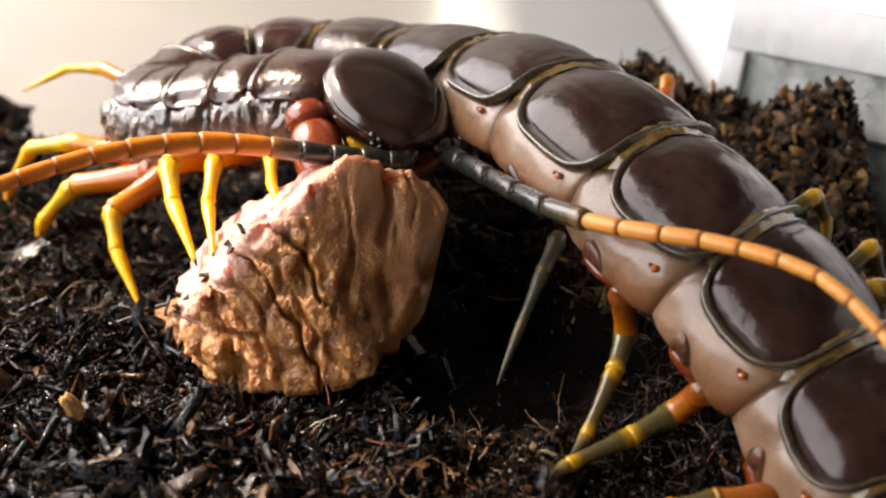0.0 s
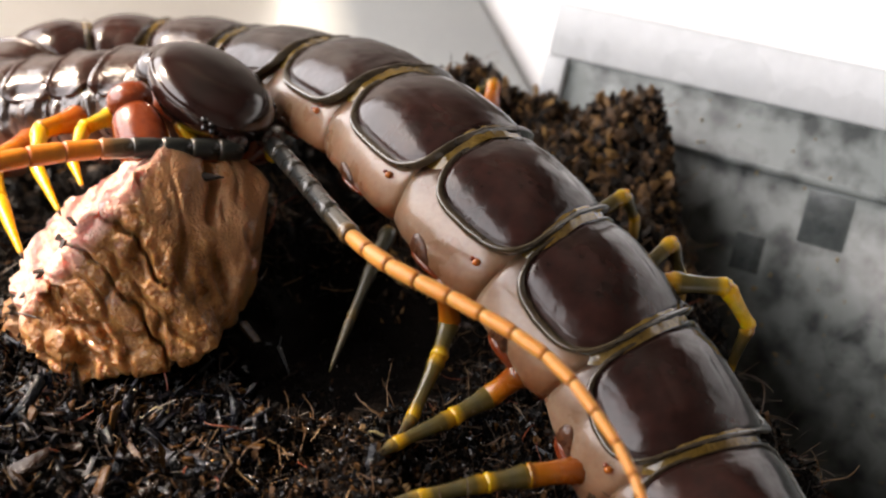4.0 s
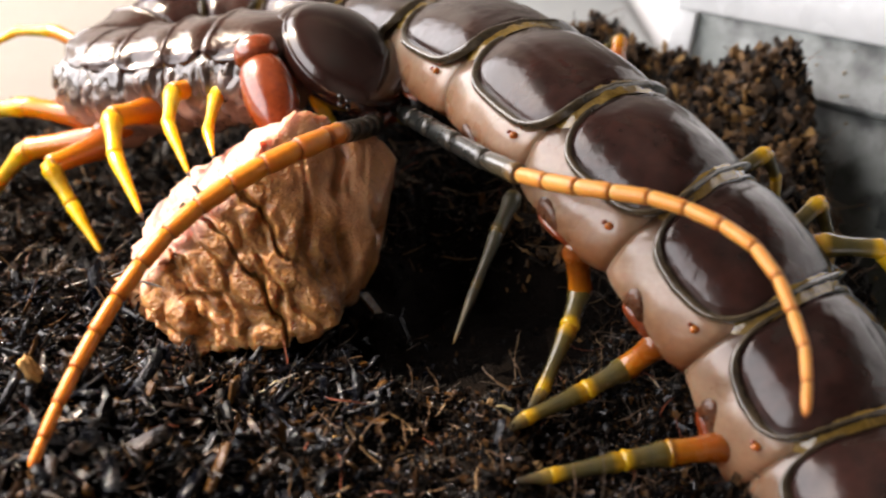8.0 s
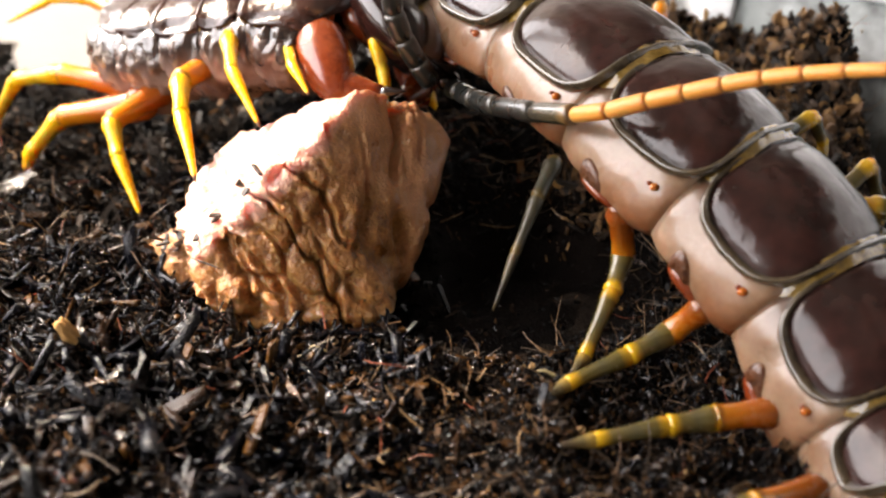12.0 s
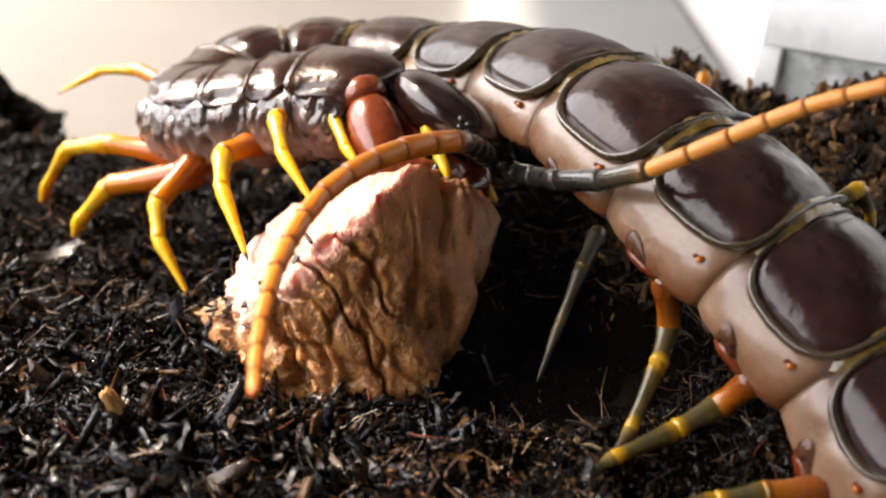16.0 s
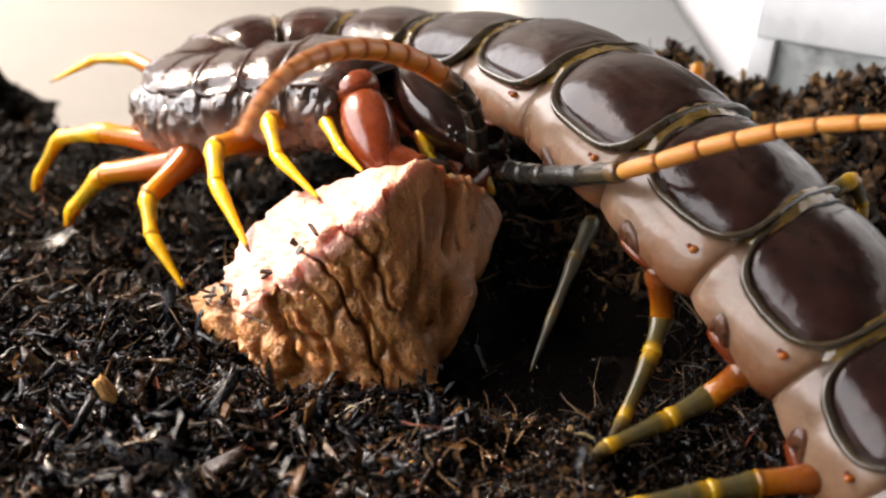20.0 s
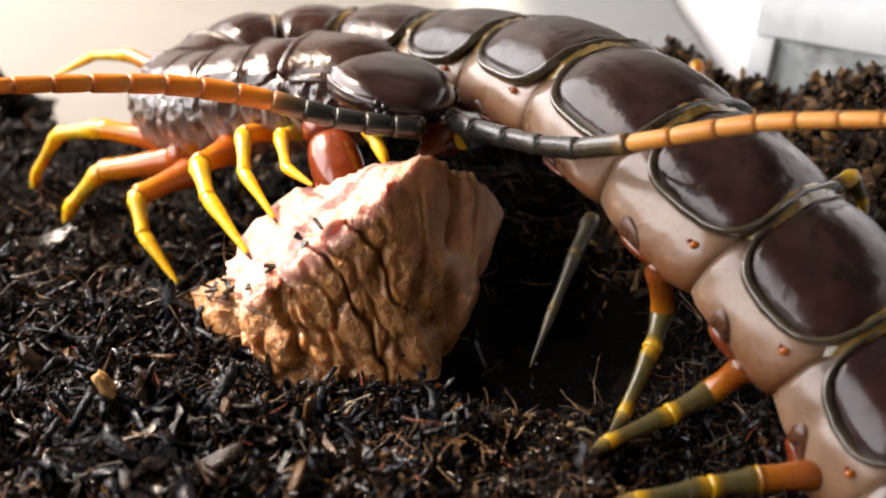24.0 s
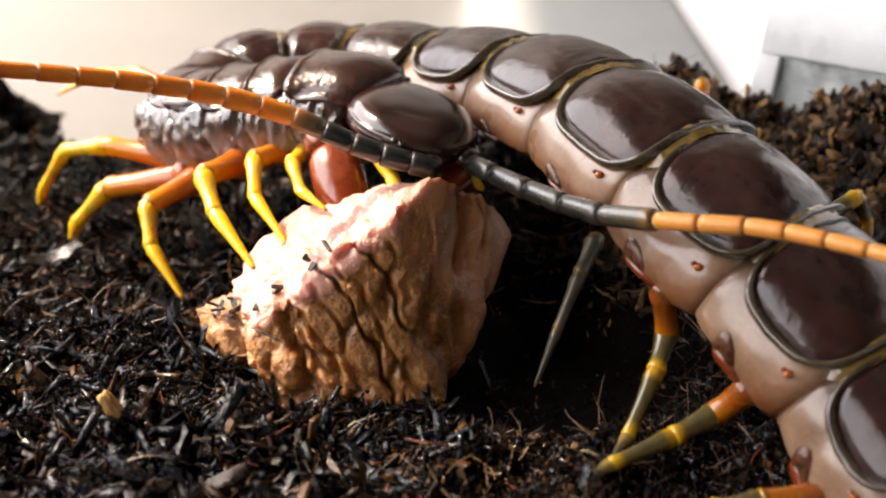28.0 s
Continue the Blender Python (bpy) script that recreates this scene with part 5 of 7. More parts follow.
    walk(meat, [
        (0, place(-11.38, 117.28, 14.48, -3.32, -6.41, -7.64)),
        (1, place(-10.99, 116.15, 14.16, -1.33, -4.89, -8.06)),
        (2, place(-12.73, 117.09, 15.16, -4.73, -10.94, -8.29)),
        (2.5, place(-11.53, 117.34, 14.67, -5.06, -8.02, -5.73)),
        (3, place(-12.77, 117.08, 15.6, -5.62, -11.6, -6.91)),
        (4, place(-12.44, 117.42, 15.34, -3.39, -11.76, -2.7)),
        (6.5, place(-9.65, 118.01, 13.25, -2.35, -1.82, -3.22)),
        (7, place(-10.42, 118.52, 13.76, -3.97, -4.5, -3.24)),
        (7.5, place(-12.12, 119.3, 14.34, -4.97, -9.87, -3.17)),
        (8, place(-11.81, 118.47, 14.45, -4.15, -8.57, -3.26)),
        (8.5, place(-11.28, 118.26, 14.24, -4.35, -7.5, -3.46)),
        (9, place(-11.12, 117.99, 14.39, -3.69, -6.77, -3.41)),
        (9.5, place(-11.18, 117.85, 14.49, -4.06, -7.2, -3.18)),
        (10, place(-10.72, 117.67, 14.16, -3.15, -5.61, -3.62)),
        (10.5, place(-10.1, 117.51, 13.58, -1.48, -3.27, -1.96)),
        (11, place(-10.04, 116.71, 13.83, 0.32, -4.07, -0.83)),
        (12, place(-10.06, 117.25, 13.47, 1.29, -3.21, 0.4)),
        (12.5, place(-10.01, 117.17, 13.52, 1.34, -3.43, 0.56)),
        (13, place(-9.93, 116.92, 13.6, 1.2, -3.03, 0.3)),
        (13.5, place(-9.85, 116.51, 13.68, 0.76, -2.92, 0.28)),
        (15.5, place(-9.45, 117.42, 13.15, -0.65, -1.75, -0.62)),
        (16, place(-9.51, 117.24, 13.17, -0.73, -1.56, -0.56)),
        (17, place(-9.12, 116.94, 13.09, -0.05, -0.26, -0.2)),
        (18, place(-9, 117, 13, 0, 0, 0)),
        (19, place(-8.91, 116.94, 12.99, 0.13, 0.48, 0.26)),
        (20, place(-8.66, 116.98, 12.85, 0.09, 1.41, 0.32)),
        (21, place(-8.08, 116.85, 12.59, -0.07, 2.92, 0.69)),
        (21.5, place(-8.07, 116.94, 12.53, -0.12, 3.13, 0.29)),
        (23.5, place(-8.26, 116.99, 12.86, -0.1, 2.19, 1.64)),
        (24, place(-8.37, 117.48, 12.71, -0.64, 1.97, 1.21)),
        (24.5, place(-8.35, 117.38, 12.77, -0.23, 1.92, 1.26)),
        (25, place(-8.29, 117.19, 12.77, 0.04, 2.35, 1.58)),
        (26, place(-8.21, 117.67, 12.4, -0.01, 2.7, 1.5)),
        (27, place(-8.08, 117.41, 12.47, 0.05, 2.93, 1.5)),
        (28, place(-8.07, 116.94, 12.7, 0.54, 3.09, 1.82)),
    ])
    bend(near_path, 0, (-3.6, 124.1, 20.6), (-11.4, 121.6, 22.1), (-19.1, 119.0, 23.9), (-26.5, 115.5, 25.1), (-33.6, 110.7, 25.1), (-40.1, 105.2, 24.2), (-46.2, 99.3, 23.0), (-52.6, 94.4, 21.5))
    bend(far_path, 0, (0.0, 126.9, 20.9), (3.7, 118.7, 21.7), (7.0, 110.4, 22.7), (10.2, 102.3, 24.0), (14.9, 95.7, 25.3), (22.0, 91.0, 26.1), (28.5, 85.5, 25.8), (32.6, 78.6, 23.1))
    bend(near_path, 0.6, (-4.0, 123.7, 20.2), (-10.9, 120.0, 22.6), (-16.6, 115.2, 24.8), (-21.4, 108.8, 26.7), (-25.0, 101.2, 28.2), (-27.6, 93.2, 29.6), (-29.1, 84.9, 31.0), (-29.7, 76.4, 32.4))
    bend(far_path, 0.6, (-0.2, 126.2, 20.4), (4.0, 118.0, 20.7), (7.8, 109.7, 21.5), (11.2, 101.6, 23.1), (15.4, 94.7, 24.9), (21.9, 89.1, 25.6), (26.9, 82.3, 24.9), (29.5, 74.4, 22.6))
    bend(near_path, 1, (-3.5, 123.4, 20.4), (-11.3, 121.3, 22.1), (-19.0, 118.8, 23.5), (-26.5, 115.2, 24.3), (-33.5, 110.2, 23.9), (-39.7, 104.5, 22.4), (-45.2, 98.2, 20.4), (-51.0, 92.9, 18.1))
    bend(far_path, 1, (0.4, 125.8, 20.7), (3.9, 117.6, 20.4), (7.2, 109.4, 20.8), (10.4, 101.3, 21.8), (15.0, 94.7, 22.9), (22.1, 89.8, 23.3), (28.0, 83.8, 22.2), (30.4, 76.6, 18.6))
    bend(near_path, 1.2, (-3.7, 123.5, 24.2), (-9.8, 123.2, 28.8), (-16.3, 122.4, 32.8), (-23.3, 120.1, 36.1), (-30.4, 116.6, 39.3), (-37.4, 112.6, 42.2), (-44.2, 108.2, 45.1), (-51.4, 105.8, 47.7))
    bend(far_path, 1.2, (-0.2, 126.5, 23.6), (3.8, 118.5, 23.6), (7.6, 110.4, 24.1), (10.9, 102.6, 25.9), (14.5, 95.4, 28.6), (20.4, 89.6, 30.9), (25.5, 83.3, 33.6), (29.6, 76.4, 36.5))
    bend(near_path, 1.5, (-4.5, 123.5, 22.8), (-11.1, 120.0, 22.2), (-16.9, 115.4, 21.2), (-22.2, 109.4, 20.2), (-26.5, 102.1, 19.2), (-29.4, 94.1, 18.0), (-30.9, 85.8, 16.9), (-31.5, 77.3, 16.3))
    bend(far_path, 1.5, (-0.9, 126.4, 22.4), (3.1, 118.3, 22.2), (6.8, 110.0, 22.4), (10.1, 101.9, 23.2), (14.7, 95.2, 24.3), (21.7, 90.2, 24.4), (27.1, 83.9, 22.4), (30.3, 76.8, 19.0))
    bend(near_path, 1.8, (-5.4, 123.6, 21.4), (-11.0, 120.5, 26.3), (-15.7, 115.7, 30.1), (-19.6, 109.2, 32.9), (-22.5, 101.4, 35.0), (-24.3, 93.1, 36.2), (-24.9, 84.6, 37.0), (-24.8, 76.1, 37.9))
    bend(far_path, 1.8, (-1.7, 126.3, 21.2), (1.4, 117.7, 20.6), (4.3, 109.0, 20.4), (6.9, 100.5, 20.8), (10.2, 92.9, 21.2), (16.0, 86.6, 20.2), (20.0, 79.3, 18.4), (21.0, 71.3, 15.6))
    bend(near_path, 2, (-3.8, 124.1, 21.5), (-10.3, 121.2, 26.1), (-16.1, 116.8, 30.2), (-20.9, 110.8, 33.5), (-24.6, 103.4, 35.8), (-27.2, 95.4, 37.2), (-28.7, 87.0, 38.0), (-29.2, 78.5, 38.9))
    bend(far_path, 2, (-0.5, 127.3, 21.8), (3.5, 119.2, 23.1), (7.0, 110.7, 24.5), (10.4, 102.6, 26.1), (15.2, 96.2, 28.1), (22.3, 91.8, 29.6), (28.9, 86.4, 29.9), (32.8, 79.4, 27.0))
    bend(near_path, 2.4, (-2.9, 125.1, 20.2), (-9.8, 120.2, 19.8), (-15.9, 114.4, 19.7), (-20.9, 107.6, 19.2), (-24.5, 99.9, 18.5), (-27.2, 91.7, 18.1), (-28.9, 83.4, 18.2), (-29.5, 74.8, 18.7))
    bend(far_path, 2.4, (0.2, 128.4, 20.8), (4.0, 118.0, 22.1), (7.6, 109.5, 23.1), (10.8, 101.7, 24.4), (15.1, 94.9, 26.0), (21.9, 89.7, 27.0), (27.4, 83.4, 26.2), (30.3, 75.8, 23.4))
    bend(near_path, 2.7, (-3.9, 123.0, 21.4), (-10.5, 118.6, 21.7), (-16.0, 112.9, 22.3), (-20.4, 106.1, 23.0), (-23.6, 98.2, 23.6), (-25.8, 89.9, 24.3), (-26.8, 81.4, 25.2), (-27.0, 73.0, 26.5))
    bend(far_path, 2.7, (-0.6, 126.2, 21.0), (3.3, 117.4, 21.4), (6.8, 108.7, 22.0), (9.9, 100.2, 22.9), (14.1, 93.2, 23.5), (20.7, 87.7, 22.7), (25.5, 81.2, 20.2), (27.8, 73.9, 16.5))
    bend(near_path, 3, (-4.8, 121.0, 22.7), (-11.4, 120.3, 27.3), (-17.4, 119.5, 32.6), (-23.4, 118.1, 38.2), (-29.2, 115.7, 44.1), (-35.3, 112.7, 49.3), (-41.2, 109.2, 54.4), (-47.7, 108.5, 59.1))
    bend(far_path, 3, (-1.4, 124.0, 21.5), (1.9, 115.4, 21.4), (4.7, 106.7, 21.6), (7.5, 98.3, 22.0), (11.4, 91.1, 22.2), (17.7, 85.4, 20.8), (23.0, 79.0, 18.7), (26.9, 72.0, 15.8))
    bend(near_path, 3.3, (-7.2, 118.5, 21.2), (-11.7, 114.1, 23.7), (-14.6, 108.3, 26.6), (-17.0, 101.2, 28.9), (-19.2, 93.2, 31.3), (-20.6, 85.1, 33.5), (-21.2, 76.9, 35.9), (-21.3, 68.7, 38.4))
    bend(far_path, 3.3, (-3.0, 120.2, 20.9), (0.4, 111.6, 20.6), (3.7, 103.0, 20.8), (6.5, 94.6, 21.6), (8.8, 86.5, 23.1), (13.3, 79.2, 22.9), (16.3, 71.2, 22.4), (17.7, 62.8, 21.9))
    bend(near_path, 3.6, (-5.0, 118.3, 23.3), (-12.8, 117.4, 27.2), (-20.4, 116.4, 31.7), (-28.1, 114.2, 35.0), (-35.5, 111.0, 37.7), (-42.7, 107.3, 40.5), (-49.6, 103.1, 43.3), (-55.2, 102.7, 44.7))
    bend(far_path, 3.6, (-1.1, 120.7, 23.4), (1.7, 112.0, 23.0), (4.0, 102.9, 22.8), (6.4, 94.4, 23.1), (10.0, 86.9, 23.6), (16.1, 81.0, 22.7), (21.5, 74.6, 20.9), (25.5, 67.5, 18.3))
    bend(near_path, 4, (-4.4, 122.1, 22.3), (-12.5, 118.9, 23.4), (-20.5, 115.3, 24.0), (-28.2, 111.2, 23.7), (-35.4, 106.6, 22.8), (-42.4, 101.7, 22.1), (-49.0, 96.4, 21.5), (-54.5, 94.6, 20.4))
    bend(far_path, 4, (-1.2, 125.4, 22.1), (1.6, 115.2, 22.7), (4.1, 104.9, 23.3), (6.4, 95.6, 23.9), (9.6, 87.9, 24.4), (15.7, 82.0, 23.6), (21.3, 75.6, 22.3), (24.9, 68.4, 19.5))
    bend(near_path, 4.2, (-4.4, 121.6, 22.4), (-12.4, 118.5, 23.0), (-20.0, 114.8, 22.8), (-27.1, 110.3, 21.3), (-33.6, 105.1, 19.0), (-39.8, 99.6, 16.9), (-45.7, 93.7, 15.0), (-52.4, 90.6, 11.9))
    bend(far_path, 4.2, (-1.2, 124.8, 22.2), (2.1, 114.8, 22.5), (5.0, 104.8, 23.3), (7.9, 95.8, 24.2), (11.5, 88.3, 25.5), (18.0, 82.7, 25.5), (23.6, 76.4, 24.5), (24.9, 69.1, 20.8))
    bend(near_path, 4.5, (-4.5, 120.7, 22.5), (-11.7, 119.4, 26.3), (-18.9, 117.8, 30.1), (-26.4, 115.2, 32.9), (-34.0, 111.4, 33.9), (-41.2, 106.9, 34.0), (-48.2, 101.9, 34.2), (-56.1, 100.7, 33.4))
    bend(far_path, 4.5, (-1.2, 123.9, 22.4), (1.9, 114.4, 22.6), (5.0, 105.0, 23.5), (8.0, 96.4, 24.7), (11.8, 89.1, 26.3), (18.5, 83.7, 27.0), (24.2, 77.6, 26.4), (25.3, 70.3, 22.4))
    bend(near_path, 5.5, (-3.0, 121.3, 21.3), (-10.5, 119.4, 24.4), (-18.0, 116.4, 25.7), (-25.0, 112.0, 24.5), (-31.0, 106.6, 21.8), (-36.7, 100.8, 19.0), (-42.1, 94.7, 16.4), (-48.1, 90.6, 13.1))
    bend(far_path, 5.5, (0.4, 124.4, 21.4), (4.0, 115.2, 22.8), (7.4, 106.0, 24.8), (10.8, 97.5, 27.1), (14.8, 90.6, 29.5), (21.5, 86.1, 32.4), (27.6, 80.4, 33.1), (28.7, 73.2, 28.9))
    bend(near_path, 6.5, (-1.5, 121.8, 20.1), (-7.1, 116.9, 24.0), (-11.2, 110.3, 27.4), (-14.3, 102.7, 29.6), (-16.5, 94.5, 31.0), (-17.9, 86.2, 32.4), (-18.5, 77.8, 33.9), (-18.5, 69.4, 35.6))
    bend(far_path, 6.5, (1.9, 125.0, 20.4), (5.4, 114.3, 23.2), (8.8, 105.9, 25.7), (12.1, 98.2, 28.1), (16.1, 91.6, 31.1), (22.8, 87.4, 34.3), (29.2, 82.1, 36.1), (31.0, 74.9, 32.3))
    bend(near_path, 7, (-1.3, 123.5, 21.3), (-9.0, 120.7, 23.9), (-16.4, 116.8, 24.5), (-23.1, 111.8, 22.7), (-28.1, 105.9, 19.1), (-31.7, 99.4, 14.8), (-35.1, 92.7, 10.8), (-38.7, 86.7, 6.4))
    bend(far_path, 7, (1.6, 127.1, 21.0), (5.3, 115.0, 24.1), (8.8, 106.6, 26.7), (12.3, 99.3, 29.3), (16.3, 93.0, 32.9), (22.7, 89.3, 37.2), (29.1, 84.5, 40.0), (30.2, 77.4, 36.2))
    bend(near_path, 7.5, (-3.4, 125.6, 19.9), (-5.5, 116.7, 22.6), (-7.2, 107.6, 25.2), (-13.0, 101.5, 25.0), (-18.2, 94.9, 23.1), (-21.7, 87.4, 20.9), (-23.2, 79.3, 18.7), (-23.1, 70.9, 17.0))
    bend(far_path, 7.5, (-0.3, 129.0, 20.1), (3.4, 119.0, 21.2), (6.8, 108.9, 22.8), (10.1, 100.0, 24.7), (14.3, 93.2, 26.7), (20.9, 87.8, 27.1), (25.5, 81.2, 24.7), (25.9, 73.9, 20.5))
    bend(near_path, 8, (-2.7, 126.8, 19.6), (-5.1, 117.8, 22.0), (-7.2, 108.8, 24.4), (-13.7, 103.5, 22.8), (-19.7, 98.5, 19.6), (-24.0, 92.6, 15.1), (-27.0, 86.2, 10.2), (-29.1, 79.6, 5.2))
    bend(far_path, 8, (0.4, 130.1, 19.9), (3.9, 117.9, 22.0), (7.3, 109.1, 22.9), (10.6, 101.4, 24.0), (15.0, 94.7, 25.6), (21.9, 89.7, 26.3), (27.4, 83.4, 24.9), (29.0, 76.1, 21.0))
    bend(near_path, 8.5, (-2.3, 126.1, 19.3), (-4.8, 117.6, 21.4), (-6.8, 109.0, 23.6), (-13.3, 103.8, 22.3), (-19.4, 98.6, 19.3), (-23.4, 92.6, 14.8), (-25.2, 86.1, 9.6), (-25.7, 79.3, 4.4))
    bend(far_path, 8.5, (0.9, 129.3, 19.0), (4.0, 118.5, 20.6), (7.0, 109.7, 21.8), (10.1, 101.7, 23.1), (14.6, 95.0, 24.6), (21.5, 89.9, 25.0), (26.5, 83.4, 22.9), (27.3, 76.0, 18.9))
    bend(near_path, 9, (-0.5, 126.5, 20.9), (-5.1, 122.8, 26.5), (-10.0, 116.3, 28.5), (-12.9, 108.2, 28.3), (-13.3, 99.7, 27.4), (-12.5, 91.2, 27.0), (-11.2, 82.8, 27.1), (-9.7, 74.3, 27.8))
    bend(far_path, 9, (1.6, 130.5, 19.8), (4.7, 116.1, 22.9), (7.8, 109.2, 24.1), (11.0, 102.2, 25.5), (15.5, 96.4, 26.8), (22.6, 91.7, 28.2), (28.9, 86.0, 28.0), (33.4, 79.1, 25.8))
    bend(near_path, 9.5, (-0.1, 126.0, 20.2), (-4.6, 121.8, 25.8), (-8.3, 115.9, 30.1), (-11.5, 108.5, 32.5), (-13.4, 100.2, 33.2), (-13.9, 91.6, 33.3), (-13.7, 83.0, 33.7), (-12.9, 74.5, 34.4))
    bend(far_path, 9.5, (2.1, 129.7, 18.8), (4.5, 117.0, 21.1), (7.3, 109.4, 22.5), (10.6, 102.6, 24.5), (15.1, 96.3, 26.7), (22.2, 92.1, 29.1), (29.0, 87.4, 31.0), (35.5, 81.8, 32.4))
    bend(near_path, 10, (0.5, 125.6, 20.1), (-3.8, 121.3, 25.2), (-6.5, 115.6, 30.0), (-9.2, 108.5, 33.3), (-11.5, 100.4, 35.1), (-12.8, 92.0, 36.0), (-13.2, 83.5, 36.8), (-13.2, 74.9, 37.7))
    bend(far_path, 10, (2.9, 129.2, 18.6), (5.8, 113.7, 22.1), (9.2, 107.5, 23.4), (12.5, 101.1, 25.6), (17.3, 96.8, 27.7), (24.3, 92.9, 30.9), (31.0, 88.2, 33.4), (37.4, 82.7, 34.9))
    bend(near_path, 10.5, (0.3, 126.1, 20.0), (-5.5, 124.2, 25.5), (-11.8, 120.6, 29.0), (-17.8, 114.8, 29.0), (-22.3, 107.7, 27.5), (-24.9, 99.9, 25.1), (-25.9, 91.8, 22.7), (-25.8, 83.5, 20.6))
    bend(far_path, 10.5, (2.5, 129.6, 18.0), (5.2, 115.4, 21.0), (8.4, 108.4, 22.5), (11.5, 101.4, 24.8), (16.3, 96.7, 27.3), (23.3, 92.8, 30.4), (30.1, 88.1, 32.6), (36.4, 82.5, 34.1))
    bend(near_path, 11, (-0.1, 126.6, 20.0), (-4.3, 122.3, 25.6), (-7.5, 116.1, 30.1), (-10.5, 108.6, 32.1), (-12.5, 100.3, 32.8), (-13.3, 91.8, 33.1), (-13.4, 83.2, 33.6), (-13.0, 74.7, 34.4))
    bend(far_path, 11, (2.0, 129.9, 17.6), (4.8, 116.9, 20.0), (8.1, 109.1, 21.9), (11.6, 101.7, 24.3), (16.2, 96.5, 26.8), (23.2, 92.4, 29.6), (30.0, 87.4, 31.1), (35.6, 81.0, 30.4))
    bend(near_path, 11.5, (-0.5, 127.0, 20.1), (-5.2, 123.4, 25.6), (-9.9, 117.2, 28.0), (-13.8, 109.8, 28.6), (-16.5, 101.6, 28.7), (-18.0, 93.2, 28.5), (-18.5, 84.7, 28.6), (-18.0, 76.1, 28.9))
    bend(far_path, 11.5, (1.7, 130.4, 18.0), (4.7, 116.8, 20.5), (8.0, 109.1, 21.9), (11.4, 101.8, 24.2), (16.1, 96.5, 26.6), (23.2, 92.2, 28.9), (29.9, 87.1, 30.3), (36.2, 81.4, 31.2))
    bend(near_path, 12, (-0.9, 127.4, 20.2), (-4.7, 126.6, 27.2), (-5.4, 126.3, 35.7), (-6.3, 125.6, 44.2), (-7.5, 124.3, 52.6), (-8.6, 122.7, 60.9), (-9.3, 121.4, 66.1), (-9.3, 121.4, 66.1))
    bend(far_path, 12, (1.4, 131.0, 18.5), (5.0, 115.5, 21.8), (9.1, 107.6, 23.9), (12.8, 101.4, 26.0), (17.7, 98.0, 28.6), (24.7, 94.1, 31.7), (31.4, 89.4, 34.0), (37.8, 83.9, 35.7))
    bend(near_path, 12.5, (1.4, 126.5, 22.1), (-3.7, 124.3, 27.6), (-9.9, 119.8, 29.8), (-15.2, 113.3, 29.7), (-19.3, 105.8, 29.0), (-22.1, 97.8, 28.0), (-23.3, 89.4, 26.8), (-23.7, 80.9, 26.0))
    bend(far_path, 12.5, (3.8, 129.9, 20.2), (6.0, 113.7, 24.0), (8.4, 108.3, 25.0), (10.9, 102.3, 26.9), (13.7, 96.2, 29.6), (18.4, 90.5, 33.9), (22.4, 83.9, 37.6), (25.3, 76.5, 40.9))
    bend(near_path, 12.6, (-0.4, 125.8, 20.9), (-6.8, 120.6, 23.3), (-12.9, 114.6, 24.0), (-18.1, 107.8, 22.8), (-21.5, 100.3, 20.2), (-24.3, 92.7, 17.3), (-26.1, 84.9, 14.0), (-26.8, 77.3, 11.1))
    bend(near_path, 13, (1.4, 125.8, 20.8), (-1.4, 118.3, 23.5), (-3.9, 110.5, 25.8), (-10.6, 105.9, 25.2), (-17.2, 101.1, 22.8), (-21.9, 95.3, 18.7), (-23.1, 88.9, 13.2), (-22.4, 82.3, 7.8))
    bend(far_path, 13, (4.0, 129.3, 19.3), (6.7, 112.1, 23.2), (9.9, 106.5, 24.0), (13.1, 100.7, 25.7), (18.3, 97.4, 28.2), (25.3, 93.5, 30.8), (32.1, 88.5, 32.2), (38.4, 82.8, 33.0))
    bend(near_path, 13.1, (0.3, 126.1, 22.3), (-1.8, 121.0, 28.9), (-5.1, 115.6, 34.7), (-9.6, 109.3, 38.4), (-13.6, 101.8, 39.6), (-16.4, 93.7, 39.4), (-17.3, 85.2, 38.3), (-17.1, 77.0, 37.8))
    bend(near_path, 13.3, (0.1, 125.7, 22.7), (-3.0, 120.4, 28.7), (-7.2, 114.4, 33.1), (-11.7, 107.7, 36.1), (-15.9, 100.4, 37.7), (-19.4, 92.5, 38.0), (-21.4, 84.2, 37.2), (-22.5, 75.8, 36.2))
    bend(near_path, 13.5, (1.9, 124.5, 21.1), (0.1, 117.7, 25.0), (-1.4, 110.5, 28.5), (-4.3, 104.8, 33.5), (-8.0, 98.5, 38.0), (-11.2, 91.2, 40.9), (-13.3, 82.9, 41.7), (-13.7, 74.4, 41.5))
    bend(far_path, 13.5, (4.3, 127.7, 18.8), (7.2, 111.2, 23.5), (10.6, 106.2, 25.2), (14.0, 100.8, 27.6), (19.3, 97.9, 30.2), (26.1, 94.2, 33.9), (32.8, 89.8, 36.9), (39.1, 84.7, 39.7))
    bend(near_path, 14.5, (1.4, 124.4, 20.9), (-0.8, 117.4, 24.3), (-3.2, 110.1, 26.8), (-7.7, 103.3, 28.7), (-11.5, 95.7, 28.8), (-13.3, 87.4, 28.2), (-13.7, 78.8, 27.8), (-13.3, 70.3, 28.1))
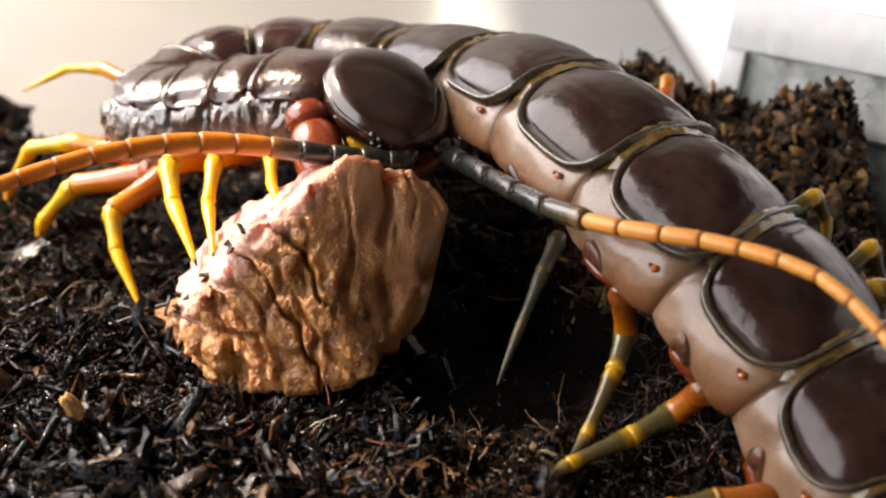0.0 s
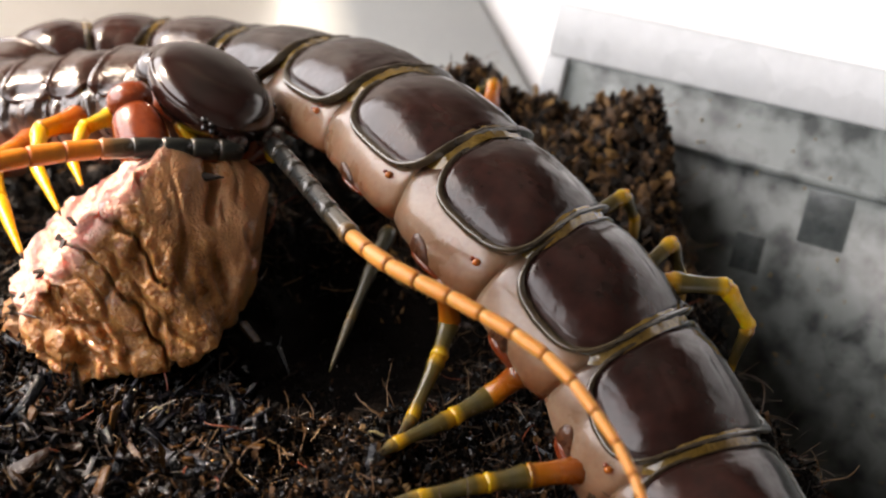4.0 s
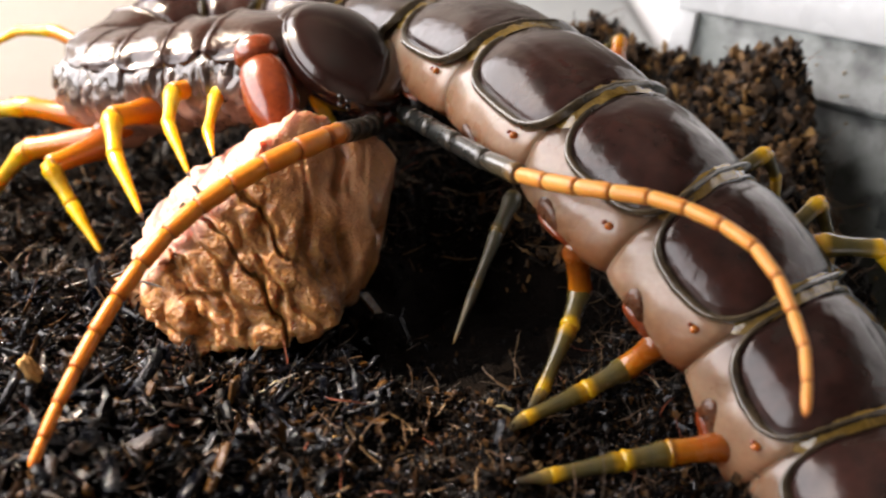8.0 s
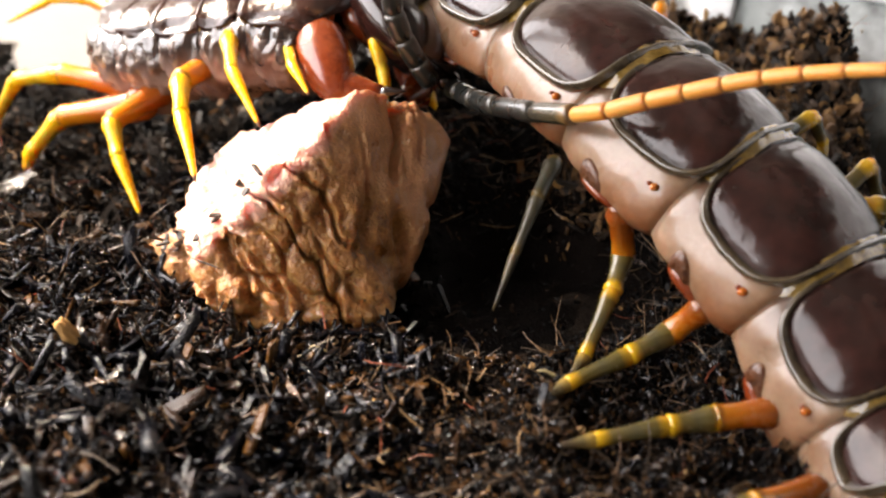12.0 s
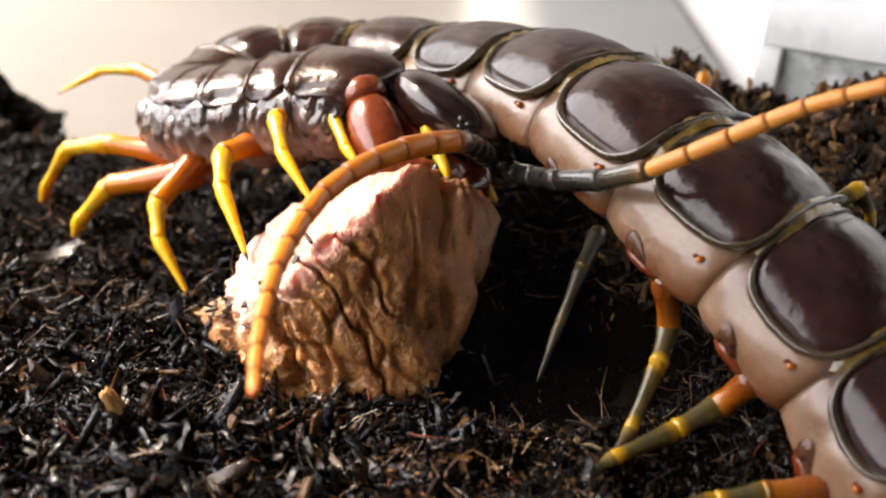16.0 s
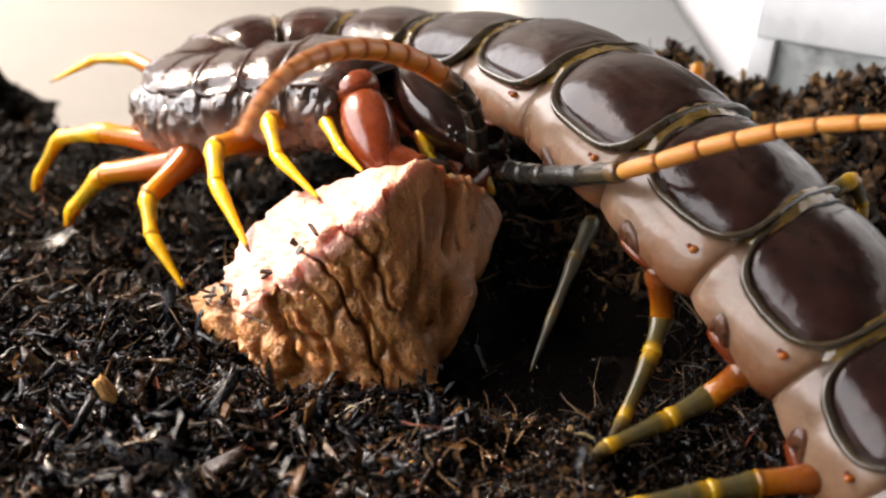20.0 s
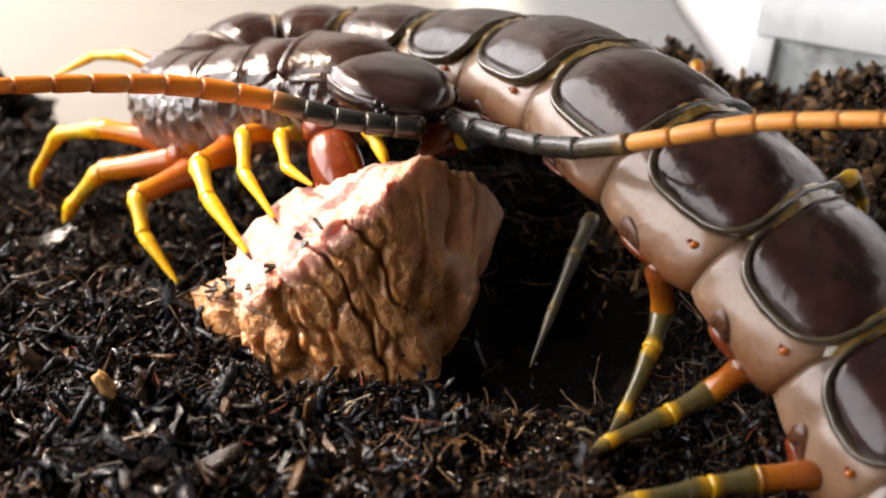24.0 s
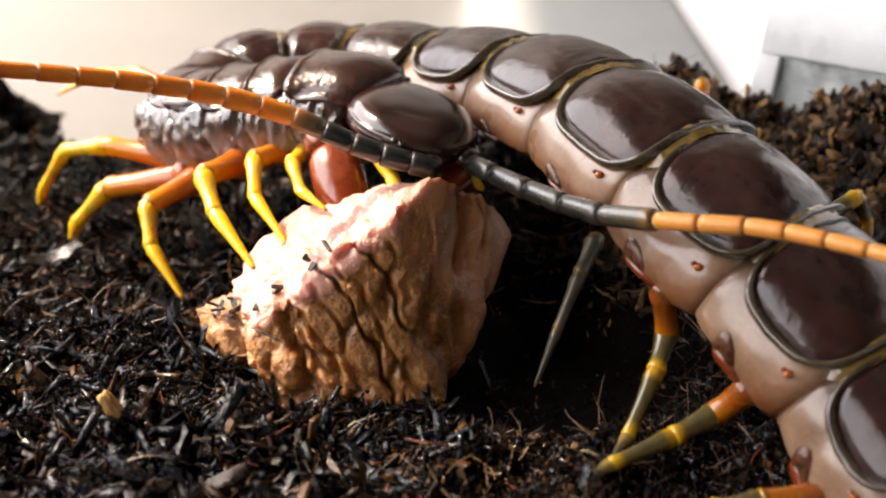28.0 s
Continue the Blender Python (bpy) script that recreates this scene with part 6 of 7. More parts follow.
    bend(far_path, 14.5, (3.7, 127.6, 18.6), (6.7, 111.6, 23.1), (10.0, 106.5, 24.2), (13.3, 100.7, 26.4), (18.4, 97.9, 29.6), (25.0, 94.4, 33.7), (31.8, 90.0, 36.5), (38.2, 84.7, 38.6))
    bend(near_path, 15.5, (0.9, 124.3, 20.8), (-2.1, 117.0, 22.8), (-4.7, 109.3, 24.3), (-9.7, 102.7, 23.6), (-13.3, 95.2, 21.6), (-15.3, 87.1, 19.6), (-15.9, 78.7, 18.3), (-15.6, 70.1, 17.7))
    bend(far_path, 15.5, (3.2, 127.6, 18.4), (6.3, 112.7, 22.7), (9.5, 107.1, 24.1), (12.6, 101.4, 26.6), (17.3, 98.5, 30.6), (23.8, 95.2, 35.1), (30.4, 91.2, 38.9), (36.6, 86.5, 42.3))
    bend(near_path, 16, (0.6, 124.3, 20.7), (-1.2, 117.5, 24.2), (-3.2, 110.3, 26.9), (-8.6, 104.2, 27.6), (-13.3, 97.1, 26.6), (-15.6, 89.1, 24.7), (-16.1, 80.8, 23.1), (-15.4, 72.3, 22.1))
    bend(far_path, 16, (2.9, 127.5, 18.3), (6.2, 113.1, 22.4), (9.6, 107.3, 24.3), (12.8, 101.6, 27.0), (17.9, 98.6, 30.5), (24.5, 95.3, 34.9), (31.1, 91.1, 38.4), (37.4, 86.3, 41.7))
    bend(near_path, 16.5, (-0.0, 123.6, 21.4), (-5.7, 118.2, 18.7), (-9.3, 111.7, 15.8), (-11.2, 103.9, 13.7), (-12.1, 95.4, 12.9), (-12.0, 86.9, 12.9), (-11.6, 78.3, 13.7), (-11.0, 69.9, 15.2))
    bend(far_path, 16.5, (2.3, 126.3, 18.5), (6.0, 113.3, 21.8), (9.8, 106.7, 23.7), (13.3, 101.1, 25.7), (18.6, 97.6, 28.6), (25.6, 93.9, 31.7), (32.4, 89.3, 34.0), (38.8, 84.1, 36.2))
    bend(near_path, 17, (-0.6, 123.1, 22.2), (-2.3, 120.7, 27.8), (-4.7, 116.3, 31.7), (-7.7, 110.3, 35.1), (-10.6, 102.8, 37.9), (-12.6, 94.5, 38.8), (-13.1, 85.9, 38.7), (-12.7, 77.4, 38.7))
    bend(far_path, 17, (1.6, 125.3, 18.8), (5.5, 115.2, 20.3), (9.1, 107.5, 22.4), (12.6, 101.4, 24.8), (17.8, 97.5, 27.9), (24.7, 93.8, 31.4), (31.5, 89.3, 33.9), (37.9, 84.1, 36.2))
    bend(near_path, 17.4, (-0.4, 123.1, 22.2), (-1.4, 123.7, 28.9), (-4.3, 124.0, 35.2), (-8.3, 123.1, 41.8), (-12.6, 121.1, 48.9), (-16.8, 118.8, 56.0), (-20.9, 116.1, 63.1), (-23.3, 114.2, 67.4))
    bend(far_path, 17.4, (1.7, 125.3, 18.8), (5.6, 114.4, 21.6), (9.1, 107.7, 24.1), (12.0, 101.4, 26.9), (14.4, 95.4, 29.9), (18.7, 89.2, 34.0), (22.1, 82.2, 37.6), (24.3, 74.5, 40.8))
    bend(near_path, 18, (-0.1, 123.1, 22.4), (-3.8, 123.3, 28.3), (-7.1, 123.6, 34.4), (-11.2, 122.6, 40.9), (-15.8, 120.6, 47.8), (-20.3, 118.2, 54.7), (-24.7, 115.4, 61.5), (-27.4, 113.5, 65.9))
    bend(far_path, 18, (1.9, 125.3, 18.9), (5.8, 113.8, 20.9), (9.6, 106.5, 22.4), (13.2, 100.7, 24.5), (18.5, 97.1, 27.5), (25.5, 93.1, 29.7), (32.3, 88.0, 30.9), (38.7, 82.3, 31.9))
    bend(near_path, 18.6, (-1.0, 125.5, 18.1), (0.7, 125.1, 26.1), (-2.3, 124.1, 33.5), (-8.6, 121.6, 38.2), (-15.9, 118.1, 41.0), (-23.1, 114.3, 43.7), (-30.1, 110.1, 46.4), (-37.0, 106.2, 49.1))
    bend(far_path, 18.6, (1.3, 129.0, 16.0), (5.5, 115.5, 19.8), (9.6, 106.5, 22.8), (13.4, 100.3, 25.0), (18.8, 96.8, 27.1), (25.9, 92.4, 28.4), (32.5, 87.0, 28.6), (38.7, 81.0, 29.0))
    bend(near_path, 19, (-1.5, 128.0, 15.7), (-2.3, 124.0, 23.8), (-7.0, 117.8, 29.2), (-11.3, 111.0, 33.3), (-15.0, 103.9, 36.3), (-17.9, 96.1, 38.4), (-19.8, 87.8, 39.1), (-20.5, 79.3, 39.4))
    bend(far_path, 19, (1.0, 131.8, 14.8), (5.0, 116.8, 19.4), (8.8, 107.5, 22.4), (12.4, 100.7, 24.9), (17.6, 97.4, 27.8), (24.7, 93.2, 30.1), (31.5, 88.1, 31.1), (37.6, 82.1, 31.2))
    bend(near_path, 19.4, (-0.7, 127.1, 16.6), (-4.0, 122.5, 23.7), (-8.2, 115.6, 27.6), (-11.6, 107.7, 29.8), (-13.6, 99.4, 30.7), (-14.5, 90.9, 31.1), (-14.6, 82.4, 31.7), (-14.3, 73.9, 32.7))
    bend(far_path, 19.4, (1.8, 130.8, 15.4), (5.7, 113.9, 21.2), (9.6, 106.8, 23.7), (13.1, 100.8, 26.5), (18.5, 97.9, 29.1), (25.6, 93.7, 31.5), (32.3, 88.6, 32.6), (38.7, 82.9, 33.5))
    bend(near_path, 19.8, (-0.1, 126.4, 17.6), (-0.6, 122.7, 25.2), (-3.3, 117.3, 31.2), (-6.3, 110.7, 35.8), (-9.3, 103.4, 39.1), (-11.6, 95.3, 40.6), (-12.6, 86.8, 40.6), (-12.3, 78.2, 40.4))
    bend(far_path, 19.8, (2.6, 129.8, 16.2), (5.8, 113.4, 22.0), (8.8, 107.7, 24.4), (11.6, 101.4, 27.4), (13.9, 95.6, 30.5), (18.1, 89.5, 34.8), (21.4, 82.5, 38.5), (23.8, 74.9, 41.5))
    bend(near_path, 20, (0.2, 126.1, 18.2), (-0.7, 122.9, 25.5), (-4.6, 117.6, 30.7), (-8.8, 111.0, 34.1), (-12.4, 103.5, 35.9), (-14.9, 95.3, 36.5), (-16.0, 86.8, 36.5), (-16.1, 78.2, 36.4))
    bend(far_path, 20, (3.0, 129.4, 16.6), (6.2, 112.7, 21.9), (9.6, 107.0, 24.0), (12.9, 101.0, 26.7), (18.0, 98.1, 29.7), (25.0, 94.2, 32.9), (31.8, 89.5, 35.0), (38.2, 84.2, 37.1))
    bend(near_path, 20.6, (1.0, 123.8, 19.6), (-3.0, 122.3, 26.4), (-8.0, 118.9, 31.5), (-13.2, 113.5, 34.9), (-17.7, 106.7, 37.5), (-21.4, 99.2, 39.2), (-24.2, 91.1, 40.4), (-25.9, 82.8, 41.2))
    bend(far_path, 20.6, (3.3, 127.1, 17.4), (6.1, 113.3, 21.9), (8.9, 107.7, 23.6), (11.5, 101.1, 26.0), (13.9, 94.7, 28.5), (18.3, 88.4, 32.2), (21.7, 81.0, 35.0), (24.1, 73.2, 37.6))
    bend(near_path, 21, (1.5, 125.2, 18.7), (-5.6, 123.6, 23.4), (-13.0, 121.5, 27.4), (-20.5, 118.0, 29.1), (-27.8, 113.5, 29.8), (-34.5, 108.3, 29.1), (-40.3, 102.3, 27.2), (-45.8, 96.2, 24.9))
    bend(far_path, 21, (3.5, 129.2, 17.6), (6.5, 112.4, 21.9), (9.9, 106.2, 23.4), (13.2, 100.4, 25.5), (18.6, 97.0, 27.6), (25.7, 92.9, 29.6), (32.4, 87.7, 30.5), (38.7, 81.9, 31.2))
    bend(near_path, 21.5, (-1.3, 124.2, 21.7), (-6.9, 121.8, 25.8), (-11.8, 117.9, 29.5), (-16.3, 112.5, 33.0), (-20.3, 105.7, 36.3), (-23.6, 98.3, 39.1), (-26.0, 90.4, 41.6), (-27.5, 82.3, 44.0))
    bend(far_path, 21.5, (1.5, 127.4, 19.9), (4.9, 115.8, 21.8), (8.1, 108.8, 22.8), (10.9, 101.5, 24.3), (13.3, 94.3, 26.6), (17.9, 87.6, 29.1), (21.4, 80.1, 31.5), (23.8, 72.2, 33.8))
    bend(near_path, 22.5, (-3.7, 123.2, 21.6), (-9.9, 120.1, 24.0), (-15.0, 116.0, 26.9), (-19.3, 110.3, 30.0), (-22.9, 103.2, 33.0), (-25.6, 95.5, 35.5), (-27.5, 87.4, 37.8), (-28.5, 79.2, 40.1))
    bend(far_path, 22.5, (-0.4, 126.3, 20.9), (3.6, 118.5, 21.6), (7.1, 110.6, 22.8), (10.2, 102.7, 24.6), (13.4, 95.3, 27.0), (18.8, 88.9, 28.7), (23.1, 81.6, 29.7), (26.1, 73.5, 30.2))
    bend(near_path, 23.5, (-6.0, 122.4, 21.5), (-12.6, 119.5, 23.4), (-18.1, 115.6, 25.4), (-22.9, 109.9, 27.7), (-26.7, 102.6, 30.0), (-29.6, 94.8, 32.1), (-31.5, 86.8, 34.3), (-32.5, 78.6, 36.5))
    bend(far_path, 23.5, (-2.3, 125.1, 22.0), (1.9, 117.9, 22.4), (5.6, 110.5, 23.2), (8.9, 102.9, 24.7), (12.4, 95.6, 26.9), (18.2, 89.4, 28.1), (22.9, 82.3, 28.7), (26.7, 74.6, 29.6))
    bend(near_path, 24, (-6.1, 122.8, 22.7), (-13.8, 121.4, 23.9), (-21.3, 120.2, 26.2), (-28.7, 117.5, 28.1), (-36.0, 113.1, 29.4), (-43.0, 108.3, 30.3), (-49.8, 103.1, 31.2), (-56.9, 99.2, 31.7))
    bend(far_path, 24, (-2.5, 125.6, 22.6), (1.5, 118.8, 23.6), (5.1, 111.8, 24.9), (8.6, 104.6, 26.9), (13.5, 98.7, 29.6), (20.5, 94.8, 32.4), (27.5, 90.1, 34.4), (34.0, 84.9, 36.0))
    bend(near_path, 24.4, (-6.1, 122.7, 21.5), (-13.1, 119.7, 22.9), (-19.0, 115.6, 24.7), (-23.6, 109.9, 27.1), (-27.0, 102.6, 30.1), (-29.6, 95.0, 33.0), (-31.1, 87.0, 35.6), (-31.8, 78.8, 38.1))
    bend(far_path, 24.4, (-2.4, 125.5, 21.7), (1.8, 118.1, 21.5), (5.7, 110.7, 21.7), (8.9, 103.1, 23.0), (12.0, 95.5, 25.4), (17.5, 89.4, 27.7), (22.0, 82.2, 29.1), (25.3, 74.4, 30.3))
    bend(near_path, 24.7, (-6.1, 122.7, 20.7), (-12.7, 119.5, 21.5), (-18.2, 115.5, 23.3), (-23.0, 109.8, 25.5), (-26.8, 102.6, 28.0), (-29.7, 94.9, 30.4), (-31.7, 86.9, 32.8), (-32.7, 78.7, 35.2))
    bend(far_path, 24.7, (-2.4, 125.4, 21.1), (1.6, 118.1, 21.0), (5.2, 110.6, 21.4), (8.4, 103.0, 22.7), (11.9, 95.6, 24.5), (17.8, 89.5, 25.7), (22.6, 82.4, 26.3), (26.1, 74.6, 26.6))
    bend(near_path, 25, (-6.1, 122.7, 19.8), (-13.9, 120.9, 21.1), (-21.5, 119.4, 23.5), (-29.0, 116.3, 25.2), (-36.2, 111.9, 26.5), (-43.2, 107.0, 27.4), (-49.9, 101.7, 28.1), (-57.0, 97.7, 28.4))
    bend(far_path, 25, (-2.3, 125.3, 20.5), (1.6, 118.1, 21.0), (4.9, 110.7, 21.4), (8.2, 103.0, 22.5), (13.1, 96.6, 23.8), (20.2, 91.8, 24.2), (26.4, 86.1, 23.1), (31.7, 79.6, 21.3))
    bend(near_path, 25.6, (-6.5, 123.8, 18.9), (-12.9, 120.2, 20.8), (-18.4, 115.7, 23.5), (-23.0, 109.7, 26.0), (-26.7, 102.3, 28.2), (-29.5, 94.5, 30.3), (-31.2, 86.3, 32.2), (-32.1, 78.0, 34.3))
    bend(far_path, 25.6, (-2.8, 126.4, 19.6), (1.2, 118.6, 19.9), (4.8, 110.7, 20.7), (8.0, 102.8, 22.0), (11.7, 95.4, 23.2), (17.7, 89.3, 23.5), (22.4, 82.2, 22.7), (25.3, 74.3, 21.3))
    bend(near_path, 26, (-6.4, 123.9, 18.8), (-13.8, 121.6, 20.3), (-21.1, 119.7, 23.2), (-28.5, 116.7, 25.6), (-35.7, 112.3, 26.8), (-42.7, 107.4, 27.7), (-49.4, 102.2, 28.5), (-56.6, 98.3, 28.8))
    bend(far_path, 26, (-2.7, 126.5, 19.5), (1.2, 118.8, 20.2), (4.5, 110.8, 20.8), (7.6, 102.9, 21.7), (12.3, 96.2, 22.4), (19.1, 91.0, 21.7), (24.9, 85.0, 20.1), (29.0, 78.1, 17.1))
    bend(near_path, 26.5, (-5.9, 123.6, 19.0), (-12.4, 120.2, 21.1), (-17.7, 115.7, 23.8), (-22.2, 109.7, 26.6), (-25.8, 102.4, 29.1), (-28.5, 94.6, 31.6), (-30.1, 86.6, 33.9), (-30.9, 78.4, 36.3))
    bend(far_path, 26.5, (-2.2, 126.3, 19.5), (1.6, 118.7, 19.9), (5.1, 110.9, 20.6), (8.4, 103.1, 21.7), (13.0, 96.4, 22.4), (19.7, 91.1, 21.5), (25.4, 85.0, 19.6), (29.4, 78.1, 16.6))
    bend(near_path, 27, (-5.5, 123.4, 19.1), (-12.6, 122.3, 22.8), (-19.7, 120.9, 26.2), (-26.9, 118.3, 29.3), (-34.0, 114.5, 32.1), (-41.0, 110.3, 34.7), (-47.8, 105.6, 37.1), (-55.0, 102.4, 39.1))
    bend(far_path, 27, (-1.8, 126.1, 19.5), (2.2, 118.6, 20.3), (5.6, 110.9, 21.0), (8.8, 103.1, 22.1), (13.7, 96.6, 23.1), (20.6, 91.6, 23.0), (26.6, 85.7, 21.5), (31.6, 79.0, 19.4))
    bend(near_path, 27.4, (-5.2, 122.2, 19.9), (-12.0, 120.0, 23.3), (-17.9, 116.5, 26.7), (-22.8, 111.0, 29.6), (-26.6, 103.9, 32.5), (-29.4, 96.3, 35.2), (-31.3, 88.3, 37.6), (-32.3, 80.1, 39.9))
    bend(far_path, 27.4, (-1.5, 125.0, 20.1), (2.0, 117.7, 20.1), (5.1, 110.2, 20.7), (8.1, 102.5, 21.7), (11.8, 95.1, 22.9), (17.8, 89.0, 23.1), (22.7, 82.0, 22.8), (26.4, 74.3, 22.2))
    bend(near_path, 28, (-4.9, 120.7, 21.2), (-12.1, 120.1, 23.4), (-18.9, 119.7, 26.6), (-26.1, 117.5, 29.3), (-33.3, 113.5, 31.5), (-40.4, 109.1, 33.3), (-47.2, 104.2, 35.0), (-54.4, 100.6, 36.4))
    bend(far_path, 28, (-1.2, 123.4, 21.0), (2.9, 116.8, 21.3), (6.6, 110.0, 22.1), (10.0, 102.7, 23.5), (15.0, 96.5, 25.4), (22.2, 92.0, 26.7), (28.9, 86.8, 27.1), (35.1, 80.9, 27.3))
    sweep(near_antenna, near_path, NEAR_ARTICLES)
    sweep(far_antenna, far_path, FAR_ARTICLES)
    step(front_legs["fourth"], 0, (-32.4, 138.3, 13.5), (-37.5, 134.3, 11.0), (-36.9, 129.6, 6.6), (-32.9, 124.4, 1.4))
    step(front_legs["third"], 0, (-26.1, 135.5, 17.1), (-29.5, 129.7, 18.0), (-28.4, 122.3, 15.2), (-24.7, 114.9, 12.1))
    step(front_legs["second"], 0, (-22.2, 133.8, 18.4), (-25.2, 128.6, 18.8), (-24.9, 121.6, 15.3), (-23.1, 115.2, 12.9))
    step(front_legs["first"], 0, (-18.5, 132.3, 20.0), (-18.9, 127.9, 19.8), (-18.2, 123.2, 18.9), (-16.9, 118.4, 18.0))
    step(front_legs["fourth"], 1, (-31.5, 138.2, 13.1), (-36.6, 134.2, 10.6), (-36.5, 129.4, 6.3), (-32.9, 124.2, 1.1))
    step(front_legs["third"], 1, (-25.5, 135.3, 16.6), (-28.3, 129.6, 17.6), (-27.7, 122.2, 14.9), (-24.5, 114.7, 11.8))
    step(front_legs["second"], 1, (-20.8, 134.9, 20.6), (-23.2, 129.5, 20.7), (-22.7, 123.0, 18.5), (-20.1, 116.3, 15.5))
    step(front_legs["first"], 1, (-17.7, 133.2, 21.9), (-19.2, 128.4, 20.8), (-18.7, 123.0, 18.3), (-17.2, 118.0, 16.8))
    step(front_legs["fourth"], 3, (-34.1, 136.6, 15.4), (-40.6, 133.5, 14.7), (-40.3, 129.2, 11.4), (-36.4, 123.3, 4.8))
    step(front_legs["third"], 3, (-28.7, 133.7, 19.0), (-31.3, 127.3, 18.5), (-30.1, 120.0, 15.8), (-25.9, 112.4, 13.0))
    step(front_legs["second"], 3, (-22.3, 132.7, 22.2), (-27.2, 127.1, 21.4), (-26.0, 120.6, 19.2), (-22.4, 114.2, 17.3))
    step(front_legs["first"], 3, (-18.5, 130.9, 23.2), (-22.3, 126.0, 21.8), (-21.9, 121.0, 20.4), (-19.8, 116.1, 19.1))
    step(front_legs["fourth"], 4.5, (-32.0, 136.6, 13.8), (-37.2, 134.1, 13.1), (-36.7, 129.3, 9.1), (-33.0, 123.6, 3.8))
    step(front_legs["third"], 4.5, (-27.3, 133.5, 18.1), (-30.2, 127.8, 18.5), (-28.8, 120.3, 16.0), (-25.1, 112.2, 12.9))
    step(front_legs["second"], 4.5, (-22.6, 132.2, 21.8), (-26.5, 127.3, 21.9), (-25.4, 120.6, 19.5), (-21.0, 113.1, 16.3))
    step(front_legs["first"], 4.5, (-18.9, 130.1, 22.9), (-22.2, 125.9, 22.5), (-21.7, 120.7, 20.8), (-19.2, 114.9, 18.4))
    step(front_legs["fourth"], 7, (-33.2, 137.0, 13.0), (-37.0, 133.7, 11.3), (-35.9, 128.8, 7.1), (-32.3, 123.7, 3.2))
    step(front_legs["third"], 7, (-26.5, 134.3, 18.3), (-29.6, 128.7, 19.1), (-28.5, 120.9, 15.8), (-23.9, 112.6, 12.5))
    step(front_legs["second"], 7, (-20.5, 133.3, 22.5), (-24.0, 128.0, 22.1), (-22.7, 121.4, 19.9), (-18.6, 113.8, 16.4))
    step(front_legs["first"], 7, (-17.4, 130.8, 22.7), (-18.8, 126.3, 22.1), (-18.3, 120.9, 19.9), (-16.6, 115.4, 18.0))
    step(front_legs["fourth"], 8, (-34.1, 138.6, 12.9), (-37.3, 135.5, 12.3), (-37.7, 131.2, 9.1), (-32.8, 125.7, 4.0))
    step(front_legs["third"], 8, (-27.1, 136.3, 18.0), (-30.8, 130.6, 18.8), (-29.9, 122.9, 15.8), (-25.1, 114.6, 11.8))
    step(front_legs["second"], 8, (-21.3, 135.3, 21.1), (-25.3, 130.2, 21.7), (-24.4, 123.9, 20.0), (-20.8, 116.6, 16.4))
    step(front_legs["first"], 8, (-17.6, 133.4, 22.1), (-20.8, 128.9, 21.5), (-20.3, 123.4, 19.3), (-18.7, 118.1, 17.5))
    step(front_legs["fourth"], 9.5, (-33.6, 139.6, 13.6), (-37.5, 135.6, 11.4), (-37.7, 131.3, 8.6), (-32.7, 125.6, 3.2))
    step(front_legs["third"], 9.5, (-26.7, 137.3, 18.3), (-30.3, 131.0, 18.2), (-29.4, 123.3, 15.5), (-25.0, 114.8, 11.2))
    step(front_legs["second"], 9.5, (-21.6, 136.1, 20.8), (-24.8, 131.2, 21.8), (-24.0, 124.6, 19.9), (-20.0, 116.8, 15.5))
    step(front_legs["first"], 9.5, (-18.2, 134.6, 22.3), (-19.5, 130.1, 22.3), (-19.1, 124.8, 20.6), (-17.6, 118.6, 17.0))
    step(front_legs["fourth"], 11, (-31.6, 140.3, 14.6), (-35.9, 136.5, 12.7), (-36.1, 132.3, 10.1), (-32.0, 126.0, 3.4))
    step(front_legs["third"], 11, (-24.7, 138.1, 19.5), (-27.8, 131.6, 18.9), (-27.0, 124.0, 16.4), (-24.1, 115.4, 11.9))
    step(front_legs["second"], 11, (-19.7, 137.0, 22.2), (-22.9, 132.1, 23.3), (-21.8, 125.6, 21.5), (-17.2, 117.3, 16.1))
    step(front_legs["first"], 11, (-17.6, 135.8, 24.3), (-16.4, 130.9, 23.5), (-15.8, 125.9, 22.4), (-12.7, 119.7, 19.0))
    step(front_legs["fourth"], 17, (-33.0, 139.3, 15.4), (-36.3, 135.1, 12.2), (-36.6, 130.8, 9.0), (-31.9, 125.4, 2.8))
    step(front_legs["third"], 17, (-24.5, 136.4, 18.4), (-27.9, 130.3, 18.7), (-27.5, 123.3, 16.7), (-22.6, 114.8, 10.6))
    step(front_legs["second"], 17, (-19.7, 135.5, 21.2), (-22.6, 130.5, 22.4), (-20.9, 124.1, 20.0), (-15.5, 117.0, 15.8))
    step(front_legs["first"], 17, (-17.8, 134.1, 23.0), (-16.4, 129.9, 23.3), (-14.3, 124.6, 20.9), (-10.8, 119.3, 18.4))
    step(front_legs["fourth"], 21, (-33.0, 138.9, 13.9), (-36.2, 135.1, 11.7), (-36.8, 130.8, 8.5), (-31.4, 125.4, 2.3))
    step(front_legs["third"], 21, (-25.1, 136.2, 17.4), (-28.1, 130.2, 17.9), (-27.4, 123.1, 15.6), (-21.8, 114.9, 10.6))
    step(front_legs["second"], 21, (-20.0, 135.1, 19.9), (-22.9, 130.1, 21.0), (-20.9, 123.6, 18.4), (-14.3, 117.0, 15.5))
    step(front_legs["first"], 21, (-17.9, 133.6, 21.4), (-16.7, 129.3, 21.4), (-14.5, 124.3, 19.9), (-9.3, 119.1, 17.8))
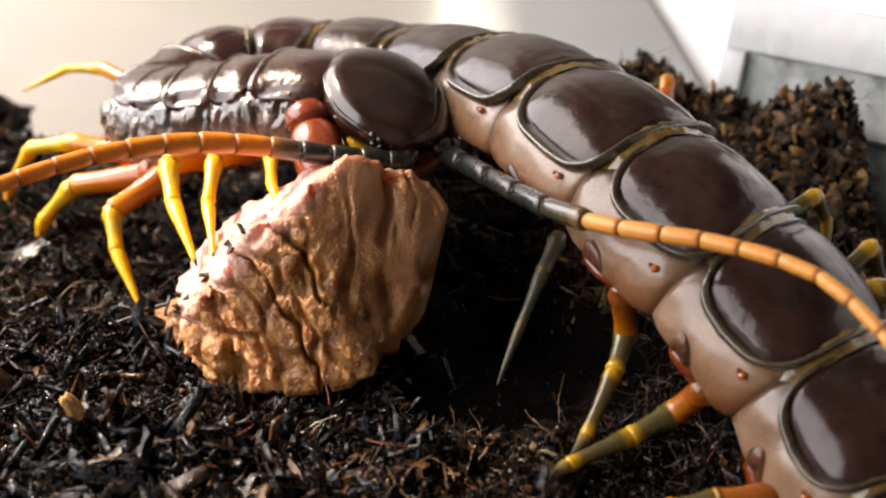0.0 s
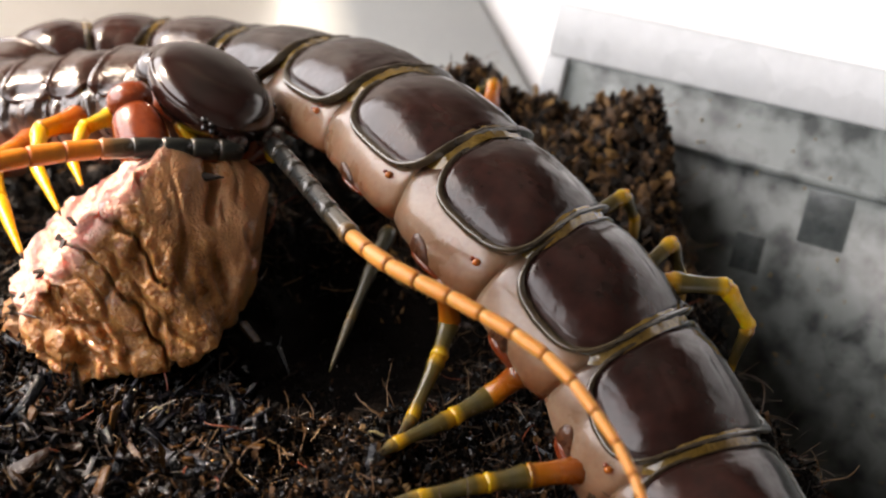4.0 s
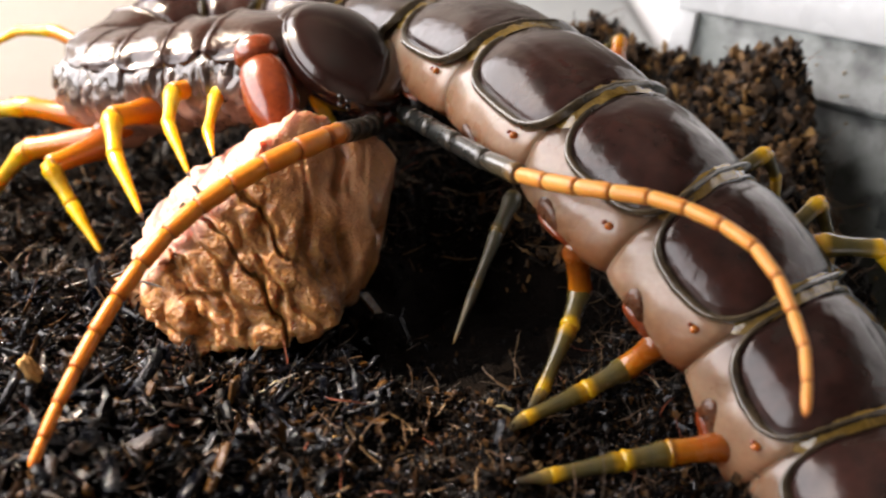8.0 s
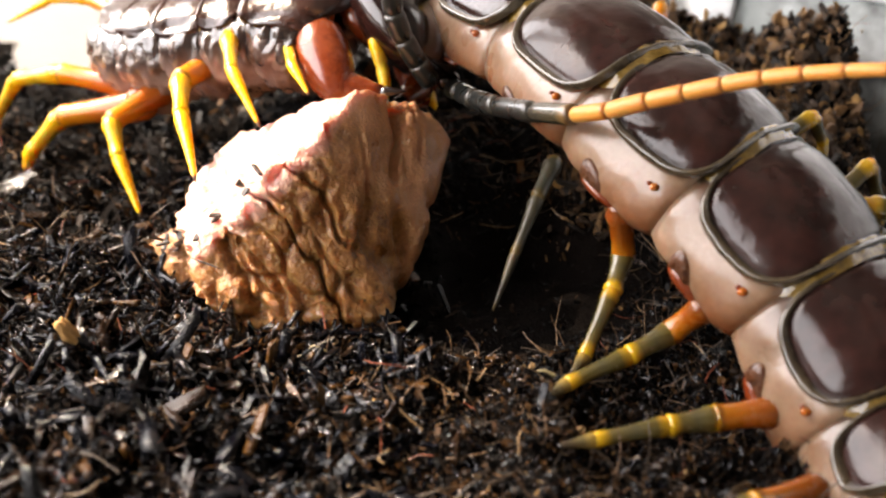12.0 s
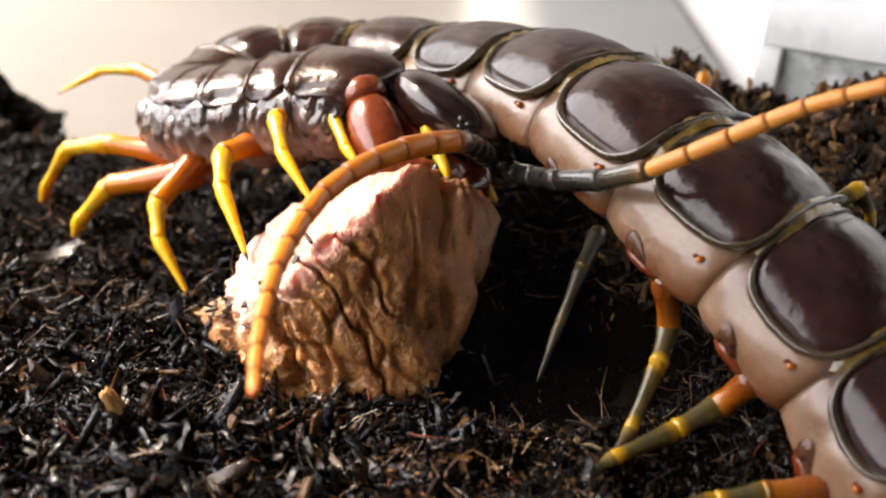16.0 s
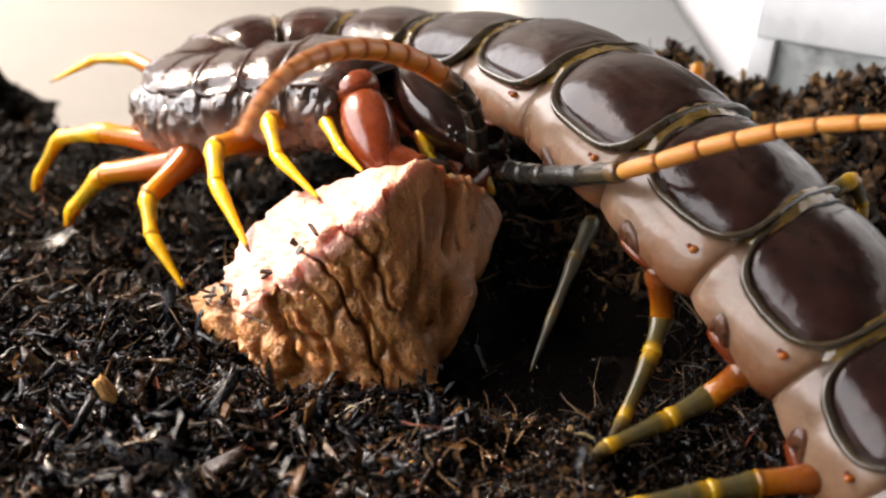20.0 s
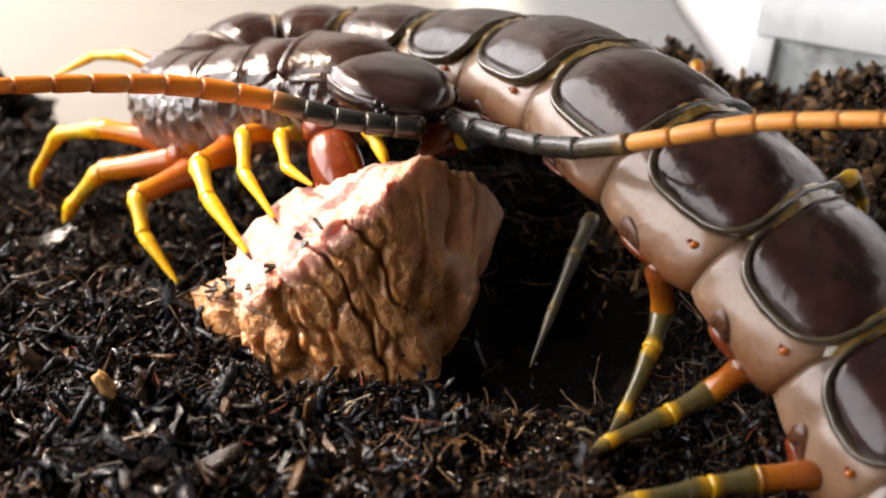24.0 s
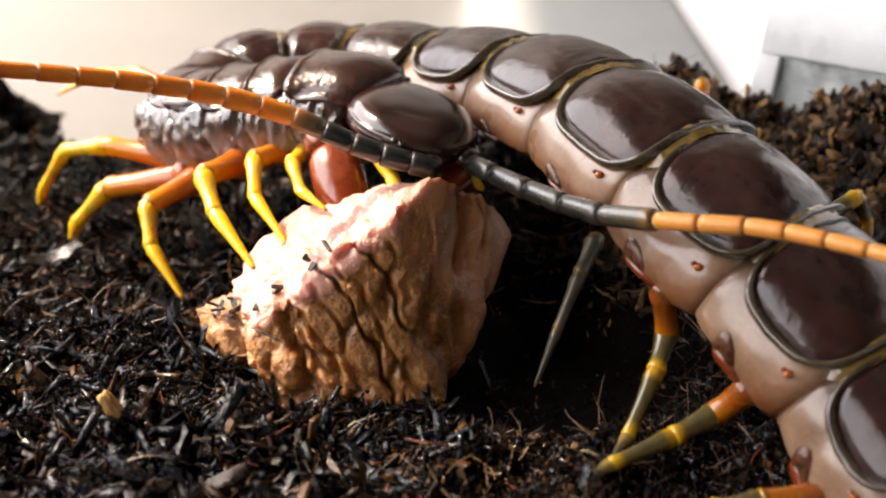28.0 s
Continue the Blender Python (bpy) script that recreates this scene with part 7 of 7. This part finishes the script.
    step(front_legs["fourth"], 24, (-32.5, 138.5, 12.2), (-37.1, 135.0, 10.9), (-37.5, 130.7, 7.7), (-31.7, 125.4, 1.8))
    step(front_legs["third"], 24, (-27.5, 135.7, 15.9), (-29.5, 129.7, 16.3), (-28.2, 122.9, 14.6), (-22.1, 115.0, 10.4))
    step(front_legs["second"], 24, (-21.8, 134.8, 18.6), (-26.0, 129.6, 19.3), (-24.3, 122.9, 16.2), (-19.0, 116.2, 13.0))
    step(front_legs["first"], 24, (-19.6, 132.8, 19.0), (-21.3, 128.7, 19.6), (-20.0, 123.8, 18.2), (-15.6, 118.9, 16.9))
    step(front_legs["fourth"], 26, (-32.2, 139.0, 12.6), (-36.8, 135.3, 10.7), (-37.5, 130.9, 7.2), (-31.6, 125.9, 1.6))
    step(front_legs["third"], 26, (-27.5, 136.1, 16.0), (-29.6, 130.1, 16.4), (-28.1, 123.2, 14.4), (-22.0, 115.4, 10.2))
    step(front_legs["second"], 26, (-22.4, 134.6, 17.6), (-25.8, 129.4, 18.0), (-24.1, 123.1, 15.8), (-18.8, 116.5, 12.8))
    step(front_legs["first"], 26, (-19.0, 132.4, 17.2), (-21.1, 128.3, 18.0), (-19.7, 123.8, 17.5), (-16.2, 119.1, 16.5))
    step(front_legs["fourth"], 28, (-32.1, 138.6, 13.7), (-36.6, 134.9, 12.0), (-37.1, 130.4, 7.9), (-31.3, 124.9, 1.5))
    step(front_legs["third"], 28, (-26.8, 135.5, 16.6), (-29.5, 129.6, 17.1), (-27.7, 122.3, 14.3), (-21.7, 114.8, 10.6))
    step(front_legs["second"], 28, (-21.4, 134.3, 18.7), (-25.3, 128.9, 18.8), (-23.7, 122.4, 16.0), (-18.5, 115.8, 13.0))
    step(front_legs["first"], 28, (-19.3, 132.4, 19.3), (-20.6, 127.9, 18.9), (-19.1, 123.3, 18.0), (-15.0, 118.4, 16.7))
    for leg, keys in leg_rows.values():
        rows = [[] for _ in leg]
        for t, joints in keys:
            here, base = Vector(joints[0]), None
            for i, target in enumerate(joints[1:]):
                m = aim(here, target)
                here = here + (Vector(target) - here).normalized() * (leg[i].dimensions.z / MM - 0.75)
                if i == 0:
                    base = m.inverted()
                rows[i].append((t, m if i == 0 else base @ m))
        for ob, r in zip(leg, rows):
            walk(ob, r)


motions()
